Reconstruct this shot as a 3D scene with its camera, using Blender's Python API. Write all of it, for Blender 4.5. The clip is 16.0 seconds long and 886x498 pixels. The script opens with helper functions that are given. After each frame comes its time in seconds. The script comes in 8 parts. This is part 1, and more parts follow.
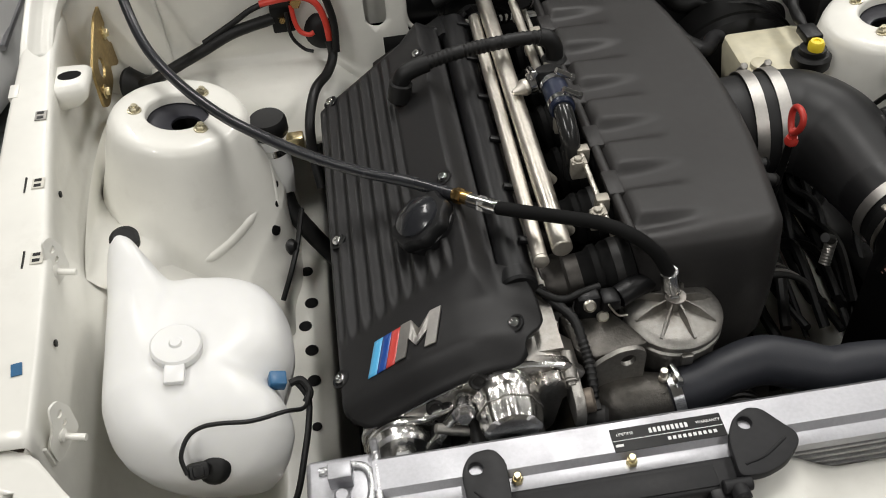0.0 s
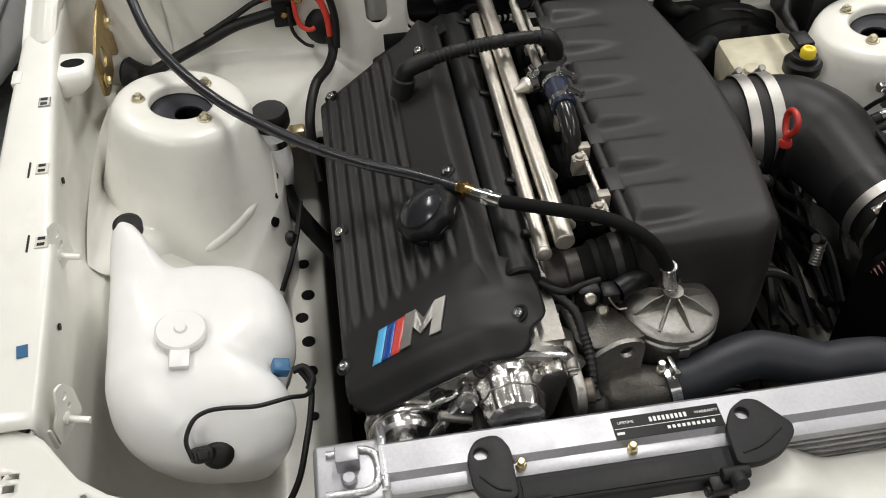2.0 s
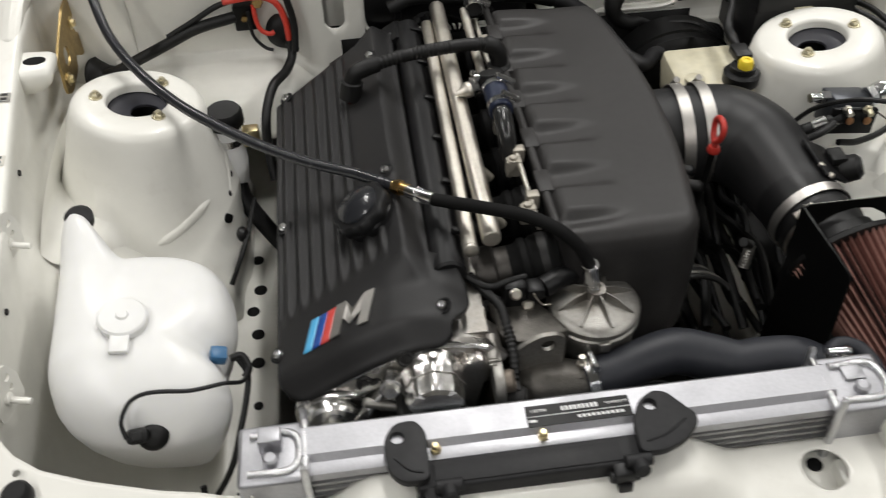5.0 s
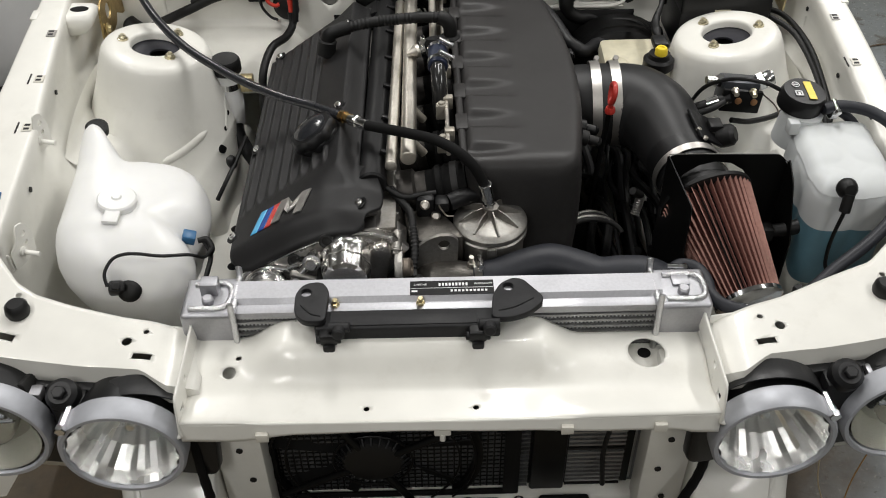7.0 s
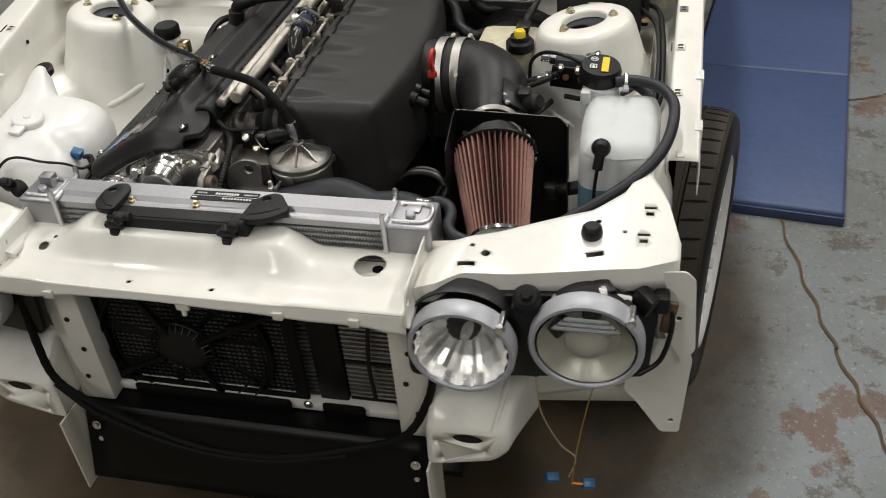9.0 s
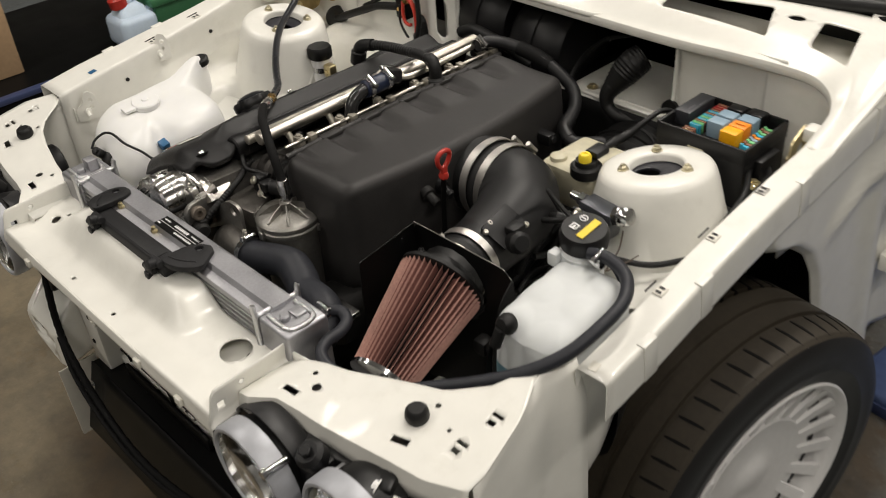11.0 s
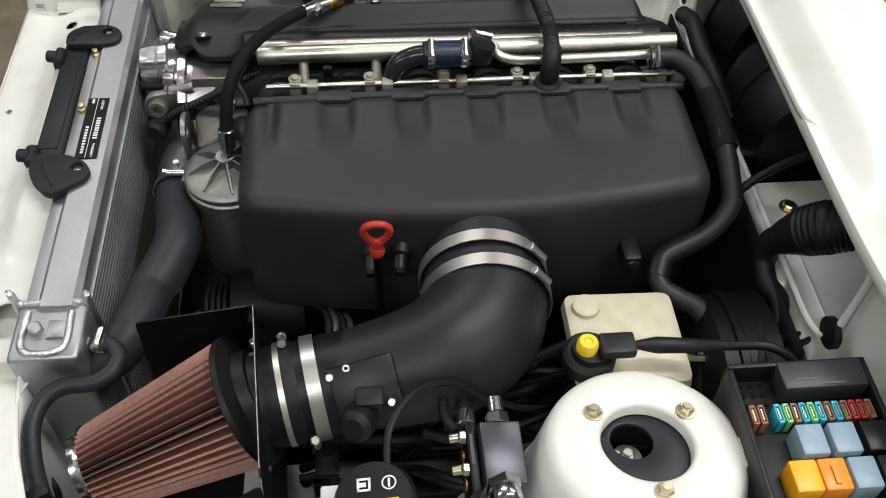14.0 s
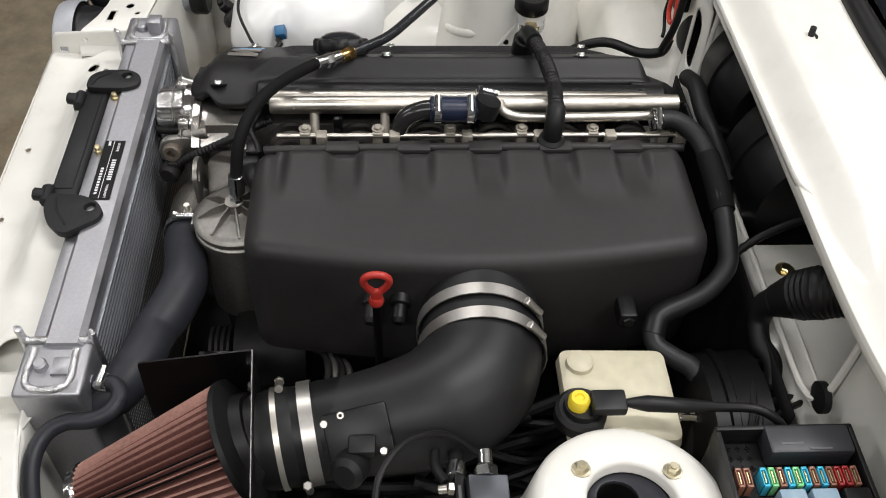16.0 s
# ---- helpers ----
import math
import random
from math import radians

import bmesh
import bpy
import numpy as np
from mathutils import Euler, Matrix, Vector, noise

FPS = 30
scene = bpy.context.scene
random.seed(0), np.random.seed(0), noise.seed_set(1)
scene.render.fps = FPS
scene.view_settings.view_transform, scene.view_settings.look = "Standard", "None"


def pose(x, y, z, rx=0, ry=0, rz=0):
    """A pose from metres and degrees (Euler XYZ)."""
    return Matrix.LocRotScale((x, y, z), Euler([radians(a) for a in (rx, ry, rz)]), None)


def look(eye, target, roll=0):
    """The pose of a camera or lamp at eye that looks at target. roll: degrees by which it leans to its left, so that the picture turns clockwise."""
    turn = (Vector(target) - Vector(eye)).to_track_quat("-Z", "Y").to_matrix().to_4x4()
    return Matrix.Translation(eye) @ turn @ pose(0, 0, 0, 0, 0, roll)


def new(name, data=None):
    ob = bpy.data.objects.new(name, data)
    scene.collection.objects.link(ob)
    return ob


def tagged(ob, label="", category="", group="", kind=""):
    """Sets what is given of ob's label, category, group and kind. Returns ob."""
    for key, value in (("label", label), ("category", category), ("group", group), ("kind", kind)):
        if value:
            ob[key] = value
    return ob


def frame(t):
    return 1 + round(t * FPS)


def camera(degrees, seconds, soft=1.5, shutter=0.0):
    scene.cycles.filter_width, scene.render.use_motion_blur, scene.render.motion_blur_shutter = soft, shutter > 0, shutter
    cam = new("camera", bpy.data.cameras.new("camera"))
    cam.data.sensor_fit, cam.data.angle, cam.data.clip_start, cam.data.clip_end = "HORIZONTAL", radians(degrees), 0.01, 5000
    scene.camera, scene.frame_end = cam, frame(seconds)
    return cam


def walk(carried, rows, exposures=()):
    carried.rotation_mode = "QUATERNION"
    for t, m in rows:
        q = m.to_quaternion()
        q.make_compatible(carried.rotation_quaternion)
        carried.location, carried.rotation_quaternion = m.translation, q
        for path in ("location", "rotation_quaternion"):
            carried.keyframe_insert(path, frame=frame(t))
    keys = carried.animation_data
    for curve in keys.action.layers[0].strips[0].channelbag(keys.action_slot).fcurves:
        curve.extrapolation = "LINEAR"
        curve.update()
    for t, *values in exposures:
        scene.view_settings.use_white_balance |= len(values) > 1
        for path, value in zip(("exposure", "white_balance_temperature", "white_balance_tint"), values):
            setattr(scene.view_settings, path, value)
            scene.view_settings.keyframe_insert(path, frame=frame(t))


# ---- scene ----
cam = camera(51.0, 16.0, soft=1.0, shutter=0.3)
PATH = [
    (0, (-0.243, -1.104, 1.588), (-0.146, 0.317, 0.183), -5.8),
    (0.5, (-0.27, -1.122, 1.595), (-0.146, 0.291, 0.185), -5.2),
    (1, (-0.28, -1.114, 1.591), (-0.146, 0.299, 0.182), -4.3),
    (1.5, (-0.288, -1.114, 1.586), (-0.142, 0.304, 0.183), -3.8),
    (2, (-0.283, -1.124, 1.591), (-0.126, 0.297, 0.193), -3.0),
    (2.5, (-0.275, -1.121, 1.591), (-0.116, 0.303, 0.196), -2.3),
    (3, (-0.276, -1.118, 1.593), (-0.113, 0.311, 0.203), -2.0),
    (3.5, (-0.29, -1.114, 1.6), (-0.122, 0.32, 0.216), -1.8),
    (4, (-0.294, -1.107, 1.593), (-0.119, 0.328, 0.211), -1.6),
    (4.5, (-0.289, -1.108, 1.584), (-0.117, 0.324, 0.199), -1.8),
    (5, (-0.206, -1.181, 1.606), (-0.049, 0.258, 0.225), -2.0),
    (5.2, (-0.143, -1.221, 1.61), (0.008, 0.224, 0.236), -0.6),
    (7.3, (-0.028, -1.574, 1.66), (-0.007, -0.038, 0.379), -0.9),
    (7.5, (-0.026, -1.613, 1.641), (0.006, -0.045, 0.399), -0.7),
    (8, (0.142, -1.704, 1.609), (0.086, -0.126, 0.381), -3.1),
    (8.5, (0.446, -1.767, 1.599), (0.216, -0.198, 0.381), -2.9),
    (8.7, (0.536, -1.759, 1.602), (0.229, -0.201, 0.386), -3.9),
    (10.8, (1.283, -1.246, 1.635), (0.131, -0.093, 0.477), -4.4),
    (11, (1.257, -1.137, 1.629), (0.039, -0.051, 0.472), -4.4),
    (11.5, (1.195, -0.889, 1.625), (-0.086, -0.015, 0.362), -4.2),
    (12, (1.174, -0.624, 1.593), (-0.196, 0.012, 0.282), -1.9),
    (12.5, (1.12, -0.43, 1.598), (-0.324, -0.1, 0.253), -0.2),
    (13, (0.997, -0.332, 1.597), (-0.402, -0.125, 0.183), -0.9),
    (13.5, (0.935, -0.265, 1.607), (-0.364, -0.129, 0.092), -0.3),
    (14, (0.923, -0.236, 1.615), (-0.356, -0.102, 0.084), 1.9),
    (14.5, (0.923, -0.224, 1.621), (-0.35, -0.095, 0.084), 2.8),
    (15, (0.919, -0.217, 1.628), (-0.354, -0.098, 0.091), 3.0),
    (15.5, (0.922, -0.216, 1.636), (-0.395, -0.104, 0.134), 3.1),
    (16, (0.929, -0.219, 1.641), (-0.418, -0.115, 0.166), 2.7),
]
walk(cam, [(t, look(eye, target, roll)) for t, eye, target, roll in PATH], [(0, -0.67, 6320, 10), (8.0, -0.65, 6250, 10), (8.7, -0.65, 6350, 10), (10.8, -0.66, 6750, 11), (11.5, -0.66, 6650, 11), (12.5, -0.66, 6200, 11), (13.0, -0.69, 6200, 11), (13.6, -0.6, 6200, 11), (16, -0.54, 6200, 12)])

# ---- room light: fluorescent strips under the workshop ceiling ----
world = bpy.data.worlds.new("workshop_world")
scene.world = world
world.use_nodes = True
world.node_tree.nodes["Background"].inputs[0].default_value = (0.9, 0.95, 1.0, 1)
world.node_tree.nodes["Background"].inputs[1].default_value = 0.005


def strip_lamp(x, y, z, length, turn, watts, colour=(1.0, 0.96, 0.9)):
    data = bpy.data.lights.new("strip_light", "AREA")
    data.shape, data.size, data.size_y = "RECTANGLE", length, 0.16
    data.energy, data.color = watts, colour
    ob = new("strip_light", data)
    ob.matrix_world = pose(x, y, z, 0, 0, turn)
    return ob


for lx, ly, lw in ((-1.5, -0.9, 40), (0.3, 0.7, 57), (-1.25, 1.8, 46), (2.0, -0.8, 46), (2.0, 1.9, 58), (-0.9, -3.1, 48), (1.6, -3.1, 40)):
    strip_lamp(lx, ly, 3.02, 1.5, 90, lw)

# ---- materials ----
def nodes_of(name):
    m = bpy.data.materials.new(name)
    m.use_nodes = True
    return m, m.node_tree.nodes, m.node_tree.links, m.node_tree.nodes["Principled BSDF"]


def material(name, colour, rough=0.5, metal=0.0, coat=0.0, vary=0.1, scale=30.0, bump=0.0, bump_scale=200.0, spots=0.0, spot_colour=(0.1, 0.08, 0.06), spot_scale=12.0, sss=0.0, trans=0.0, spec=0.5, rough_vary=0.12, piece=0.0, coat_rough=0.05):
    """A surface with two scales of tone, uneven gloss, fine relief and, if asked, dirt patches."""
    m, n, l, b = nodes_of(name)
    co = n.new("ShaderNodeTexCoord")
    big = n.new("ShaderNodeTexNoise")
    big.inputs["Scale"].default_value, big.inputs["Detail"].default_value = scale * 0.25, 6
    fine = n.new("ShaderNodeTexNoise")
    fine.inputs["Scale"].default_value, fine.inputs["Detail"].default_value = scale * 4, 3
    l.new(co.outputs["Object"], big.inputs["Vector"])
    l.new(co.outputs["Object"], fine.inputs["Vector"])
    add = n.new("ShaderNodeMath")
    add.operation = "ADD"
    l.new(big.outputs["Fac"], add.inputs[0])
    l.new(fine.outputs["Fac"], add.inputs[1])
    last = add.outputs[0]
    if piece:
        info = n.new("ShaderNodeObjectInfo")
        more = n.new("ShaderNodeMath")
        more.operation, more.inputs[1].default_value = "MULTIPLY_ADD", piece
        l.new(info.outputs["Random"], more.inputs[0])
        l.new(last, more.inputs[2])
        last = more.outputs[0]
    tone = n.new("ShaderNodeMapRange")
    tone.inputs["From Min"].default_value, tone.inputs["From Max"].default_value = 0.6, 1.4
    tone.inputs["To Min"].default_value, tone.inputs["To Max"].default_value = 1 - vary, 1 + vary
    l.new(last, tone.inputs["Value"])
    mul = n.new("ShaderNodeVectorMath")
    mul.operation = "SCALE"
    mul.inputs[0].default_value = colour
    l.new(tone.outputs[0], mul.inputs["Scale"])
    out = mul.outputs[0]
    if spots:
        sp = n.new("ShaderNodeTexNoise")
        sp.inputs["Scale"].default_value, sp.inputs["Detail"].default_value, sp.inputs["Roughness"].default_value = spot_scale, 8, 0.65
        l.new(co.outputs["Object"], sp.inputs["Vector"])
        r = n.new("ShaderNodeMapRange")
        r.inputs["From Min"].default_value, r.inputs["From Max"].default_value = 0.55, 0.68
        r.inputs["To Max"].default_value = spots
        l.new(sp.outputs["Fac"], r.inputs["Value"])
        mix = n.new("ShaderNodeMix")
        mix.data_type = "RGBA"
        mix.inputs["B"].default_value = (*spot_colour, 1)
        l.new(r.outputs[0], mix.inputs["Factor"])
        l.new(out, mix.inputs["A"])
        out = mix.outputs["Result"]
    l.new(out, b.inputs["Base Color"])
    rr = n.new("ShaderNodeMapRange")
    rr.inputs["From Min"].default_value, rr.inputs["From Max"].default_value = 0.3, 0.7
    rr.inputs["To Min"].default_value, rr.inputs["To Max"].default_value = max(0.02, rough * (1 - rough_vary)), min(1, rough * (1 + rough_vary))
    l.new(big.outputs["Fac"], rr.inputs["Value"])
    l.new(rr.outputs[0], b.inputs["Roughness"])
    b.inputs["Metallic"].default_value = metal
    b.inputs["Coat Weight"].default_value = coat
    b.inputs["Coat Roughness"].default_value = coat_rough
    b.inputs["Specular IOR Level"].default_value = spec
    if sss:
        b.inputs["Subsurface Weight"].default_value = sss
        b.inputs["Subsurface Radius"].default_value = (0.02, 0.02, 0.018)
    if trans:
        b.inputs["Transmission Weight"].default_value = trans
    if bump:
        g = n.new("ShaderNodeTexNoise")
        g.inputs["Scale"].default_value, g.inputs["Detail"].default_value = bump_scale, 4
        l.new(co.outputs["Object"], g.inputs["Vector"])
        bp = n.new("ShaderNodeBump")
        bp.inputs["Strength"].default_value, bp.inputs["Distance"].default_value = bump, 0.002
        l.new(g.outputs["Fac"], bp.inputs["Height"])
        l.new(bp.outputs[0], b.inputs["Normal"])
    return m


PAINT = material("cream_white_paint", (0.765, 0.755, 0.7), 0.36, coat=0.28, vary=0.05, scale=6, spots=0.14, spot_colour=(0.5, 0.47, 0.4), spot_scale=18, bump=0.05, bump_scale=60, coat_rough=0.08)
PRIMER = material("dusty_white_paint", (0.66, 0.64, 0.57), 0.55, vary=0.06, scale=10, spots=0.25, spot_colour=(0.45, 0.42, 0.36))
PLASTIC = material("black_satin_plastic", (0.0065, 0.0065, 0.007), 0.42, spec=0.35, vary=0.2, scale=40, bump=0.06, bump_scale=900)
AIRBOX = material("charcoal_textured_plastic", (0.026, 0.0247, 0.0242), 0.5, spec=0.35, vary=0.16, scale=25, spots=0.3, spot_colour=(0.033, 0.03, 0.028), spot_scale=9, bump=0.12, bump_scale=1400, rough_vary=0.18)
COVER = material("charcoal_wrinkle_coat", (0.0115, 0.0112, 0.0115), 0.45, spec=0.35, vary=0.12, scale=30, bump=0.14, bump_scale=1500)
RUBBER = material("black_rubber", (0.006, 0.006, 0.006), 0.5, spec=0.35, vary=0.2, scale=40, bump=0.05, bump_scale=500)
HOSE = material("charcoal_rubber_hose", (0.021, 0.0225, 0.028), 0.5, spec=0.35, vary=0.15, scale=30, bump=0.08, bump_scale=600, spots=0.3, spot_colour=(0.035, 0.036, 0.04), spot_scale=25)
FOAM = material("matt_black_sleeve", (0.004, 0.004, 0.004), 0.75, spec=0.2, vary=0.2)
DARK = material("dirty_dark_metal", (0.014, 0.0135, 0.013), 0.55, metal=0.3, vary=0.3, scale=25, bump=0.2, bump_scale=120)
BLACKPAINT = material("black_powder_coat", (0.003, 0.003, 0.003), 0.42, spec=0.22, vary=0.1)
ALU = material("brushed_aluminium", (0.43, 0.43, 0.45), 0.5, metal=1.0, vary=0.1, scale=60, bump=0.06, bump_scale=300, rough_vary=0.25)
WELD = material("weld_bead_aluminium", (0.7, 0.7, 0.71), 0.34, metal=1.0, vary=0.14, scale=120, bump=0.9, bump_scale=260)
CAST = material("cast_aluminium", (0.3, 0.29, 0.27), 0.42, metal=0.9, vary=0.2, scale=50, bump=0.22, bump_scale=420, spots=0.3, spot_colour=(0.17, 0.14, 0.11))
BRIGHTCAST = material("bright_machined_aluminium", (0.78, 0.77, 0.75), 0.2, metal=1.0, vary=0.1, scale=80, bump=0.2, bump_scale=200, rough_vary=0.3)
STEEL = material("polished_steel_tube", (0.66, 0.625, 0.56), 0.4, metal=1.0, vary=0.12, scale=30, bump=0.08, bump_scale=150, rough_vary=0.4)
CHROME = material("bright_zinc_steel", (0.8, 0.8, 0.8), 0.16, metal=1.0, vary=0.08)
YZINC = material("yellow_zinc_steel", (0.66, 0.56, 0.33), 0.32, metal=1.0, vary=0.25, scale=80, spots=0.4, spot_colour=(0.3, 0.2, 0.09), spot_scale=30)
NUTZINC = material("faded_zinc_nut", (0.6, 0.55, 0.4), 0.38, metal=0.9, vary=0.25, scale=80, spots=0.4, spot_colour=(0.3, 0.24, 0.14), spot_scale=40)
BRASS = material("brass", (0.75, 0.5, 0.2), 0.25, metal=1.0, vary=0.12, scale=60)
TANK = material("milky_white_plastic", (0.79, 0.79, 0.775), 0.36, vary=0.03, scale=8, sss=0.35)
TANK2 = material("frosted_plastic", (0.61, 0.63, 0.63), 0.5, vary=0.04, scale=10, sss=0.35)
COOLANT = material("blue_liquid_behind_frosted_plastic", (0.12, 0.235, 0.29), 0.35, vary=0.12, scale=10, sss=0.25)
YELLOWED = material("yellowed_translucent_plastic", (0.52, 0.485, 0.36), 0.42, vary=0.14, scale=14, sss=0.25)
RED = material("red_plastic", (0.45, 0.035, 0.025), 0.35, vary=0.1)
REDWIRE = material("red_cable_sheath", (0.62, 0.05, 0.03), 0.4, vary=0.1)
YELLOW = material("yellow_plastic", (0.8, 0.6, 0.03), 0.4, vary=0.08)
ORANGE = material("orange_plastic", (0.85, 0.27, 0.02), 0.4, vary=0.08)
AMBER = material("amber_plastic", (0.9, 0.42, 0.01), 0.4, vary=0.08)
GREYBLUE = material("blue_grey_plastic", (0.24, 0.34, 0.42), 0.42, vary=0.1)
BLUE = material("blue_plastic", (0.02, 0.11, 0.24), 0.4, vary=0.15)
CYAN = material("cyan_fuse_plastic", (0.05, 0.45, 0.65), 0.3, vary=0.08)
GREEN = material("green_fuse_plastic", (0.2, 0.6, 0.25), 0.3, vary=0.08)
BROWN = material("brown_fuse_plastic", (0.25, 0.11, 0.07), 0.35, vary=0.1)
DARKRED = material("dark_red_fuse_plastic", (0.35, 0.03, 0.03), 0.35, vary=0.1)
SILICONE = material("navy_silicone_hose", (0.01, 0.016, 0.04), 0.38, vary=0.12)
FILTER = material("dusty_red_filter_gauze", (0.4, 0.215, 0.175), 0.8, vary=0.25, scale=50, bump=0.3, bump_scale=1200, spots=0.35, spot_colour=(0.46, 0.32, 0.25), spot_scale=60)
FILTERSHADE = material("shaded_red_filter_gauze", (0.17, 0.068, 0.055), 0.85, vary=0.3, scale=60, bump=0.3, bump_scale=1200)
GREYFACE = material("grey_lamp_bezel", (0.42, 0.43, 0.46), 0.5, metal=0.35, vary=0.06)
BAND = material("brushed_steel_band", (0.54, 0.52, 0.49), 0.4, metal=0.95, vary=0.08, scale=60)
LAMPMIRROR = material("faceted_lamp_mirror", (0.94, 0.94, 0.93), 0.26, metal=1.0, vary=0.05, scale=40)
REFLECT = material("lamp_reflector", (0.85, 0.85, 0.85), 0.08, metal=1.0, vary=0.03)
TYRE = material("tyre_rubber", (0.028, 0.0215, 0.013), 0.65, vary=0.25, scale=25, bump=0.12, bump_scale=300, spots=0.3, spot_colour=(0.075, 0.06, 0.045))
SIDEWALL = material("sidewall_rubber", (0.008, 0.0075, 0.0075), 0.5, vary=0.2, scale=30, bump=0.06, bump_scale=300)
WHEELPAINT = material("silver_white_wheel_paint", (0.72, 0.71, 0.7), 0.3, coat=0.4, vary=0.05, scale=20)
CARDBOARD = material("cardboard", (0.42, 0.28, 0.16), 0.85, vary=0.12, scale=20)
JUG = material("pale_blue_jug_plastic", (0.55, 0.66, 0.78), 0.4, vary=0.06, sss=0.2)
GREENP = material("dark_green_plastic", (0.04, 0.16, 0.07), 0.5, vary=0.1)
BLUEPAINT = material("blue_vinyl_mat", (0.07, 0.105, 0.225), 0.5, vary=0.15, scale=10, bump=0.05, bump_scale=300, spots=0.25, spot_colour=(0.1, 0.12, 0.2))
BENCH = material("dark_blue_bench_top", (0.035, 0.05, 0.12), 0.45, vary=0.15, scale=8)
SILVER = material("silver_grey_car_paint", (0.56, 0.56, 0.555), 0.45, metal=0.1, coat=0.2, vary=0.05, scale=5)
WALLMAT = material("painted_block_wall", (0.36, 0.35, 0.32), 0.8, vary=0.08, scale=3, bump=0.2, bump_scale=40)
CEILMAT = material("ceiling_board", (0.34, 0.335, 0.32), 0.9, vary=0.08, scale=3)
WHITEINK = material("white_print", (0.8, 0.8, 0.8), 0.5)
LIGHTBLUE = material("light_blue_enamel", (0.1, 0.42, 0.72), 0.25)
DEEPBLUE = material("deep_blue_enamel", (0.02, 0.07, 0.3), 0.25)
REDENAMEL = material("red_enamel", (0.6, 0.07, 0.06), 0.25)
FIN = material("dark_radiator_fin", (0.34, 0.34, 0.34), 0.4, metal=0.8, vary=0.2, scale=80)
WORNPLASTIC = material("worn_black_plastic", (0.012, 0.012, 0.013), 0.55, spec=0.35, vary=0.3, scale=30, bump=0.08, bump_scale=700, spots=0.35, spot_colour=(0.03, 0.029, 0.028), spot_scale=20)


def glass_material():
    m, n, l, b = nodes_of("clear_lens_glass")
    b.inputs["Base Color"].default_value = (0.95, 0.96, 0.95, 1)
    b.inputs["Roughness"].default_value = 0.03
    b.inputs["Transmission Weight"].default_value = 1.0
    b.inputs["IOR"].default_value = 1.2
    return m


GLASS = glass_material()
WINDSHIELD = material("dark_windscreen_glass", (0.02, 0.024, 0.03), 0.08, vary=0.05)


def mesh_material():
    """Aluminium radiator core: rows of small louvres."""
    m, n, l, b = nodes_of("radiator_core")
    co, w, w2 = n.new("ShaderNodeTexCoord"), n.new("ShaderNodeTexWave"), n.new("ShaderNodeTexWave")
    w.bands_direction, w2.bands_direction = "Z", "X"
    w.inputs["Scale"].default_value, w2.inputs["Scale"].default_value = 32, 60
    for k in (w, w2):
        l.new(co.outputs["Object"], k.inputs["Vector"])
    mx = n.new("ShaderNodeMath")
    mx.operation = "MULTIPLY"
    l.new(w.outputs["Fac"], mx.inputs[0])
    l.new(w2.outputs["Fac"], mx.inputs[1])
    ramp = n.new("ShaderNodeValToRGB")
    ramp.color_ramp.elements[0].color = (0.12, 0.122, 0.125, 1)
    ramp.color_ramp.elements[1].color = (0.95, 0.95, 0.95, 1)
    l.new(mx.outputs[0], ramp.inputs["Fac"])
    l.new(ramp.outputs[0], b.inputs["Base Color"])
    b.inputs["Metallic"].default_value, b.inputs["Roughness"].default_value = 0.35, 0.45
    bp = n.new("ShaderNodeBump")
    bp.inputs["Strength"].default_value, bp.inputs["Distance"].default_value = 0.8, 0.003
    l.new(mx.outputs[0], bp.inputs["Height"])
    l.new(bp.outputs[0], b.inputs["Normal"])
    return m


CORE = mesh_material()


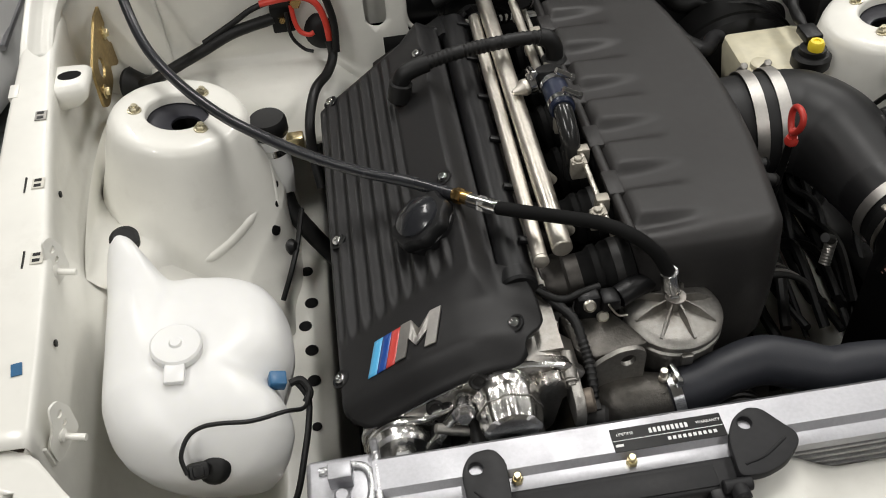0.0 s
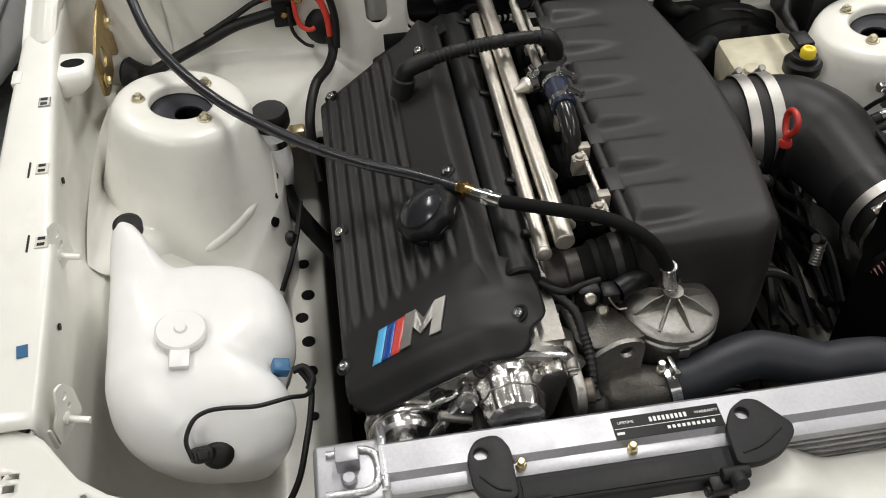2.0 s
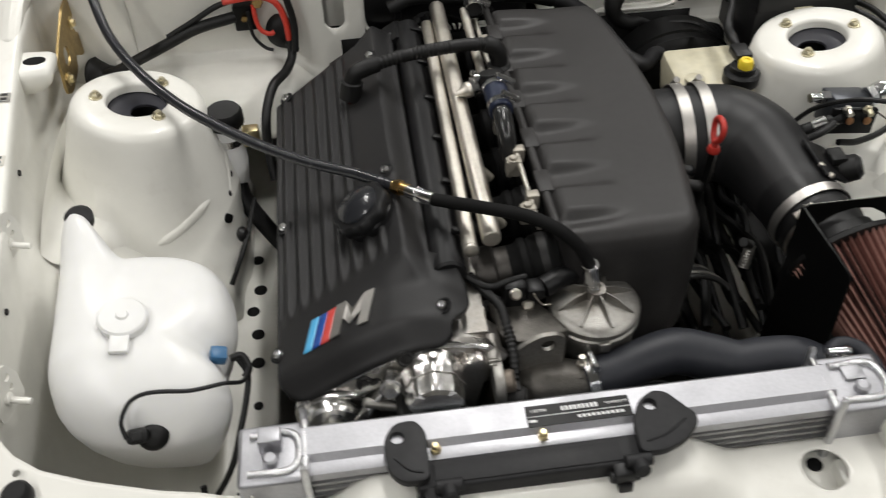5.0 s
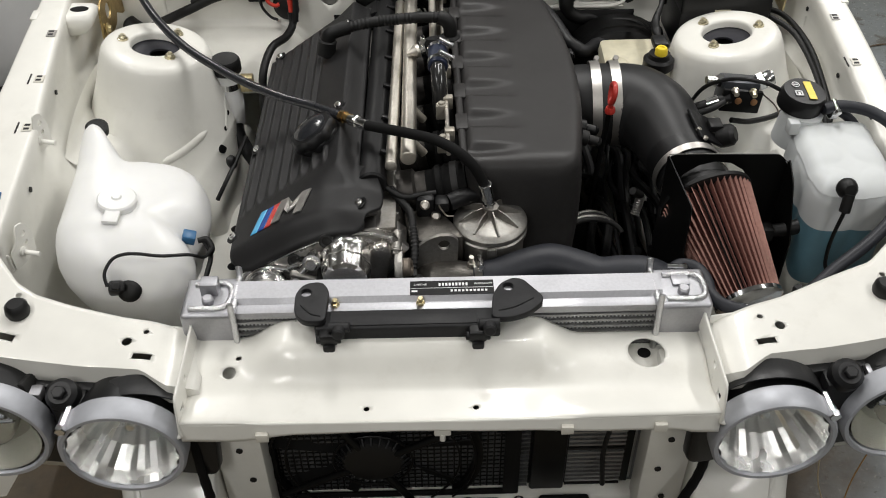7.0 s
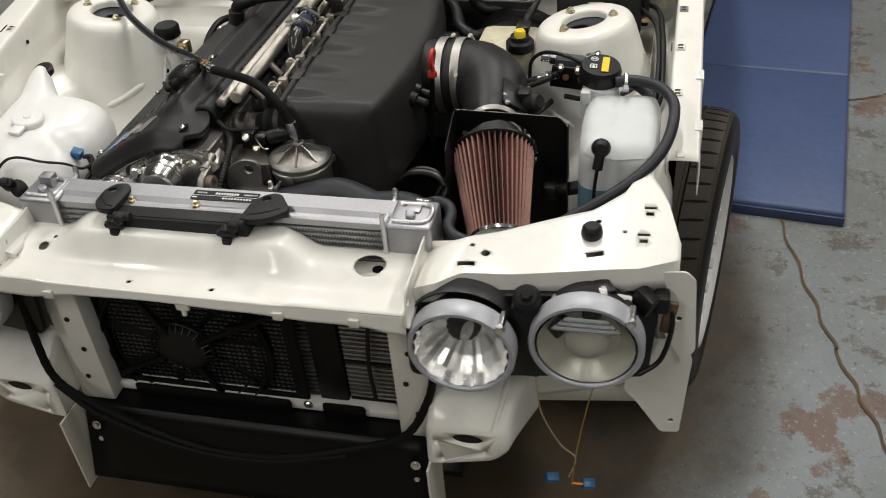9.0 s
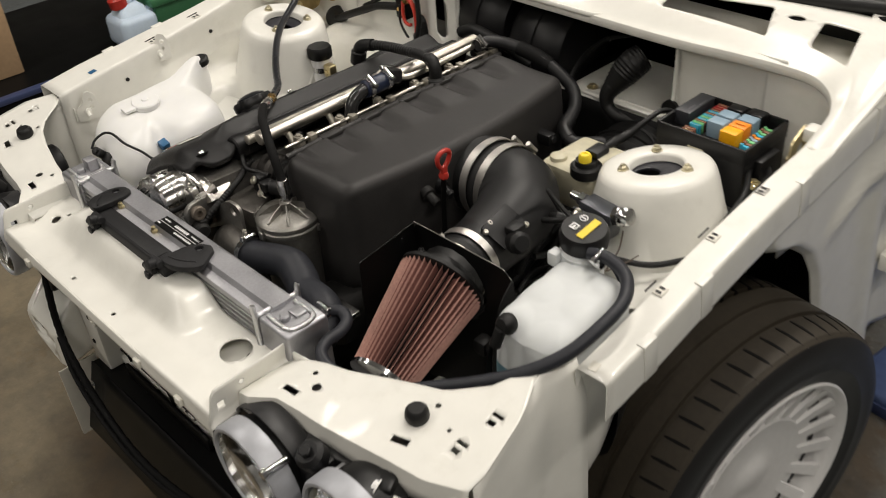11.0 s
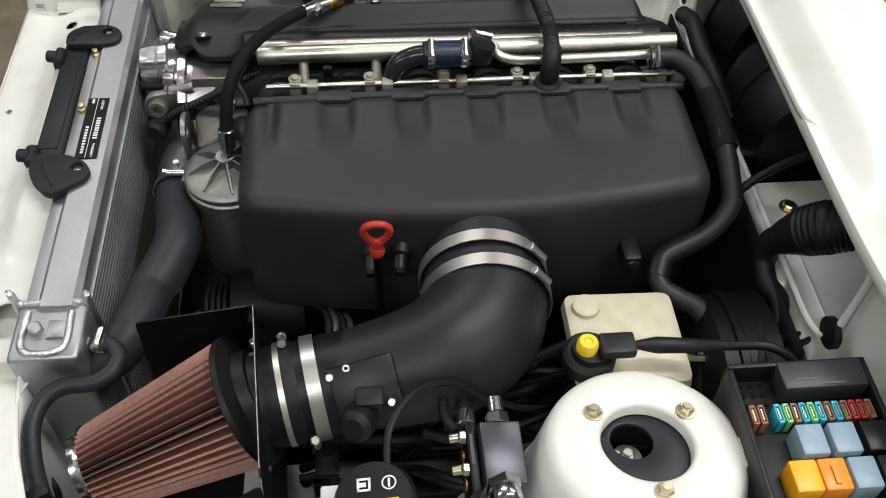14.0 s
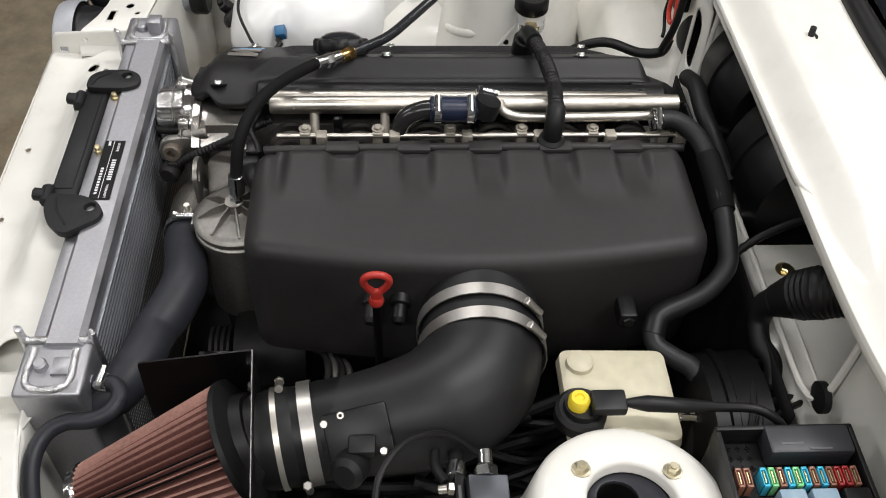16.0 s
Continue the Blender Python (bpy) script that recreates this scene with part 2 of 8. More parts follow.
def concrete_material():
    """Worn grey-green painted concrete with bare brown patches, fine speckle, dull gloss and the car's shade in its
    colour.
    """
    m, n, l, b = nodes_of("worn_painted_concrete")
    co = n.new("ShaderNodeTexCoord")

    def tex(scale, detail=8, rough=0.6):
        t = n.new("ShaderNodeTexNoise")
        t.inputs["Scale"].default_value, t.inputs["Detail"].default_value, t.inputs["Roughness"].default_value = scale, detail, rough
        l.new(co.outputs["Object"], t.inputs["Vector"])
        return t.outputs["Fac"]

    def step(v, a, c, to=1.0):
        r = n.new("ShaderNodeMapRange")
        r.inputs["From Min"].default_value, r.inputs["From Max"].default_value, r.inputs["To Max"].default_value = a, c, to
        l.new(v, r.inputs["Value"])
        return r.outputs[0]

    def mix(f, a, c):
        x = n.new("ShaderNodeMix")
        x.data_type = "RGBA"
        l.new(f, x.inputs["Factor"])
        for key, v in (("A", a), ("B", c)):
            if isinstance(v, tuple):
                x.inputs[key].default_value = (*v, 1)
            else:
                l.new(v, x.inputs[key])
        return x.outputs["Result"]

    base = mix(step(tex(1.3), 0.35, 0.65), (0.15, 0.155, 0.145), (0.24, 0.265, 0.275))
    base = mix(step(tex(2.6, 12, 0.68), 0.575, 0.6, 0.85), base, (0.17, 0.11, 0.085))
    base = mix(step(tex(7, 12, 0.75), 0.55, 0.6, 0.7), base, (0.085, 0.07, 0.052))
    base = mix(step(tex(70, 6, 0.7), 0.58, 0.64, 0.6), base, (0.42, 0.42, 0.38))
    base = mix(step(tex(45, 10, 0.8), 0.58, 0.62, 0.75), base, (0.07, 0.065, 0.05))
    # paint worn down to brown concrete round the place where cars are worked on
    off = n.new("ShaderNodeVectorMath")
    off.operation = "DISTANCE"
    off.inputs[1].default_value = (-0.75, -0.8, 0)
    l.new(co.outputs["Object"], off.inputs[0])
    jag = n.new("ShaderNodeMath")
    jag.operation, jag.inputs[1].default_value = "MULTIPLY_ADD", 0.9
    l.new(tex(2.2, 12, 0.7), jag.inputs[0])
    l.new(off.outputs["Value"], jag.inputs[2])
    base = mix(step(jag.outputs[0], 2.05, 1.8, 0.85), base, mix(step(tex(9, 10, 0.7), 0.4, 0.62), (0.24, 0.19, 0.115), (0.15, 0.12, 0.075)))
    # dark brown under the car: oil stain and the car's shadow painted together
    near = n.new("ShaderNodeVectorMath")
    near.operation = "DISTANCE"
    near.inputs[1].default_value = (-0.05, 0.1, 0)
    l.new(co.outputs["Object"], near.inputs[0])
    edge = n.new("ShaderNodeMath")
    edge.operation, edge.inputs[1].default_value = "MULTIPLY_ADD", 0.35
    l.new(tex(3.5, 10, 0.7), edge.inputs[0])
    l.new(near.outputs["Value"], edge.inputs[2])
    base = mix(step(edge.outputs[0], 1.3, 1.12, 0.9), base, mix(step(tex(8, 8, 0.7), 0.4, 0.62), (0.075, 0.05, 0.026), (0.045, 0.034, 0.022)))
    l.new(base, b.inputs["Base Color"])
    gloss = n.new("ShaderNodeMapRange")
    gloss.inputs["From Min"].default_value, gloss.inputs["From Max"].default_value = 0.2, 0.8
    gloss.inputs["To Min"].default_value, gloss.inputs["To Max"].default_value = 0.42, 0.8
    l.new(tex(5), gloss.inputs["Value"])
    l.new(gloss.outputs[0], b.inputs["Roughness"])
    bp = n.new("ShaderNodeBump")
    bp.inputs["Strength"].default_value, bp.inputs["Distance"].default_value = 0.25, 0.004
    l.new(tex(25, 8), bp.inputs["Height"])
    l.new(bp.outputs[0], b.inputs["Normal"])
    return m


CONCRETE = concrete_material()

# ---- builders ----
V = Vector


def smoothstep(a, b, x):
    t = min(1.0, max(0.0, (x - a) / (b - a)))
    return t * t * (3 - 2 * t)


def lerp(a, b, t):
    return a + (b - a) * t


def thing(name, label, category, at=(0, 0, 0), group="", kind=""):
    ob = new(name)
    ob.empty_display_size = 0.05
    ob.location = at
    return tagged(ob, label, category, group, kind)


def finish(bm, name, mat, angle=38, smooth=True):
    bmesh.ops.remove_doubles(bm, verts=bm.verts, dist=1e-6)
    bmesh.ops.recalc_face_normals(bm, faces=bm.faces)
    for f in bm.faces:
        f.smooth = smooth
    lim = radians(angle)
    for e in bm.edges:
        if len(e.link_faces) == 2 and e.calc_face_angle(0) > lim:
            e.smooth = False
    me = bpy.data.meshes.new(name)
    bm.to_mesh(me)
    bm.free()
    me.materials.append(mat)
    return me


def part(name, bm, mat, parent=None, label="", angle=38, thick=0.0):
    """Links a bmesh, given in world places, as one mesh object under a thing or a part."""
    ob = new(name, finish(bm, name, mat, angle))
    if parent is not None:
        ob.parent = parent
        if parent.type == "EMPTY":
            ob.matrix_parent_inverse = Matrix.Translation(-parent.location)
    if label:
        ob["label"] = label
    if thick:
        mod = ob.modifiers.new("thickness", "SOLIDIFY")
        mod.thickness, mod.offset = thick, -1
    return ob


def single(name, bm, mat, label, category, group="", kind="", angle=38, thick=0.0):
    return tagged(part(name, bm, mat, None, "", angle, thick), label, category, group, kind)


def merge(*bms):
    out = bmesh.new()
    for b in bms:
        me = bpy.data.meshes.new("tmp")
        b.to_mesh(me)
        b.free()
        out.from_mesh(me)
        bpy.data.meshes.remove(me)
    return out


def moved(bm, m):
    bm.transform(m)
    return bm


def box(x0, x1, y0, y1, z0, z1, r=0.0, seg=2):
    bm = bmesh.new()
    bmesh.ops.create_cube(bm, size=1, matrix=Matrix.Translation(((x0 + x1) / 2, (y0 + y1) / 2, (z0 + z1) / 2)) @ Matrix.Diagonal((abs(x1 - x0), abs(y1 - y0), abs(z1 - z0), 1)))
    if r:
        bmesh.ops.bevel(bm, geom=bm.edges[:], offset=r, segments=seg, profile=0.5, affect="EDGES")
    return bm


def axis_matrix(origin, axis):
    q = V((0, 0, 1)).rotation_difference(V(axis).normalized())
    return Matrix.Translation(origin) @ q.to_matrix().to_4x4()


def lathe(profile, origin, axis=(0, 0, 1), n=28, close=True):
    """Turns (radius, height) pairs round the axis."""
    bm = bmesh.new()
    rings = []
    for r, h in profile:
        rings.append([bm.verts.new((r * math.cos(2 * math.pi * i / n), r * math.sin(2 * math.pi * i / n), h)) for i in range(n)])
    for a, b in zip(rings, rings[1:]):
        for i in range(n):
            bm.faces.new((a[i], a[(i + 1) % n], b[(i + 1) % n], b[i]))
    if close:
        for ring in (rings[0], rings[-1]):
            if (ring[0].co - ring[n // 2].co).length > 1e-5:
                bm.faces.new(ring)
    bmesh.ops.remove_doubles(bm, verts=bm.verts, dist=1e-7)
    bm.transform(axis_matrix(origin, axis))
    return bm


def rod(a, b, r, n=16, cap=0.0):
    a, b = V(a), V(b)
    h = (b - a).length
    prof = [(r - cap, 0), (r, cap), (r, h - cap), (r - cap, h)] if cap else [(r, 0), (r, h)]
    return lathe(prof, a, b - a, n)


def spline(pts, per=8, closed=False):
    pts = [V(p) for p in pts]
    if len(pts) < 3:
        return pts
    out = []
    m = len(pts)
    for i in range(m if closed else m - 1):
        if closed:
            p0, p1, p2, p3 = pts[i - 1], pts[i], pts[(i + 1) % m], pts[(i + 2) % m]
        else:
            p1, p2 = pts[i], pts[i + 1]
            p0 = pts[i - 1] if i else p1 * 2 - p2
            p3 = pts[i + 2] if i + 2 < m else p2 * 2 - p1
        for k in range(per):
            t = k / per
            out.append(0.5 * (2 * p1 + (p2 - p0) * t + (2 * p0 - 5 * p1 + 4 * p2 - p3) * t * t + (3 * p1 - p0 - 3 * p2 + p3) * t ** 3))
    if not closed:
        out.append(pts[-1])
    return out


def sweep(pts, r, n=12, per=8, ribs=0.0, rib_step=0.004, closed=False, straight=False):
    """A tube through the points; r a number or a list along the points; ribs: depth of corrugation."""
    path = [V(p) for p in pts] if straight else spline(pts, per, closed)
    if ribs:
        fine, left = [], 0.0
        for a, b in zip(path, path[1:]):
            steps = max(1, int((b - a).length / (rib_step / 2)))
            fine += [a.lerp(b, k / steps) for k in range(steps)]
        path = fine + [path[-1]]
    total = len(path)
    bm = bmesh.new()
    rings, nrm = [], None
    for i, p in enumerate(path):
        if closed:
            t = (path[(i + 1) % total] - path[i - 1]).normalized()
        else:
            t = (path[min(i + 1, total - 1)] - path[max(i - 1, 0)]).normalized()
        if nrm is None:
            nrm = t.orthogonal().normalized()
        nrm = (nrm - t * nrm.dot(t)).normalized()
        bi = t.cross(nrm)
        s = i / max(1, total - 1)
        rad = r if not isinstance(r, (list, tuple)) else float(np.interp(s, np.linspace(0, 1, len(r)), r))
        if ribs:
            rad -= ribs * (i % 2)
        rings.append([bm.verts.new(p + nrm * rad * math.cos(2 * math.pi * k / n) + bi * rad * math.sin(2 * math.pi * k / n)) for k in range(n)])
    pairs = list(zip(rings, rings[1:])) + ([(rings[-1], rings[0])] if closed else [])
    for a, b in pairs:
        for k in range(n):
            bm.faces.new((a[k], a[(k + 1) % n], b[(k + 1) % n], b[k]))
    if not closed:
        bm.faces.new(rings[0])
        bm.faces.new(rings[-1])
    return bm


def surface(fn, nu, nv):
    """A sheet fn(u, v) over the unit square."""
    bm = bmesh.new()
    g = [[bm.verts.new(fn(i / nu, j / nv)) for j in range(nv + 1)] for i in range(nu + 1)]
    for i in range(nu):
        for j in range(nv):
            bm.faces.new((g[i][j], g[i + 1][j], g[i + 1][j + 1], g[i][j + 1]))
    return bm


def loft(rings, caps=True):
    bm = bmesh.new()
    vs = [[bm.verts.new(p) for p in r] for r in rings]
    n = len(vs[0])
    for a, b in zip(vs, vs[1:]):
        for k in range(n):
            bm.faces.new((a[k], a[(k + 1) % n], b[(k + 1) % n], b[k]))
    if caps:
        bm.faces.new(vs[0])
        bm.faces.new(vs[-1])
    return bm


def slab(outline, thick, m=None, holes=(), r=0.0):
    """An extruded outline in the xy plane with round holes (x, y, radius), set by the matrix m."""
    bm = bmesh.new()
    loops = [list(outline)] + [[(hx + hr * math.cos(2 * math.pi * k / 16), hy + hr * math.sin(2 * math.pi * k / 16)) for k in range(16)] for hx, hy, hr in holes]
    edges = []
    for lp in loops:
        vs = [bm.verts.new((x, y, 0)) for x, y in lp]
        edges += [bm.edges.new((vs[i], vs[(i + 1) % len(vs)])) for i in range(len(vs))]
    bmesh.ops.triangle_fill(bm, use_beauty=True, edges=edges)
    res = bmesh.ops.extrude_face_region(bm, geom=bm.faces[:])
    bmesh.ops.translate(bm, verts=[g for g in res["geom"] if isinstance(g, bmesh.types.BMVert)], vec=(0, 0, thick))
    bmesh.ops.recalc_face_normals(bm, faces=bm.faces)
    if r:
        rim = [e for e in bm.edges if len(e.link_faces) == 2 and e.calc_face_angle(0) > 0.9]
        bmesh.ops.bevel(bm, geom=rim, offset=r, segments=2, profile=0.5, affect="EDGES")
    if m is not None:
        bm.transform(m)
    return bm


def rounded(pts, r, seg=4):
    """Rounds the corners of a 2D outline."""
    out = []
    n = len(pts)
    for i in range(n):
        p, a, b = V(pts[i]), V(pts[i - 1]), V(pts[(i + 1) % n])
        da, db = (a - p), (b - p)
        k = min(r, da.length * 0.45, db.length * 0.45)
        s, e = p + da.normalized() * k, p + db.normalized() * k
        for j in range(seg + 1):
            t = j / seg
            out.append(tuple((1 - t) ** 2 * s + 2 * t * (1 - t) * p + t * t * e))
    return out


def cut(ob, cutters):
    """Takes the cutters' volume out of the mesh object."""
    tool = new("tool", finish(merge(*cutters), "tool", DARK))
    mod = ob.modifiers.new("cut", "BOOLEAN")
    mod.operation, mod.solver, mod.object = "DIFFERENCE", "EXACT", tool
    bpy.context.view_layer.update()
    made = bpy.data.meshes.new_from_object(ob.evaluated_get(bpy.context.evaluated_depsgraph_get()))
    ob.modifiers.clear()
    ob.data = made
    bpy.data.objects.remove(tool)


def hexnut(origin, axis, r=0.007, h=0.006, flange=0.0):
    b = lathe([(r, 0), (r, h * 0.8), (r * 0.8, h)], origin, axis, 6)
    if flange:
        b = merge(b, lathe([(flange, 0), (flange, h * 0.25), (r, h * 0.3)], origin, axis, 16))
    return b


def clamp(origin, axis, r, wide=0.01, screw=None):
    """A worm-drive band round a hose with its screw housing."""
    b = lathe([(r, -wide / 2), (r + 0.0015, -wide / 2), (r + 0.0015, wide / 2), (r, wide / 2)], origin, axis, 36, False)
    if screw is not None:
        s = V(screw).normalized()
        a = V(axis).normalized()
        t = a.cross(s).normalized()
        c = V(origin) + s * (r + 0.005)
        b = merge(b, rod(c - t * 0.011, c + t * 0.011, 0.0045, 10), hexnut(c + t * 0.011, t, 0.0055, 0.006))
    return b


def text_part(body, size, m, mat, parent, name="lettering"):
    cu = bpy.data.curves.new(name, "FONT")
    cu.body, cu.size, cu.align_x, cu.align_y, cu.extrude = body, size, "CENTER", "CENTER", 0.0003
    tmp = new(name, cu)
    bpy.context.view_layer.update()
    me = bpy.data.meshes.new_from_object(tmp.evaluated_get(bpy.context.evaluated_depsgraph_get()))
    bpy.data.objects.remove(tmp)
    bm = bmesh.new()
    bm.from_mesh(me)
    bm.transform(m)
    return part(name, bm, mat, parent)


def frame_matrix(origin, xdir, ydir):
    x = V(xdir).normalized()
    z = x.cross(V(ydir)).normalized()
    y = z.cross(x)
    m = Matrix((x, y, z)).transposed().to_4x4()
    m.translation = V(origin)
    return m

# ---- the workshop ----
single("floor", box(-6, 7, -6, 7, -0.1, 0.0), CONCRETE, "worn painted concrete workshop floor with stains and the car's shade painted in", "floor", kind="structure")
single("wall_north", box(-6, 7, 7, 7.2, 0, 3.2), WALLMAT, "plain painted block wall of the workshop", "wall", kind="structure")
single("wall_south", box(-6, 7, -6.2, -6, 0, 3.2), WALLMAT, "plain painted block wall of the workshop", "wall", kind="structure")
single("wall_west", box(-6.2, -6, -6.2, 7.2, 0, 3.2), WALLMAT, "plain painted block wall of the workshop", "wall", kind="structure")
single("wall_east", box(7, 7.2, -6.2, 7.2, 0, 3.2), WALLMAT, "plain painted block wall of the workshop", "wall", kind="structure")
single("ceiling", box(-6.2, 7.2, -6.2, 7.2, 3.2, 3.3), CEILMAT, "plain board ceiling above the workshop", "ceiling", kind="structure")

# cracks in the concrete, as thin filled joints
for crack_pts in ([(1.0, 0.75), (1.031, 0.585), (1.087, 0.255), (1.145, -0.026), (1.203, -0.259), (1.29, -0.62)], [(1.27, 1.28), (1.323, 1.284), (1.429, 1.33), (1.545, 1.421), (1.8, 1.46)], [(1.42, 0.98), (1.52, 1.0), (1.62, 0.97)]):
    line = spline([(x, y, 0.0) for x, y in crack_pts], 10)
    single("floor_crack", surface(lambda u, v: (line[min(len(line) - 1, int(u * (len(line) - 1)))] + V((0.006 * (v - 0.5) + 0.006 * math.sin(u * 60), 0.008 * (v - 0.5), 0.004))), len(line) - 1, 1), material("rusty_crack_filler", (0.11, 0.07, 0.034), 0.8, vary=0.4, scale=40), "rust-brown crack line in the concrete floor", "crack", kind="structure")

# ---- the car's bare front shell ----
shell = thing("car_shell", "cream-white painted car front with bare engine bay and no fenders", "car", (0, 0.2, 0.2))


def rail_z(y, s=-1):
    return (-0.02 * smoothstep(-0.08, -0.4, y) if s > 0 else 0.0) + float(np.interp(y, [-0.55, -0.41, -0.12, 0.0, 0.3, 0.7], [0.787, 0.81, 0.846, 0.864, 0.9, 0.93]))


def chaikin(p, times=2):
    for _ in range(times):
        q = [p[0]]
        for a, b in zip(p, p[1:]):
            q += [a * 0.75 + b * 0.25, a * 0.25 + b * 0.75]
        p = q + [p[-1]]
    return p


def rail_in(y, s=-1):
    if s > 0:
        return float(np.interp(y, [-0.42, -0.2, 0.1, 0.5], [0.693, 0.692, 0.697, 0.7]))
    return float(np.interp(y, [-0.42, -0.26, -0.095, 0.138, 0.5], [0.652, 0.658, 0.676, 0.694, 0.7]))


def fender_section(y, s):
    w = smoothstep(-0.38, -0.24, y) * (1 - smoothstep(0.4, 0.5, y))
    z, xi = rail_z(y, s), rail_in(y, s)
    xo = 0.748
    zl = lerp(0.52, 0.715, w)
    raw = [(xo, z - 0.066), (xo, z - 0.012), (xo - 0.002, z - 0.001), (xo - 0.012, z), (xi + 0.012, z), (xi + 0.003, z - 0.001), (xi, z - 0.012), (xi + 0.006, z - 0.06), (xi + 0.004, zl + 0.05), (xi - 0.01, zl + 0.01), (0.59, zl - 0.025), (0.49, lerp(0.46, 0.62, w)), (0.435, 0.535), (0.425, 0.532), (0.366, 0.53), (0.356, 0.522), (0.354, 0.42), (0.35, 0.3)]
    return chaikin([V((a, b)) for a, b in raw], 2)


def inner_fender(s):
    ys = np.linspace(-0.42 if s > 0 else -0.5, 0.9, 62)
    secs = [fender_section(y, s) for y in ys]
    bm = bmesh.new()
    g = [[bm.verts.new((s * p.x, y, p.y)) for p in sec] for y, sec in zip(ys, secs)]
    for i in range(len(g) - 1):
        for j in range(len(g[0]) - 1):
            bm.faces.new((g[i][j], g[i + 1][j], g[i + 1][j + 1], g[i][j + 1]))
    ob = part("inner_fender", bm, PAINT, shell, angle=60, thick=0.002)
    # slots along the rail, plugs in the wall, holes along the chassis leg
    for y, zinc in ((0.0, True), (0.2, True), (-0.125, False), (-0.25, False)):
        place = pose(s * (rail_in(y, s) + 0.014), y, rail_z(y, s) + 0.001, 8, 0, 0)
        part("rail_slot", moved(box(-0.008, 0.008, -0.009, 0.009, -0.001, 0.0008, 0.0005, 1), place), CAST if zinc else PRIMER, ob)
        for dy in (-0.004, 0.005):
            part("slot_hole", moved(box(-0.005, 0.004, dy - 0.0022, dy + 0.0022, -0.001, 0.0014), place), DARK, ob)
        if not zinc:
            part("slot_edge", moved(box(-0.0175, -0.0155, -0.013, 0.013, -0.001, 0.0008), place), DARK, ob)
    for y in (-0.1, 0.1, -0.34):
        part("wall_hole", lathe([(0.0045, 0), (0.0045, 0.002)], (s * (rail_in(y, s) + 0.003), y, rail_z(y, s) - 0.045), (-s, 0, 0), 12), DARK, ob)
    for x, y, r in ((0.387, -0.11, 0.0085), (0.398, -0.156, 0.008), (0.39, -0.205, 0.008), (0.389, -0.262, 0.008), (0.388, -0.342, 0.005), (0.392, -0.04, 0.008)):
        part("leg_hole", lathe([(r + 0.002, 0), (r + 0.002, 0.0015), (r, 0.0022), (0, 0.0022)], (s * x, y, 0.5305), (0, 0, 1), 16), FOAM, ob)
    # step pressings along the rail's outer side
    for y in (-0.33, -0.2, 0.06, 0.3):
        part("rail_rib", moved(box(-0.012, 0.002, -0.014, 0.014, -0.066, 0.0008, 0.001), pose(s * 0.7475, y, rail_z(y, s), 7, 0, 0)) if s > 0 else moved(box(-0.002, 0.012, -0.014, 0.014, -0.066, 0.0008, 0.001), pose(s * 0.7475, y, rail_z(y, s), 7, 0, 0)), PAINT, ob)
    part("rail_sticker", moved(box(-0.006, 0.006, -0.008, 0.008, -0.0005, 0.0008), pose(s * (0.676 if s < 0 else 0.715), -0.406, rail_z(-0.406, s) + 0.0008, 8, 0, 8)), BLUE if s < 0 else PRIMER, ob)
    return ob


for side in (-1, 1):
    inner_fender(side)


from mathutils.bvhtree import BVHTree


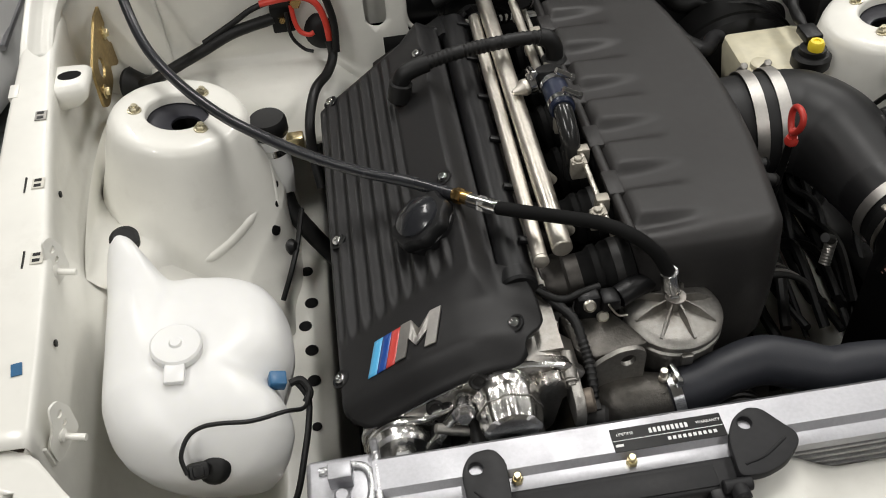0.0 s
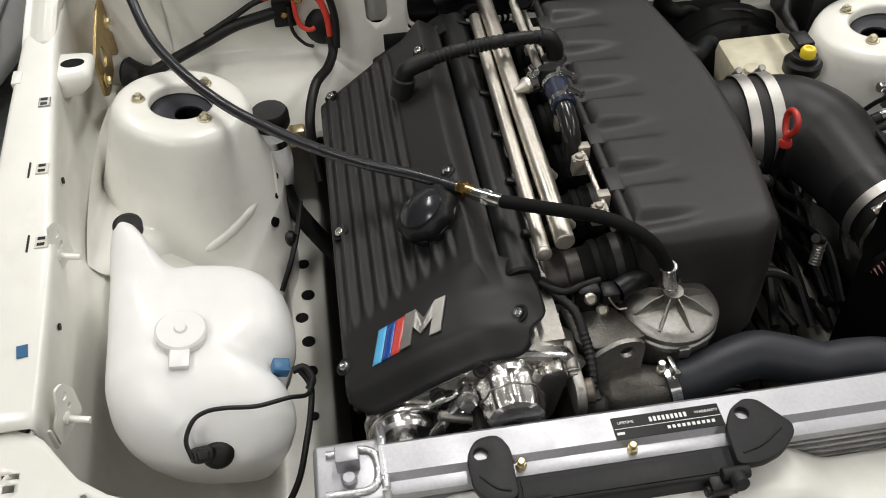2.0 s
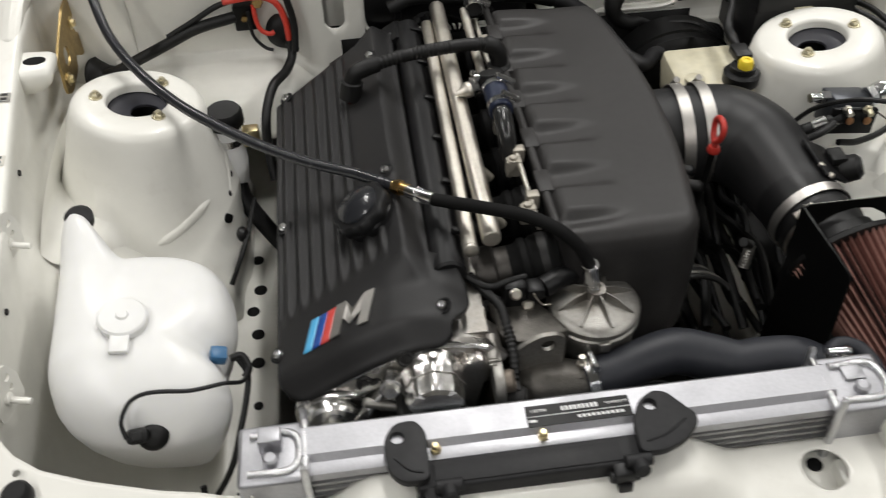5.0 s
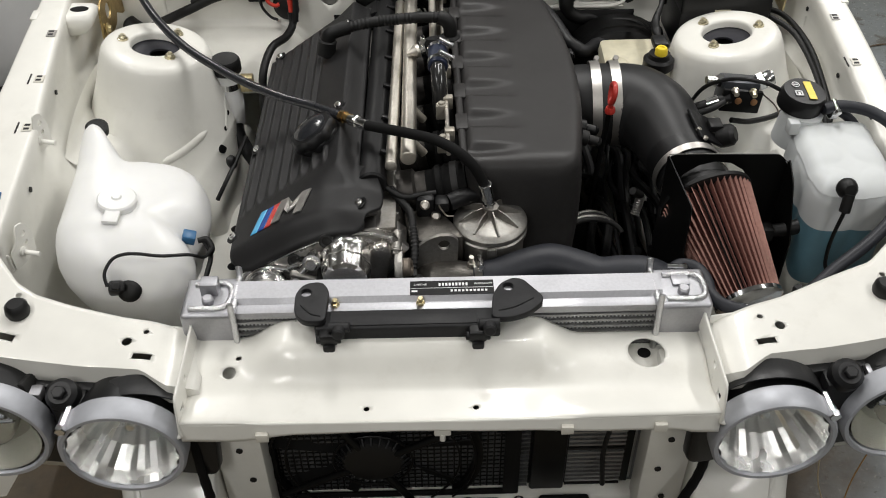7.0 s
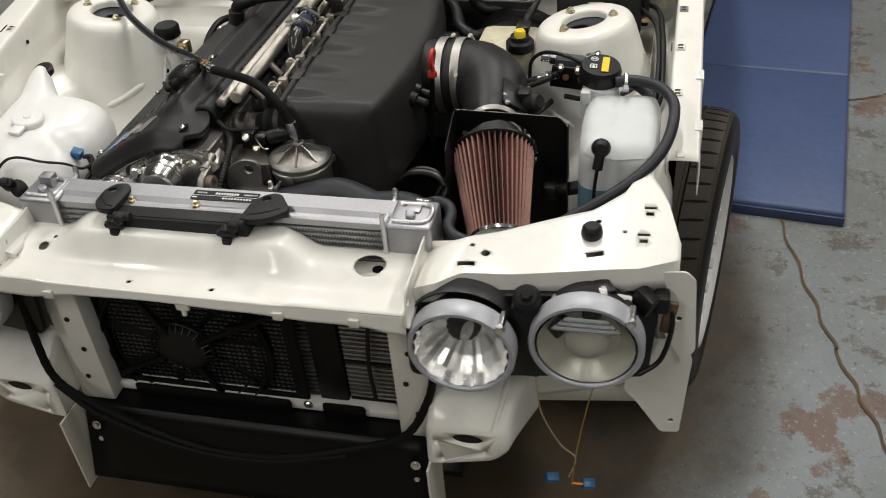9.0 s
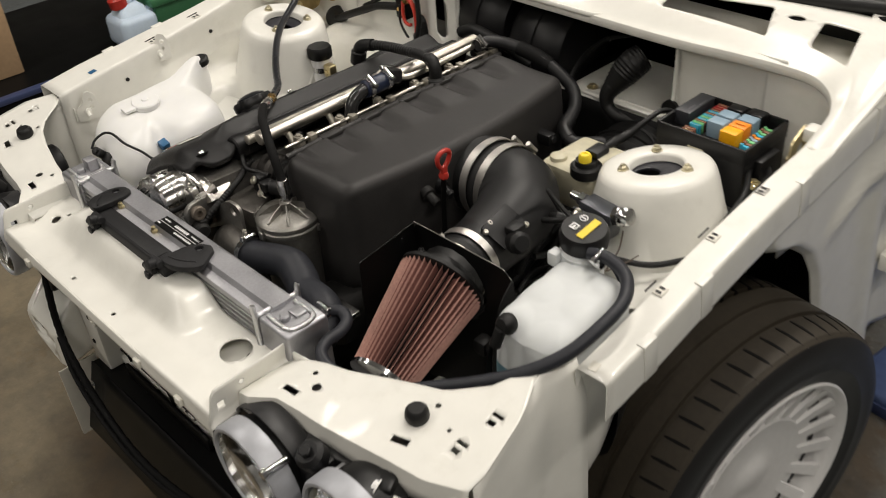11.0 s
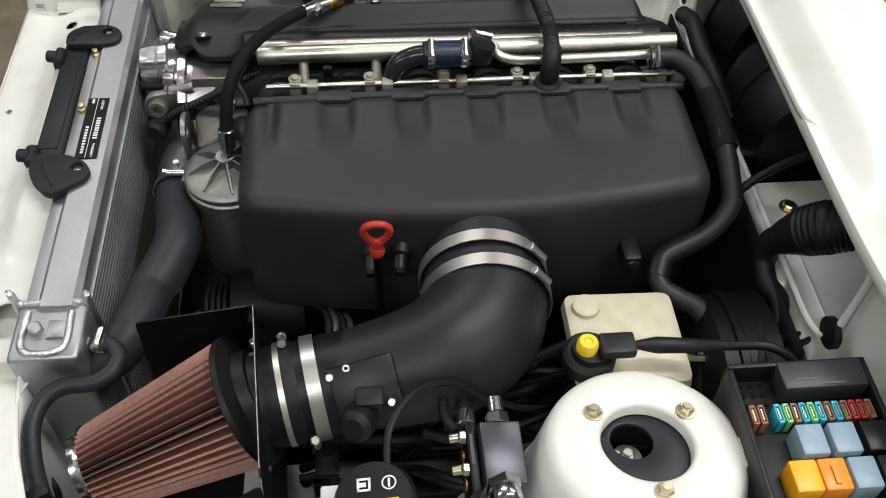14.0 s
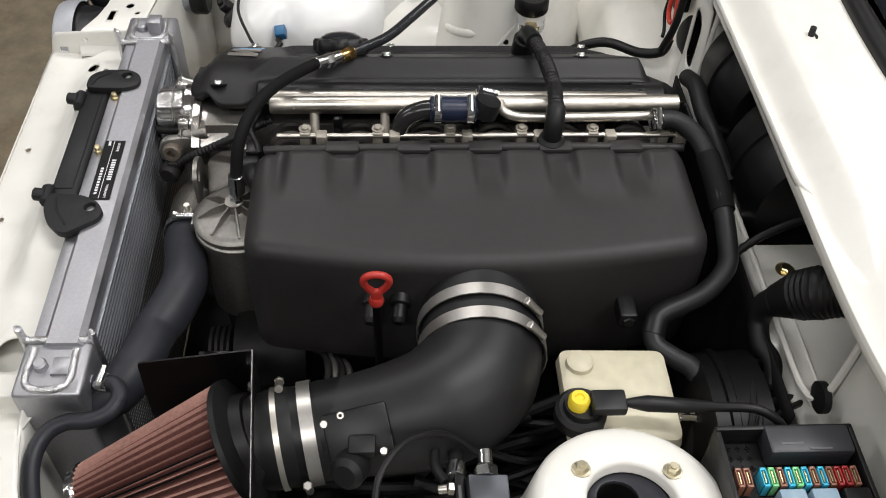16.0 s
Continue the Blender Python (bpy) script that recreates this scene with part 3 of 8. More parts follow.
def strut_tower(s):
    c, ax = V((s * 0.519, 0.005, 0.838)), V((s * -0.16, 0.03, 1)).normalized()
    prof = [(0.043, -0.035), (0.0435, -0.005), (0.045, -0.001), (0.049, 0.0008), (0.07, 0.0), (0.084, -0.0015), (0.0915, -0.006), (0.096, -0.014), (0.1, -0.03), (0.108, -0.08), (0.118, -0.14), (0.13, -0.185), (0.15, -0.215), (0.18, -0.235), (0.21, -0.27), (0.212, -0.33)]
    bm = lathe(prof, c, ax, 56, False)
    for v in bm.verts:
        out = s * v.co.x
        if out > 0.57:
            v.co.z = max(v.co.z, 0.7 + 0.35 * (out - 0.57))
        if out > 0.655:
            v.co.x = s * 0.655
        # the flank bulges towards the engine and ends at the chassis leg
        d = c.z - v.co.z
        if out < 0.5:
            v.co.x -= s * 0.03 * smoothstep(0.02, 0.16, d) * min(1, (0.5 - out) / 0.08)
            edge = 0.398 + 0.014 * smoothstep(-0.05, -0.12, v.co.y)
            if s * v.co.x < edge:
                v.co.x = s * edge
    flank = BVHTree.FromBMesh(bm)
    ob = part("strut_tower", bm, PAINT, shell, angle=70)
    # curved swage and stiffening beads pressed into the flank
    for pts, r in (([(0.53, -0.14, 0.665), (0.5, -0.135, 0.672), (0.47, -0.115, 0.682), (0.445, -0.085, 0.695), (0.43, -0.055, 0.705)], 0.011), ([(0.415, 0.02, 0.77), (0.41, -0.02, 0.72), (0.405, -0.06, 0.66)], 0.006)):
        line = []
        for x, y, z in spline([V(p) for p in pts], 6):
            spot, facing = flank.find_nearest(V((s * x, y, z)))[:2]
            line.append(spot - facing * (0.72 * r if facing.dot(spot - c) > 0 else -0.72 * r))
        part("pressed_bead", sweep(line, [0.4 * r, r, r, r, 0.4 * r], 14, straight=True), PAINT, ob)
    tip = axis_matrix(c, ax).inverted() @ (c + V((-0.012 * s, -0.01, 0)))
    disc = [(0.0425 * math.cos(k * math.pi / 20), 0.0425 * math.sin(k * math.pi / 20)) for k in range(40)]
    part("strut_bearing", slab(disc, 0.005, axis_matrix(c - ax * 0.02, ax), holes=((tip.x, tip.y, 0.021),), r=0.001), material("strut_rubber", (0.016, 0.016, 0.022), 0.42, spec=0.4), ob)
    part("bearing_cup", lathe([(0.0425, -0.014), (0.042, -0.06), (0.02, -0.07), (0.0, -0.07)], c, ax, 32, False), DARK, ob)
    part("bearing_ring", lathe([(0.006, -0.046), (0.014, -0.046), (0.014, -0.041), (0.006, -0.041)], c + V((-0.012 * s, -0.01, 0)), ax, 24, False), STEEL, ob)
    part("strut_nut", merge(hexnut(c + V((-0.012 * s, -0.01, 0)) - ax * 0.044, ax, 0.008, 0.006, 0.011), rod(c + V((-0.012 * s, -0.01, 0)) - ax * 0.044, c + V((-0.012 * s, -0.01, 0)) - ax * 0.034, 0.0045, 12)), STEEL, ob)
    for x, y in ((0.485, -0.04), (0.488, 0.05), (0.576, 0.006)):
        p = V((s * x, y, 0.838 + 0.16 * (x - 0.519) - 0.03 * (y - 0.005)))
        part("tower_nut", merge(hexnut(p, ax, 0.0075, 0.008, 0.0098), rod(p, p + ax * 0.0105, 0.004, 10)), NUTZINC, ob)
    # pressed holes in the flank above the chassis leg
    for py, pz, hr in ((-0.085, 0.66, 0.0085), (-0.03, 0.71, 0.004), (-0.055, 0.69, 0.004)):
        spot, facing, _, _ = flank.find_nearest(V((s * 0.39, py, pz)))
        if (facing.x * s) > 0:
            facing = -facing
        part("plate_hole", lathe([(hr + 0.001, -0.003), (hr + 0.001, 0.0004), (hr, 0.0008), (0, 0.0008)], spot, facing, 16), FOAM, ob)
    return ob


for side in (-1, 1):
    strut_tower(side)

# bulkhead: a shelf behind the towers, then an upright wall under the scuttle
def bulkhead(u, v):
    x = lerp(-0.6, 0.6, u)
    prof = [(0.12, 0.66), (0.16, 0.725), (0.19, 0.74), (0.245, 0.742), (0.258, 0.755), (0.262, 0.79), (0.263, 0.88), (0.26, 0.93), (0.24, 0.955)]
    k = v * (len(prof) - 1)
    i = min(int(k), len(prof) - 2)
    y, z = lerp(prof[i][0], prof[i + 1][0], k - i), lerp(prof[i][1], prof[i + 1][1], k - i)
    mid = smoothstep(-0.33, -0.24, x) * (1 - smoothstep(0.2, 0.26, x))
    if x > 0.2:
        y = max(y, 0.236 + 0.012 * v)
    y = lerp(y, max(y - 0.03, 0.224), mid)
    return V((x, y, lerp(z, z - 0.08 * (1 - v), mid)))


firewall = part("firewall", surface(bulkhead, 80, 40), PAINT, shell, angle=60, thick=0.002)
cut(firewall, [box(-0.172, 0.382, 0.15, 0.5, 0.776, 0.945, 0.006), loft([[(-0.222 + 0.018 * math.cos(t), y, (0.812 if math.sin(t) < 0 else 0.87) + 0.018 * math.sin(t)) for t in np.linspace(0, 2 * math.pi, 24, endpoint=False)] for y in (0.15, 0.5)])])
part("opening_flange", sweep([(-0.17, 0.238, 0.94), (-0.172, 0.236, 0.86), (-0.168, 0.236, 0.785), (-0.1, 0.234, 0.778), (0.1, 0.234, 0.778), (0.28, 0.236, 0.778), (0.36, 0.238, 0.779), (0.384, 0.245, 0.8), (0.386, 0.25, 0.86), (0.386, 0.25, 0.935)], 0.004, 8), PAINT, firewall)
part("recess_pan", box(-0.246, -0.198, 0.262, 0.266, 0.78, 0.9, 0.002), PAINT, firewall)
part("firewall_ridge", sweep([(-0.62, 0.272, 0.8), (-0.5, 0.277, 0.79), (-0.36, 0.277, 0.77), (-0.26, 0.29, 0.75)], 0.006, 10), PAINT, firewall)
part("firewall_felt", surface(lambda u, v: V((lerp(-0.215, 0.395, u), 0.218 + 0.003 * math.sin(u * 31) * math.sin(v * 9), lerp(0.779, 0.5, v))), 40, 10), FOAM, firewall, "black sound-deadening felt", angle=60, thick=0.003)
part("heater_recess", box(-0.26, 0.46, 0.46, 0.5, 0.5, 0.95), BLACKPAINT, firewall)
part("recess_floor", box(-0.24, 0.46, 0.24, 0.47, 0.5, 0.52), BLACKPAINT, firewall)

def arch_shade(s, y, v):
    """A sheet just below the painted wheel arch, blackened to stand for the shade there."""
    w = smoothstep(-0.38, -0.24, y) * (1 - smoothstep(0.4, 0.5, y))
    z, xi, zl = rail_z(y, s), rail_in(y, s), lerp(0.52, 0.715, w)
    raw = [V((0.741, z - 0.064)), V((0.72, z - 0.03)), V((xi + 0.02, z - 0.03)), V((xi + 0.018, zl + 0.05)), V((xi + 0.002, zl - 0.01)), V((0.6, zl - 0.045)), V((0.5, lerp(0.44, 0.59, w))), V((0.44, 0.5))]
    k = v * (len(raw) - 1)
    i = min(int(k), len(raw) - 2)
    p = raw[i].lerp(raw[i + 1], k - i)
    return V((s * p.x, y, p.y))


# scuttle panel with its vents, under the windscreen: a sheet between the bay's rear edge and the screen
REAR = spline([(0.0, 0.225, 0.95), (0.2, 0.223, 0.95), (0.383, 0.222, 0.95), (0.515, 0.231, 0.951), (0.6, 0.24, 0.948), (0.65, 0.243, 0.942), (0.682, 0.237, 0.924), (0.697, 0.215, 0.903), (0.699, 0.17, 0.887), (0.699, 0.13, 0.874)], 6)
SCREEN = spline([(0.0, 0.365, 0.982), (0.2, 0.372, 0.982), (0.35, 0.392, 0.981), (0.46, 0.42, 0.98), (0.56, 0.445, 0.976), (0.66, 0.465, 0.968), (0.735, 0.46, 0.955), (0.744, 0.4, 0.94), (0.746, 0.3, 0.92), (0.7465, 0.22, 0.9), (0.7465, 0.17, 0.887), (0.7465, 0.13, 0.874)], 6)


def along(line, u):
    k = abs(2 * u - 1) * (len(line) - 1)
    i = min(int(k), len(line) - 2)
    p = line[i].lerp(line[i + 1], k - i)
    return V((p.x if u > 0.5 else -p.x, p.y, p.z))


def scuttle(u, v):
    e, w = along(REAR, u), along(SCREEN, u)
    prof = [(0.012, -0.018), (0.002, -0.012), (0.0, -0.006), (0.006, 0.0), (0.02, 0.001), (0.12, 0.004), (0.3, 0.006), (0.55, 0.004), (0.8, 0.0), (1.0, 0.002)]
    k = v * (len(prof) - 1)
    i = min(int(k), len(prof) - 2)
    t, dz = lerp(prof[i][0], prof[i + 1][0], k - i), lerp(prof[i][1], prof[i + 1][1], k - i)
    p = e.lerp(w, t)
    rise = smoothstep(0.0, 0.35, t)
    return V((p.x, p.y, lerp(e.z, w.z, rise) + dz))


CORNER = spline([(0.56, 0.2585, 0.94), (0.6, 0.2585, 0.936), (0.65, 0.258, 0.928), (0.688, 0.25, 0.91), (0.706, 0.222, 0.892), (0.706, 0.17, 0.876), (0.704, 0.1, 0.86)], 6)
cowl = part("scuttle_panel", surface(scuttle, 108, 36), PAINT, shell, angle=60, thick=0.003)
cut(cowl, [loft([[(sx * x, y, z) for x, y in rounded(pts, 0.008)] for z in (0.8, 1.1)]) for sx, pts in ((1, [(0.33, 0.268), (0.318, 0.342), (0.49, 0.392), (0.538, 0.278)]), (-1, [(0.33, 0.268), (0.318, 0.342), (0.49, 0.392), (0.538, 0.278)]), (1, [(0.612, 0.292), (0.588, 0.388), (0.65, 0.398), (0.68, 0.29)]))] + [ lathe([(0.015, -0.1), (0.015, 0.1)], (0.546, 0.368, 0.96), (0, 0, 1), 20)])
part("vent_plenum", box(-0.72, 0.72, 0.27, 0.56, 0.915, 0.92), PRIMER, cowl)
for side in (-1, 1):
    part("bay_corner", surface(lambda u, v: V((side * abs(along(CORNER, 0.5 + 0.5 * u).x), along(CORNER, 0.5 + 0.5 * u).y, lerp(along(CORNER, 0.5 + 0.5 * u).z, 0.68, v))), 40, 8), PAINT, cowl, angle=60, thick=0.002)
part("wiper_linkage", merge(sweep([(0.28, 0.33, 0.93), (0.34, 0.325, 0.932), (0.4, 0.335, 0.928), (0.44, 0.33, 0.925)], 0.012, 10), box(0.34, 0.41, 0.29, 0.345, 0.92, 0.945, 0.008)), PLASTIC, cowl)
part("bonnet_buffer", merge(lathe([(0.014, 0), (0.016, 0.004), (0.011, 0.008), (0.009, 0.014)], (-0.021, 0.298, 0.972), (0, 0, 1), 20), rod((-0.021, 0.298, 0.98), (-0.021, 0.298, 0.998), 0.004, 10)), RUBBER, cowl)
def screen_foot(x):
    """The lower edge of the screen, bowed back towards the pillars."""
    return 0.368 + 0.24 * x * x


part("windscreen", surface(lambda u, v: V((lerp(-0.66, 0.66, u) * (1 - 0.09 * v), lerp(screen_foot(lerp(-0.66, 0.66, u)) + 0.03, 1.05, v), 0.995 + 0.33 * v)), 24, 10), WINDSHIELD, shell, "dark windscreen glass", thick=0.005)
part("roof", surface(lambda u, v: V((lerp(-0.62, 0.62, u) * (1 - 0.04 * v), lerp(1.04, 2.4, v), 1.325 + 0.05 * math.sin(math.pi * u) + 0.03 * math.sin(math.pi * v))), 16, 12), PAINT, shell, angle=60, thick=0.01)
part("rear_window", surface(lambda u, v: V((lerp(-0.6, 0.6, u), lerp(2.4, 2.75, v), lerp(1.325 + 0.05 * math.sin(math.pi * u), 0.96, v))), 12, 6), WINDSHIELD, shell, thick=0.005)
part("boot_lid", surface(lambda u, v: V((lerp(-0.74, 0.74, u), lerp(2.74, 3.22, min(1, v * 1.4)), 0.95 + 0.015 * math.sin(math.pi * u) - 0.6 * max(0, v - 0.714) / 0.286)), 16, 14), PAINT, shell, angle=50, thick=0.006)
part("windscreen_seal", sweep([(lerp(-0.66, 0.66, k / 14), screen_foot(lerp(-0.66, 0.66, k / 14)) + 0.008, 0.986) for k in range(15)], 0.014, 10), RUBBER, shell)
part("scuttle_back", box(-0.7, 0.7, 0.46, 0.5, 0.7, 0.975, 0.004), BLACKPAINT, shell)
for side in (-1, 1):
    pillar = part("front_pillar", loft([[(side * 0.64, 0.45, 0.97), (side * 0.738, 0.47, 0.945), (side * 0.76, 0.6, 0.93), (side * 0.68, 0.6, 0.98)], [(side * 0.56, 1.05, 1.33), (side * 0.62, 1.03, 1.32), (side * 0.65, 1.1, 1.31), (side * 0.6, 1.12, 1.34)]]), PAINT, shell)
    # plain side, roof edge and tail that close the body behind the windscreen
    part("body_side", loft([[(side * x, y, z) for x, z in ((0.7, 0.24), (0.775, 0.3), (0.795, 0.6), (0.77, 0.9), (0.72, 0.93), (0.7, 0.6))] for y in (0.98, 1.6, 2.4, 3.1, 3.2)]), PAINT, shell, angle=50)
    part("side_window", loft([[(side * x, y, z) for x, z in ((0.72, 0.93), (0.728, 0.93), (a, b), (a - 0.008, b))] for y, a, b in ((1.12, 0.615, 1.3), (1.7, 0.585, 1.35), (2.35, 0.6, 1.3))]), WINDSHIELD, shell)
    # outer side behind the wheel: pressed panel with the arch edge and folds, and the hinge brackets
    def flank_sheet(u, v):
        z = lerp(0.835, 0.2, v)
        y0 = float(np.interp(z, [0.2, 0.35, 0.465, 0.566, 0.64, 0.7, 0.735, 0.835], [0.29, 0.28, 0.259, 0.222, 0.175, 0.11, 0.03, -0.02]))
        y = lerp(y0, 0.98, u ** 1.4)
        fold = 0.018 * math.exp(-((y - 0.36 - 0.25 * (0.8 - z)) / 0.035) ** 2) - 0.02 * math.exp(-((y - 0.45 - 0.3 * (0.8 - z)) / 0.04) ** 2) + 0.014 * math.exp(-((z - 0.66 - 0.35 * (y - 0.3)) / 0.022) ** 2) * smoothstep(0.2, 0.32, y)
        return V((side * (0.728 + fold - 0.012 * math.exp(-((y - y0) / 0.01) ** 2)), y, z + 0.1 * smoothstep(0.05, 0.5, y) * (1 - v)))

    flank = part("hinge_pillar", surface(flank_sheet, 44, 44), PAINT, shell, angle=60, thick=0.003)
    part("pillar_slot", moved(box(-0.003, 0.003, -0.045, 0.045, -0.006, 0.006), pose(side * 0.728, 0.43, 0.8, 38, 0, 0)), DARK, flank)
    for hz in (0.42, 0.62):
        part("hinge_bracket", moved(box(-0.02, 0.02, -0.035, 0.035, -0.02, 0.02, 0.004), pose(side * 0.735, 0.6, hz)), PAINT, flank)
    # black sheet over the tyre that puts in the wheel house's shade
    part("wheel_house_shade", surface(lambda u, v: arch_shade(side, lerp(-0.34, 0.27, u), v), 30, 24), BLACKPAINT, shell, angle=60)

# ---- front panel ----
def panel_mid(u, v):
    x = lerp(-0.354, 0.338, u)
    flat = smoothstep(-0.29, -0.225, x) * (1 - smoothstep(0.105, 0.175, x))
    y = lerp(-0.632 + 0.004 * flat, -0.772, v)
    y += -0.004 * math.cos(x * 4)
    z = 0.73 + 0.03 * flat * (1 - smoothstep(0.3, 0.62, v)) + 0.004 * smoothstep(0.55, 0.95, v) * (1 - flat) - 0.012 * smoothstep(0.3, 0.7, v) - 0.002 * smoothstep(0.95, 1, v)
    return V((x, y, z + 0.01 * (-x) * (1 - 0.3 * v)))


mid_panel = part("front_panel_middle", surface(panel_mid, 70, 26), PAINT, shell, angle=60, thick=0.002)
part("inner_brace", loft([[(0.2, y, z), (0.3, y, z), (0.3, y, z - 0.004), (0.2, y, z - 0.004)] for y, z in ((-0.72, 0.69), (-0.667, 0.7), (-0.634, 0.702))]), PAINT, mid_panel)
part("brace_hole", lathe([(0.009, 0), (0.009, 0.001), (0, 0.001)], (0.262, -0.652, 0.7015), (0, 0, 1), 18), FOAM, mid_panel)
cut(mid_panel, [loft([[(0.258 + 0.025 * math.cos(t), -0.673 + 0.025 * math.sin(t), z) for t in np.linspace(0, 2 * math.pi, 32, endpoint=False)] for z in (0.6, 0.8)]), lathe([(0.009, -0.1), (0.009, 0.1)], (-0.3, -0.694, 0.73), (0, 0, 1), 16), lathe([(0.004, -0.1), (0.004, 0.1)], (-0.29, -0.672, 0.73), (0, 0, 1), 12), lathe([(0.004, -0.1), (0.004, 0.1)], (-0.117, -0.752, 0.72), (0, 0, 1), 12), lathe([(0.004, -0.1), (0.004, 0.1)], (0.024, -0.753, 0.72), (0, 0, 1), 12)])


def panel_lip(u, v):
    x = lerp(-0.354, 0.338, u)
    deep = 0.01 + 0.01 * smoothstep(0.08, 0.2, x) + 0.016 * smoothstep(-0.2, -0.3, x) + 0.006 * smoothstep(0.28, 0.31, x) + 0.002 * math.sin(x * 22)
    return V((x, -0.7712 - 0.004 * math.cos(x * 4) - 0.004 * v, 0.7195 + 0.007 * (-x) - (deep + 0.006) * v))


part("front_lip", surface(panel_lip, 60, 6), PAINT, mid_panel, angle=60, thick=0.002)
part("bonnet_catch_tab", merge(box(-0.031, -0.009, -0.777, -0.77, 0.69, 0.704, 0.002), rod((-0.02, -0.774, 0.693), (-0.02, -0.774, 0.68), 0.004, 10)), PAINT, mid_panel)
for tx in (-0.25, 0.14, 0.26):
    part("lip_tag", box(tx - 0.008, tx + 0.008, -0.7825, -0.776, 0.694, 0.708, 0.001), PRIMER, mid_panel)


def rear_edge(a, s=1):
    if s < 0:
        return float(np.interp(a, [0.335, 0.375, 0.45, 0.525, 0.575, 0.608, 0.649, 0.69, 0.722], [-0.625, -0.627, -0.615, -0.597, -0.58, -0.558, -0.506, -0.49, -0.55]))
    return float(np.interp(a, [0.335, 0.375, 0.45, 0.525, 0.59, 0.635, 0.663, 0.7, 0.722], [-0.625, -0.627, -0.608, -0.58, -0.557, -0.515, -0.452, -0.527, -0.62]))


def front_edge(a):
    return float(np.interp(a, [0.335, 0.375, 0.41, 0.453, 0.542, 0.61, 0.666, 0.722], [-0.722, -0.728, -0.705, -0.697, -0.688, -0.678, -0.672, -0.65]))


def side_z(a, y):
    return float(np.interp(a, [0.335, 0.375, 0.41, 0.55, 0.75], [0.728, 0.748, 0.757, 0.766, 0.772])) + 0.16 * (y + 0.61) * smoothstep(0.36, 0.5, a)


for side in (-1, 1):
    def side_sheet(u, v):
        a = lerp(0.335, 0.722, u)
        y = lerp(rear_edge(a, side), front_edge(a), min(1, v * 1.12))
        drop = (0.024 + 0.02 * smoothstep(0.38, 0.45, a) + 0.006 * math.sin(a * 55)) * smoothstep(0.88, 1.0, v)
        return V((side * a, y - 0.004 * smoothstep(0.88, 1, v), side_z(a, y) - drop))

    plate = part("front_panel_side", surface(side_sheet, 40, 18), PAINT, shell, angle=60, thick=0.002)
    slots = [moved(box(-0.013, 0.013, -0.005, 0.005, -0.05, 0.05), pose(side * 0.413, -0.682, 0.755, 0, 0, side * 6)), moved(box(-0.013, 0.013, -0.005, 0.005, -0.05, 0.05), pose(side * 0.6, -0.648, 0.76, 0, 0, side * 14))]
    for x, y in ((0.675, -0.554), (0.668, -0.611)):
        slots += [moved(box(-0.009, 0.009, 0.004, 0.01, -0.05, 0.05), pose(side * x, y, 0.76)), moved(box(-0.006, 0.006, -0.01, -0.002, -0.05, 0.05), pose(side * x, y, 0.76))]
    slots += [lathe([(hr, -0.05), (hr, 0.05)], (side * hx, hy, 0.76), (0, 0, 1), 14) for hx, hy, hr in ((0.438, -0.656, 0.007), (0.415, -0.64, 0.004), (0.6, -0.58, 0.004), (0.64, -0.6, 0.003))]
    cut(plate, slots)
    part("rubber_buffer", merge(lathe([(0.015, 0), (0.0165, 0.006), (0.015, 0.016), (0.011, 0.02)], (side * 0.592, -0.61, 0.766), (0, 0, 1), 24)), RUBBER, plate)
    jx = 0.337 if side > 0 else 0.352
    # upright flange where the middle meets the side, folded out at its foot, with holes and an overlapped end plate
    def flange_sheet(u, v):
        y = lerp(-0.63, -0.776, u)
        top = 0.764 - 0.006 * u - 0.05 * smoothstep(0.86, 1.0, u) ** 2
        foot = 0.728 - 0.03 * smoothstep(0.1, 0.8, u)
        return V((side * (jx + 0.004 * (1 - v) + 0.008 * smoothstep(0.75, 1.0, v)), y, lerp(top, foot, v)))

    fl = part("joint_flange", surface(flange_sheet, 26, 10), PAINT, plate, angle=60, thick=0.003)
    cut(fl, [lathe([(0.0045, -0.04), (0.0045, 0.04)], (side * jx, -0.715, 0.745), (1, 0, 0), 14), moved(box(-0.04, 0.04, -0.006, 0.006, -0.006, 0.006), pose(side * jx, -0.752, 0.727))])
    # upright closing wall behind the lamps, and the outer corner
    part("closing_wall", surface(lambda u, v: V((side * lerp(0.335, 0.7, u), lerp(-0.635, -0.585, u), lerp(0.75, 0.4, v))), 8, 8), PAINT, shell, thick=0.003)
    part("corner_wall", surface(lambda u, v: V((side * (float(np.interp(u, [0, 0.25, 0.6, 1], [0.684 if side > 0 else 0.658, 0.674 if side > 0 else 0.667, 0.692 if side > 0 else 0.706, 0.722])) + 0.01 * v + (0.022 * (1 - u) * min(1, 4 * v) if side > 0 else 0)), lerp(-0.408 if side > 0 else -0.488, -0.64, u), lerp(side_z(0.69, lerp(-0.408 if side > 0 else -0.488, -0.64, u)) - 0.001, 0.42 + 0.1 * (1 - u), v))), 12, 10), PAINT, shell, angle=60, thick=0.003)
    # outer corner: narrow face beside the lamp and a pointed mounting plate below it
    part("corner_face", slab(rounded([(side * x, z) for x, z in ((0.69, 0.745), (0.732, 0.75), (0.747, 0.735), (0.757, 0.6), (0.74, 0.57), (0.724, 0.6), (0.702, 0.64), (0.694, 0.71))], 0.006), 0.003, frame_matrix((0, -0.657, 0), (1, 0, 0), (0, 0, 1)), holes=((side * 0.728, 0.66, 0.005),)), PAINT, shell)
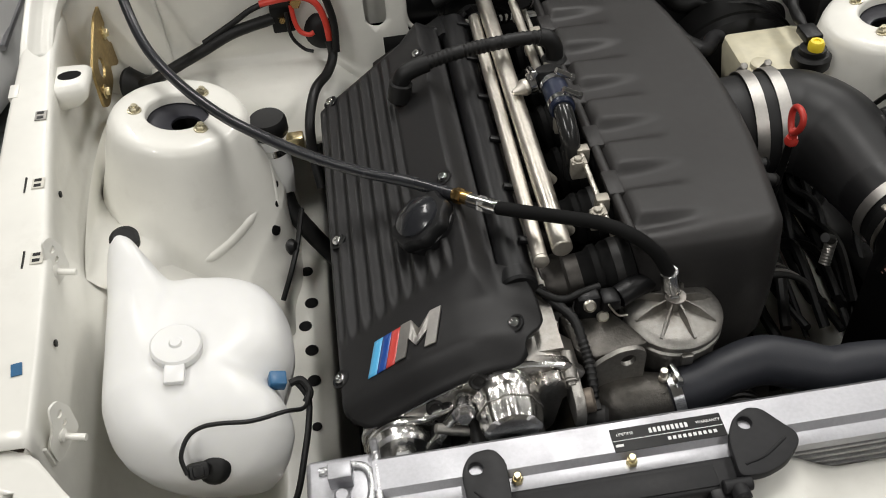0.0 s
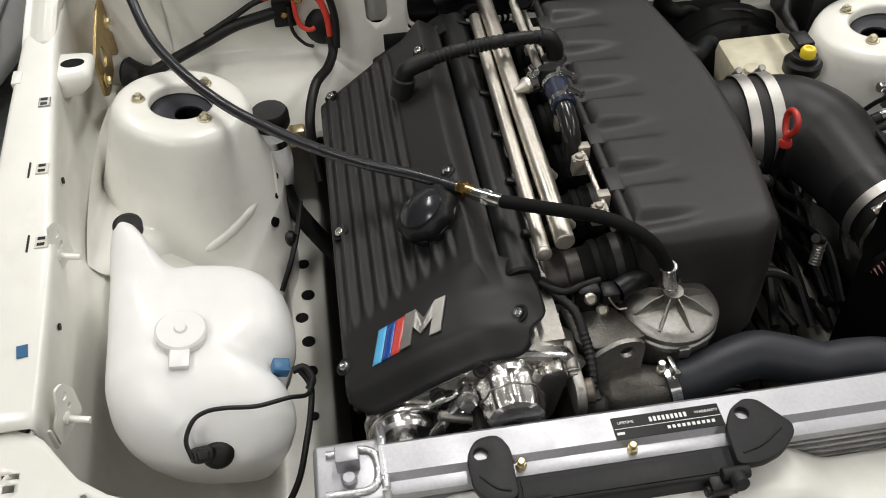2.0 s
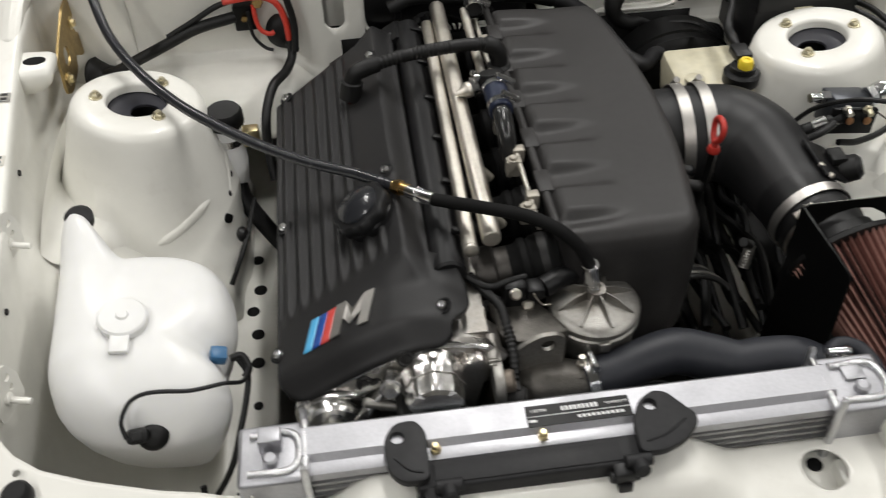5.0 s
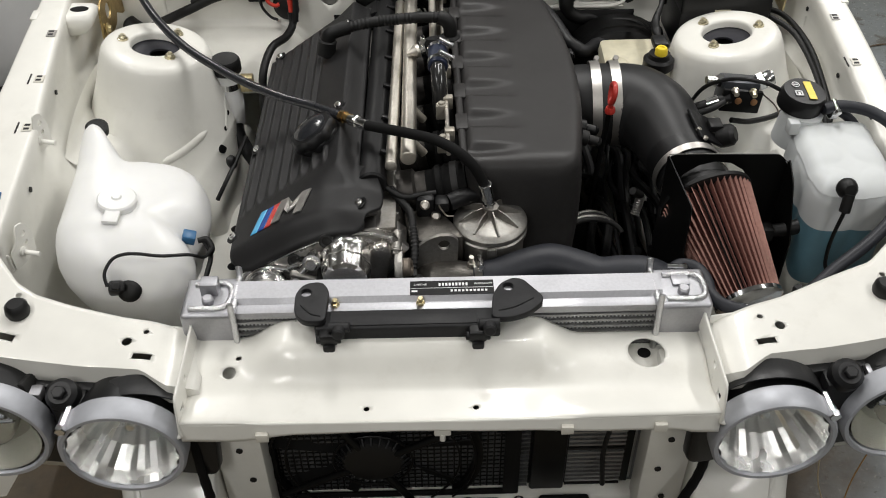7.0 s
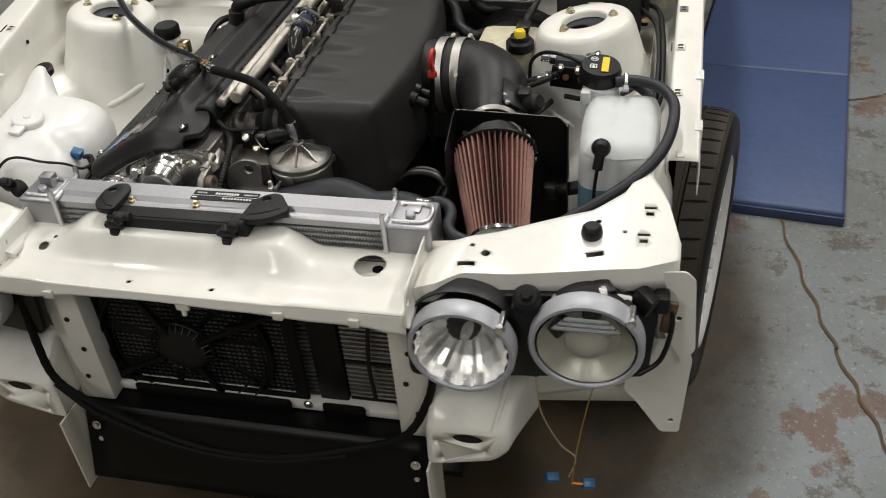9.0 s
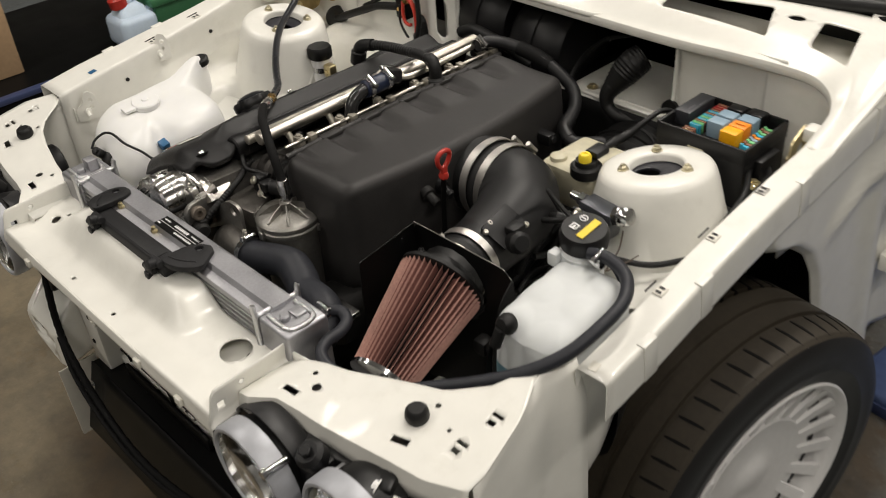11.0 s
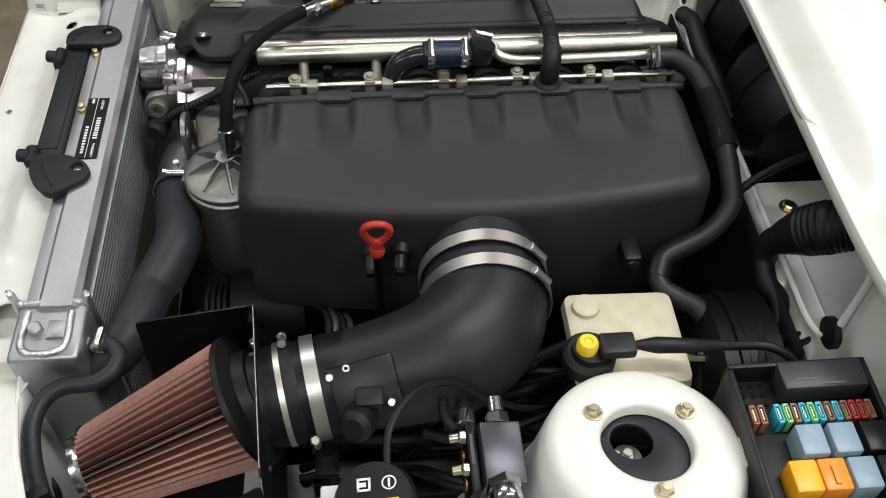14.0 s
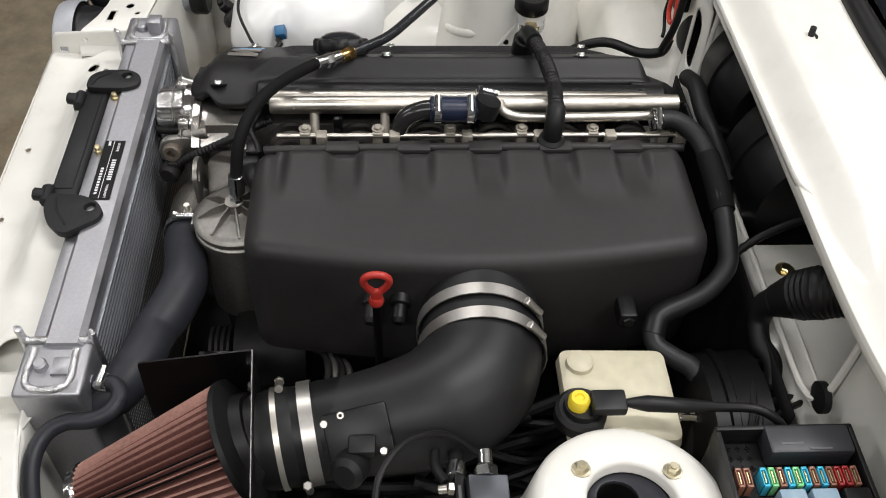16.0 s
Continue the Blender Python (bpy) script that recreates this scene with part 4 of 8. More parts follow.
    part("fender_mount", slab(rounded([(side * x, z) for x, z in ((0.655, 0.6), (0.655, 0.48), (0.676, 0.455), (0.718, 0.39), (0.748, 0.394), (0.756, 0.56), (0.745, 0.6))], 0.006), 0.003, frame_matrix((0, -0.64, 0), (1, 0, 0), (0, 0, 1)), holes=((side * 0.733, 0.42, 0.005),)), PAINT, shell)
    # post beside the grille opening and the lower lamp carrier
    post = part("grille_post", box(side * 0.278, side * 0.345, -0.7, -0.655, 0.37, 0.715, 0.004), PAINT, shell)
    for hz, hx in ((0.66, 0.3), (0.63, 0.325), (0.57, 0.31), (0.5, 0.3), (0.43, 0.315)):
        part("post_hole", lathe([(0.005, 0), (0.005, 0.002)], (side * hx, -0.7005, hz), (0, -1, 0), 12), DARK, post)
    part("lower_valance", surface(lambda u, v: V((side * lerp(0.345, 0.72, u), -0.69 + 0.05 * u + 0.03 * v, lerp(0.535, 0.406 + 0.074 * u, v))), 10, 6), PAINT, shell, thick=0.003)
    # pressed bumper bracket: sloping top, upright face with an oval hole
    rings = []
    for y, pts in ((-0.65, ((0.345, 0.4), (0.35, 0.535), (0.505, 0.535), (0.515, 0.42), (0.46, 0.38))), (-0.7, ((0.345, 0.385), (0.35, 0.525), (0.495, 0.52), (0.5, 0.43), (0.46, 0.39))), (-0.735, ((0.342, 0.378), (0.345, 0.495), (0.485, 0.495), (0.49, 0.435), (0.457, 0.4))), (-0.757, ((0.342, 0.376), (0.344, 0.47), (0.48, 0.475), (0.484, 0.435), (0.455, 0.403))), (-0.763, ((0.35, 0.384), (0.352, 0.463), (0.472, 0.468), (0.476, 0.437), (0.452, 0.41)))):
        rings.append([(side * p.x, y + 0.03 * (p.y - 0.46), p.y) for p in (V(q) for q in rounded(pts, 0.014, 4))])
    bracket = part("bumper_mount", loft(rings), PAINT, shell, angle=50)
    cut(bracket, [loft([[(side * 0.413 + 0.027 * math.cos(t), y, 0.45 + 0.0135 * math.sin(t)) for t in np.linspace(0, 2 * math.pi, 28, endpoint=False)] for y in (-0.8, -0.7)])] + [lathe([(0.005, -0.02), (0.005, 0.02)], (side * hx, -0.762, hz), (0, 1, 0), 12) for hx, hz in ((0.36, 0.44), (0.37, 0.4), (0.44, 0.425))])
    # black plug in the oval hole, in place of the shade inside it
    part("mount_hole_shade", loft([[(side * 0.413 + 0.0265 * math.cos(t), y, 0.45 + 0.013 * math.sin(t)) for t in np.linspace(0, 2 * math.pi, 28, endpoint=False)] for y in (-0.757, -0.735)]), BLACKPAINT, bracket)
    part("bracket_ridge", sweep([(side * 0.47, -0.66, 0.53), (side * 0.468, -0.71, 0.514), (side * 0.455, -0.757, 0.47)], 0.005, 8), PAINT, bracket)

lower = part("lower_crossmember", box(-0.345, 0.345, -0.672, -0.64, 0.372, 0.392, 0.005), PAINT, shell)
for hx in (-0.29, -0.2, -0.12, 0.02, 0.1, 0.2, 0.3):
    part("crossmember_bolt", hexnut((hx, -0.673, 0.39), (0, -1, 0), 0.006, 0.005, 0.009), CHROME if hx in (0.1, -0.2) else DARK, lower)
part("subframe", box(-0.4, 0.4, -0.25, 0.2, 0.2, 0.3, 0.02), DARK, shell)
part("floor_pan", box(-0.7, 0.7, 0.5, 3.1, 0.2, 0.25, 0.01), DARK, shell)
part("undertray", box(-0.36, 0.36, -0.62, 0.46, 0.17, 0.185), BLACKPAINT, shell)
# yellow-plated hinge brackets bolted to the inner walls
BRONZE = material("bronze_passivated_steel", (0.42, 0.31, 0.14), 0.42, metal=1.0, vary=0.35, scale=50, spots=0.5, spot_colour=(0.2, 0.13, 0.05), spot_scale=25)
hb = part("hinge_plate", slab(rounded([(-0.085, -0.04), (-0.06, -0.055), (0.0, -0.05), (0.01, -0.03), (0.045, -0.055), (0.1, -0.05), (0.115, 0.01), (0.08, 0.045), (0.02, 0.05), (-0.07, 0.02)], 0.012), 0.004, frame_matrix((-0.652, 0.2, 0.83), (0.02, 1, 0.05), (0, -0.05, 1)), holes=((-0.03, -0.005, 0.016), (0.06, 0.0, 0.017), (-0.066, -0.02, 0.006))), BRONZE, shell, "yellow zinc-plated hinge bracket")
part("hinge_boss", loft([[(x, y, z) for x, y in rounded([(-0.7, y0), (-0.7, y1), (xi, y1 - 0.004), (xi, y0 + 0.006)], 0.012, 4)] for z, xi, y0, y1 in ((0.818, -0.688, 0.074, 0.112), (0.826, -0.664, 0.062, 0.122), (0.84, -0.65, 0.055, 0.128), (0.857, -0.645, 0.054, 0.128), (0.864, -0.648, 0.06, 0.122), (0.8655, -0.652, 0.064, 0.118))]), PAINT, hb, angle=60)
part("boss_opening", loft([[(-0.672 + 0.017 * math.cos(t), 0.091 + 0.011 * math.sin(t), z) for t in np.linspace(0, 2 * math.pi, 24, endpoint=False)] for z in (0.857, 0.8662)]), FOAM, hb)
for ny, nz in ((0.14, 0.8), (0.235, 0.845)):
    part("hinge_nut", hexnut((-0.648, ny, nz), (1, 0, 0), 0.007, 0.008, 0.011), YZINC, hb)
hl = part("hinge_plate", slab(rounded([(-0.03, -0.05), (0.035, -0.05), (0.045, 0.01), (0.02, 0.035), (-0.025, 0.02)], 0.01), 0.004, frame_matrix((0.672, 0.175, 0.85), (0, 1, 0.1), (0, -0.1, 1)), holes=((0.005, -0.005, 0.012),)), YZINC, shell, "yellow zinc-plated hinge bracket")
part("hinge_boss", box(0.676, 0.698, 0.175, 0.205, 0.862, 0.886, 0.004), PAINT, hl)
part("hinge_nut", hexnut((0.668, 0.17, 0.825), (-1, 0, 0), 0.007, 0.008, 0.011), YZINC, hl)
# small welded brackets on the inner wall, each with a stud
for by, bz, bx0 in ((-0.455, 0.752, -0.676), (-0.25, 0.812, -0.695)):
    br = part("inner_bracket", merge(slab(rounded([(-0.02, -0.03), (0.028, -0.026), (0.03, 0.012), (0.02, 0.034), (0.006, 0.038), (-0.004, 0.012), (-0.02, 0.0)], 0.006), 0.003, frame_matrix((bx0 + 0.03, by, bz), (0.35, 0.93, 0), (0, 0, 1)), holes=((0.014, 0.018, 0.005), (0.014, 0.002, 0.004))), box(bx0 - 0.012, bx0 + 0.024, by - 0.024, by - 0.0205, bz - 0.028, bz + 0.004, 0.001)), PAINT, shell)
    part("bracket_stud", merge(rod((bx0 + 0.028, by + 0.002, bz - 0.008), (bx0 + 0.06, by - 0.004, bz - 0.01), 0.0042, 10), lathe([(0.008, 0), (0.008, 0.004), (0.004, 0.006)], (bx0 + 0.032, by + 0.002, bz - 0.008), (1, -0.1, 0), 14)), PAINT, br)
# ---- engine ----
engine = thing("engine", "straight-six engine with a charcoal ribbed valve cover", "engine", (-0.1, -0.1, 0.2))
EU, EN = V((-0.855, 0, -0.5185)), V((-0.5185, 0, 0.855))
EO = V((-0.17, 0, 0.846))


def eng(u, y, n):
    return EO + EU * u + EN * n + V((0, y, 0))


def rear_y(u):
    return float(np.interp(u, [-0.03, 0.0, 0.03, 0.2], [0.168, 0.15, 0.128, 0.098]))


def cover_height(u, y):
    h = 0.0
    if 0.012 < u < 0.19:
        k = (u - 0.012) / 0.0208
        flute = (0.5 - 0.5 * math.cos(2 * math.pi * k)) ** 1.3
        front = -0.362 - 0.16 * u
        plain = smoothstep(0.05, 0.062, u) + (1 - smoothstep(0.05, 0.062, u)) * smoothstep(-0.27, -0.31, y)
        h += 0.0072 * (flute - 0.5) * plain * smoothstep(front - 0.012, front + 0.016, y) * (1 - smoothstep(rear_y(u) - 0.04, rear_y(u) - 0.015, y)) * smoothstep(0.012, 0.02, u) * (1 - smoothstep(0.18, 0.187, u))
    h -= 0.055 * smoothstep(0.18, 0.214, u) ** 1.5
    nose = smoothstep(-0.385, -0.43, y)
    q = max(0.0, min(1.0, (0.03 - u) / 0.077))
    h -= (1 - nose) * 0.03 * smoothstep(0.004, 0.02, -u)
    h -= nose * (0.012 * smoothstep(-0.1, 0.02, -u) + 0.05 * q * q)
    h -= 0.024 * smoothstep(-0.465, -0.506, y) ** 1.7
    h -= 0.03 * smoothstep(rear_y(u) - 0.02, rear_y(u), y)
    return h


def cover_sheet(a, b):
    right = lerp(0.021, 0.047, smoothstep(-0.385, -0.43, lerp(-0.506, 0.12, b)))
    right -= 0.024 * smoothstep(-0.462, -0.506, lerp(-0.506, 0.12, b)) ** 2
    u = lerp(-right, 0.216, a)
    # rounded front corners
    y = lerp(-0.506 + 0.05 * smoothstep(0.15, 0.216, u) ** 2 + 0.014 * smoothstep(0.0, 0.03, -u) ** 2, rear_y(u), b)
    return eng(u, y, cover_height(u, y))


cover = part("valve_cover", surface(cover_sheet, 120, 110), COVER, engine, "charcoal fluted valve cover", angle=75, thick=0.012)
for u, y, n in ((0.004, 0.053, 0.0), (0.004, -0.228, 0.0), (0.172, -0.222, 0.0), (0.165, 0.085, 0.0), (-0.024, -0.463, -0.037), (0.185, -0.44, -0.004)):
    p = eng(u, y, cover_height(u, y))
    part("bolt_cup", lathe([(0.011, -0.0015), (0.0115, 0.0012), (0.009, 0.0012), (0.008, -0.001), (0.0, -0.001)], p, EN, 24), PLASTIC, cover)
    part("cover_bolt", lathe([(0.0065, 0), (0.0065, 0.004), (0.005, 0.006), (0.003, 0.006), (0.003, 0.004), (0, 0.004)], p, EN, 12), CHROME, cover)
part("cover_tail", loft([[eng(u, y, n) for u, n in ((-0.05, -0.05 - d), (-0.03, -0.034 - d), (0.1, -0.034 - d), (0.12, -0.06 - d), (0.0, -0.1))] for y, d in ((0.12, 0.0), (0.17, 0.0), (0.188, 0.012))]), PLASTIC, engine, angle=30)
# oil filler cap with a lobed rim
oc = eng(0.038, -0.294, 0.0)
cap = part("oil_filler_cap", merge(lathe([(0.038, -0.006), (0.038, 0.006), (0.03, 0.012)], oc, EN, 36), loft([[oc + EN * h + EU * (r * (1 + 0.05 * math.cos(8 * t)) * math.cos(t)) + V((0, 1, 0)) * (r * (1 + 0.05 * math.cos(8 * t)) * math.sin(t)) for t in np.linspace(0, 2 * math.pi, 64, endpoint=False)] for r, h in ((0.036, 0.004), (0.039, 0.008), (0.039, 0.019), (0.036, 0.023), (0.031, 0.0235))])), PLASTIC, engine, "black oil filler cap")
part("cap_dome", lathe([(0.0295, 0.0225), (0.0285, 0.0265), (0.02, 0.031), (0.008, 0.033), (0, 0.0335)], oc, EN, 36), material("gloss_black_plastic", (0.02, 0.021, 0.024), 0.18), cap)
# enamel stripes and a silver letter on the cover's front slope
bx, by = EU * -1, V((0, 1, 0))
for k, m in enumerate((LIGHTBLUE, DEEPBLUE, REDENAMEL)):
    o = 0.147 - 0.0125 * k

    def stripe(a, b, o=o):
        u = o - 0.012 * a - 0.014 * b
        y = lerp(-0.462, -0.417, b)
        return eng(u, y, cover_height(u, y) + 0.0014)

    part("enamel_stripe", surface(stripe, 3, 8), m, cover, thick=0.001)


def letter_stroke(pts):
    """A bar of the badge letter, in badge units: across 0..1, up 0..1."""
    def q(a, b):
        u = 0.108 - 0.052 * a - 0.014 * b
        y = lerp(-0.462, -0.417, b)
        return u, y
    bm = bmesh.new()
    lo = [bm.verts.new(eng(*q(a, b), cover_height(*q(a, b)) + 0.0012)) for a, b in pts]
    hi = [bm.verts.new(eng(*q(a, b), cover_height(*q(a, b)) + 0.003)) for a, b in pts]
    bm.faces.new(hi)
    for i in range(len(pts)):
        bm.faces.new((lo[i], lo[(i + 1) % len(pts)], hi[(i + 1) % len(pts)], hi[i]))
    return bm


part("badge_letter", merge(letter_stroke([(0, 0), (0.26, 0), (0.26, 1), (0, 1)]), letter_stroke([(0.74, 0), (1, 0), (1, 1), (0.74, 1)]), letter_stroke([(0.26, 1), (0.26, 0.5), (0.5, 0.18), (0.52, 0.62)]), letter_stroke([(0.74, 1), (0.52, 0.62), (0.5, 0.18), (0.74, 0.5)])), BAND, cover, "silver badge letter", angle=20)
# coil cover tube, fuel rail and the two air tubes beside it
part("coil_tube", merge(rod((-0.115, -0.4, 0.818), (-0.106, 0.165, 0.818), 0.021, 24, 0.004), rod((-0.115, -0.408, 0.818), (-0.115, -0.385, 0.818), 0.0225, 24, 0.003)), PLASTIC, engine, "black plastic tube along the valve cover")
for k in range(6):
    part("tube_clip", moved(box(-0.01, 0.01, -0.004, 0.004, -0.003, 0.003, 0.001), pose(-0.094, -0.35 + k * 0.096, 0.836, 0, 20, 0)), PLASTIC, engine)
part("fuel_rail", merge(rod((-0.086, -0.388, 0.84), (-0.077, 0.13, 0.845), 0.0088, 20, 0.002), lathe([(0.0092, 0), (0.0092, 0.004), (0.006, 0.006)], (-0.086, -0.388, 0.84), (0, -1, 0), 16)), STEEL, engine, "polished steel fuel rail")
part("air_tube", merge(rod((-0.06, -0.383, 0.847), (-0.056, 0.168, 0.852), 0.012, 24, 0.001), lathe([(0.0105, -0.001), (0.0105, 0.0006), (0, 0.0006)], (-0.06, -0.383, 0.847), (0, -1, 0), 24)), STEEL, engine, "thick polished steel air tube")
part("return_tube", sweep([(-0.038, -0.078, 0.868), (-0.026, -0.076, 0.866), (-0.019, -0.062, 0.862), (-0.017, -0.03, 0.86), (-0.017, 0.06, 0.861), (-0.017, 0.13, 0.863)], 0.0065, 14), STEEL, engine)
BOSSMETAL = material("pale_cast_boss", (0.36, 0.335, 0.285), 0.5, metal=0.6, vary=0.2, scale=60, bump=0.2, bump_scale=300)
DARKISH = material("dull_throttle_casting", (0.07, 0.065, 0.06), 0.5, metal=0.8, vary=0.2, scale=50)
for k in range(6):
    y = -0.325 + k * 0.0945
    boss = [box(-0.016, 0.004, y - 0.016, y - 0.002, 0.825, 0.85, 0.002), box(-0.004, 0.012, y + 0.006, y + 0.02, 0.83, 0.852, 0.002), hexnut((-0.007, y - 0.009, 0.85), (0, 0, 1), 0.0055, 0.005, 0.008)]
    if k in (0, 1):
        boss.append(rod((-0.056, y, 0.84), (-0.036, y, 0.815), 0.0065, 14))
    part("rail_boss", merge(*boss), BOSSMETAL, engine)
    boot = part("throttle_boot", lathe([(0.027, -0.05), (0.028, -0.026), (0.033, -0.02), (0.033, -0.013), (0.03, -0.01), (0.0335, -0.005), (0.0335, 0.026), (0.027, 0.03)], (0.004, y - 0.035, 0.781), (0.83, 0, 0.15), 28), FOAM, engine)
    part("boot_clamp", clamp((0.012, y - 0.035, 0.782), (0.83, 0, 0.15), 0.0337, 0.01), DARK, boot)
    part("throttle_body", lathe([(0.02, -0.07), (0.034, -0.066), (0.034, -0.04), (0.028, -0.036), (0.028, -0.02)], (-0.012, y - 0.035, 0.778), (0.83, 0, 0.15), 24), DARKISH, engine)
    part("injector", merge(rod((-0.08, y + 0.03, 0.836), (-0.06, y + 0.03, 0.8), 0.0065, 12), box(-0.076, -0.056, y + 0.024, y + 0.036, 0.808, 0.824, 0.002)), PLASTIC, engine)
part("throttle_shaft", rod((0.001, -0.37, 0.845), (0.001, 0.16, 0.845), 0.0036, 12), STEEL, engine)
# air valve hose with its navy coupler
part("idle_hose", sweep([(-0.006, -0.205, 0.8), (-0.008, -0.212, 0.835), (-0.01, -0.204, 0.863), (-0.011, -0.182, 0.877), (-0.011, -0.155, 0.879)], 0.0125, 16), material("gloss_black_rubber", (0.02, 0.02, 0.02), 0.2), engine)
coup = part("hose_coupler", rod((-0.011, -0.172, 0.879), (-0.01, -0.112, 0.879), 0.0165, 24, 0.002), SILICONE, engine, "navy silicone coupler")
for y in (-0.162, -0.12):
    part("coupler_clamp", clamp((-0.0105, y, 0.879), (0, 1, 0), 0.0165, 0.009, (0.5, 0, 0.8)), CHROME, coup)
part("coupler_elbow", merge(sweep([(-0.01, -0.115, 0.879), (-0.011, -0.1, 0.879), (-0.018, -0.094, 0.877), (-0.032, -0.096, 0.873)], 0.0135, 16), lathe([(0.0, 0.015), (0.0165, 0.014), (0.018, 0.008), (0.018, -0.008), (0.013, -0.012)], (-0.012, -0.1, 0.879), (-0.1, 0.3, 1), 24)), PLASTIC, engine)
part("elbow_band", clamp((-0.035, -0.098, 0.872), (1, 0.1, 0.2), 0.0125, 0.009, (0, 0.3, 1)), CHROME, engine)
part("elbow_tip", lathe([(0.011, 0), (0.0115, 0.006), (0.006, 0.014), (0.003, 0.022), (0, 0.023)], (-0.042, -0.1, 0.871), (-1, -0.35, -0.12), 18), STEEL, engine)
# engine block, cylinder head side and front case
part("cylinder_head", loft([[eng(u, y, n) for u, n in ((-0.05, -0.09), (0.0, -0.06), (0.19, -0.06), (0.195, -0.16), (-0.02, -0.17))] for y in (-0.48, 0.13)]), CAST, engine, angle=30)
STAINED = material("brown_stained_casting", (0.26, 0.2, 0.15), 0.5, metal=0.6, vary=0.35, scale=30, bump=0.3, bump_scale=300, spots=0.5, spot_colour=(0.3, 0.13, 0.06), spot_scale=14)
part("head_end", box(-0.15, -0.1, -0.488, -0.385, 0.7, 0.792, 0.004), STAINED, engine, "brown-stained end of the cylinder head")
part("head_flange", merge(box(-0.152, -0.095, -0.492, -0.385, 0.784, 0.7885, 0.001), rod((-0.098, -0.49, 0.768), (-0.096, -0.425, 0.768), 0.0085, 16, 0.002), box(-0.104, -0.09, -0.47, -0.455, 0.75, 0.775, 0.003)), CAST, engine)
part("engine_block", loft([[(x, y, z) for x, z in ((-0.3, 0.62), (-0.03, 0.7), (0.06, 0.6), (0.0, 0.3), (-0.22, 0.3))] for y in (-0.47, 0.15)]), DARK, engine, angle=30)
CASEMAT = material("machined_case_aluminium", (0.5, 0.48, 0.45), 0.3, metal=1.0, vary=0.15, scale=60, bump=0.3, bump_scale=160, rough_vary=0.3)
CASE_U = [-0.044, -0.036, -0.02, 0.0, 0.03, 0.065, 0.1, 0.14, 0.18, 0.2]


def case_ring(y, grow):
    top = [eng(u + grow * (-1 if u < 0 else (1 if u > 0.17 else 0)), y, cover_height(u, -0.5) - 0.015 + grow) for u in CASE_U]
    return top + [eng(0.205 + grow, y, -0.1), eng(0.16, y, -0.15), eng(0.03, y, -0.16), eng(-0.05 - grow, y, -0.12)]


case = part("front_case", loft([case_ring(y, g) for y, g in ((-0.45, 0.0), (-0.488, 0.0), (-0.49, 0.004), (-0.5, 0.005), (-0.503, 0.001), (-0.506, -0.006))]), CASEMAT, engine, "cast aluminium timing case", angle=30)
part("case_gasket", sweep([eng(u, -0.5, cover_height(u, -0.5) - 0.011) for u in CASE_U], 0.004, 8), BRIGHTCAST, case)
# raised round lobe, webs and bosses on the case front
lobe = [eng(0.152 + 0.043 * math.cos(t), -0.508, -0.068 + 0.036 * math.sin(t)) for t in np.linspace(0, 2 * math.pi, 22, endpoint=False)]
part("case_lobe", sweep(lobe, 0.0055, 10, 3, closed=True), BRIGHTCAST, case)
for a, b, r in (((0.112, -0.05), (0.05, -0.06), 0.006), ((0.115, -0.085), (0.04, -0.1), 0.007), ((0.02, -0.045), (0.05, -0.1), 0.005), ((0.19, -0.09), (0.12, -0.13), 0.006)):
    part("case_web", rod(eng(a[0], -0.507, a[1]), eng(b[0], -0.51, b[1]), r, 12, 0.002), BRIGHTCAST, case)
for u, n in ((0.095, -0.045), (0.035, -0.04)):
    part("case_seal", lathe([(0.0105, -0.004), (0.0105, 0.004), (0.008, 0.005), (0.006, 0.003), (0.003, 0.003), (0, 0.004)], eng(u, -0.504, n), (0, -1, 0.3), 18), DARK, case)
for u in (-0.03, 0.02, 0.085, 0.13, 0.17):
    part("case_bolt", merge(hexnut(eng(u, -0.505, cover_height(u, -0.5) - 0.03), (0, -1, 0), 0.0065, 0.006, 0.009)), DARK if u < 0.1 else CHROME, case)
# actuator lying forward: a fluted half-round body on a flat foot
vc = V((-0.151, -0.49, 0.767))
vax = V((0, -1, -0.04)).normalized()


def actuator_ring(y, r, flute):
    arch = []
    for k in range(37):
        t = math.radians(lerp(-8, 188, k / 36))
        rr = r * (1 + flute * math.cos(9 * (t - math.pi / 2)))
        arch.append(V((vc.x + rr * math.cos(t), y, vc.z + 0.04 * (y + 0.49) + rr * math.sin(t))))
    return arch + [V((vc.x - r * 0.95, y, 0.712)), V((vc.x + r * 0.95, y, 0.712))]


actuator = part("timing_actuator", loft([actuator_ring(y, r, fl) for y, r, fl in ((-0.505, 0.038, 0.0), (-0.516, 0.038, 0.0), (-0.519, 0.0355, 0.015), (-0.523, 0.034, 0.04), (-0.548, 0.033, 0.045), (-0.556, 0.031, 0.02), (-0.559, 0.026, 0.0))]), BRIGHTCAST, engine, "fluted bright aluminium actuator", angle=28)
part("actuator_seam", sweep([p + V((0, 0, 0)) for p in actuator_ring(-0.534, 0.0345, 0.04)[1:36]], 0.0009, 6, 2), CAST, actuator)
for ax3, az3 in ((-0.188, 0.748), (-0.124, 0.752), (-0.178, 0.726)):
    part("actuator_screw", merge(rod((ax3, -0.5, az3), (ax3, -0.552, az3 - 0.001), 0.0075, 16, 0.001), lathe([(0.0075, 0), (0.0075, 0.008), (0.006, 0.01), (0.0035, 0.01), (0.0035, 0.006), (0, 0.006)], (ax3, -0.551, az3), (0, -1, 0), 16)), DARK, actuator)
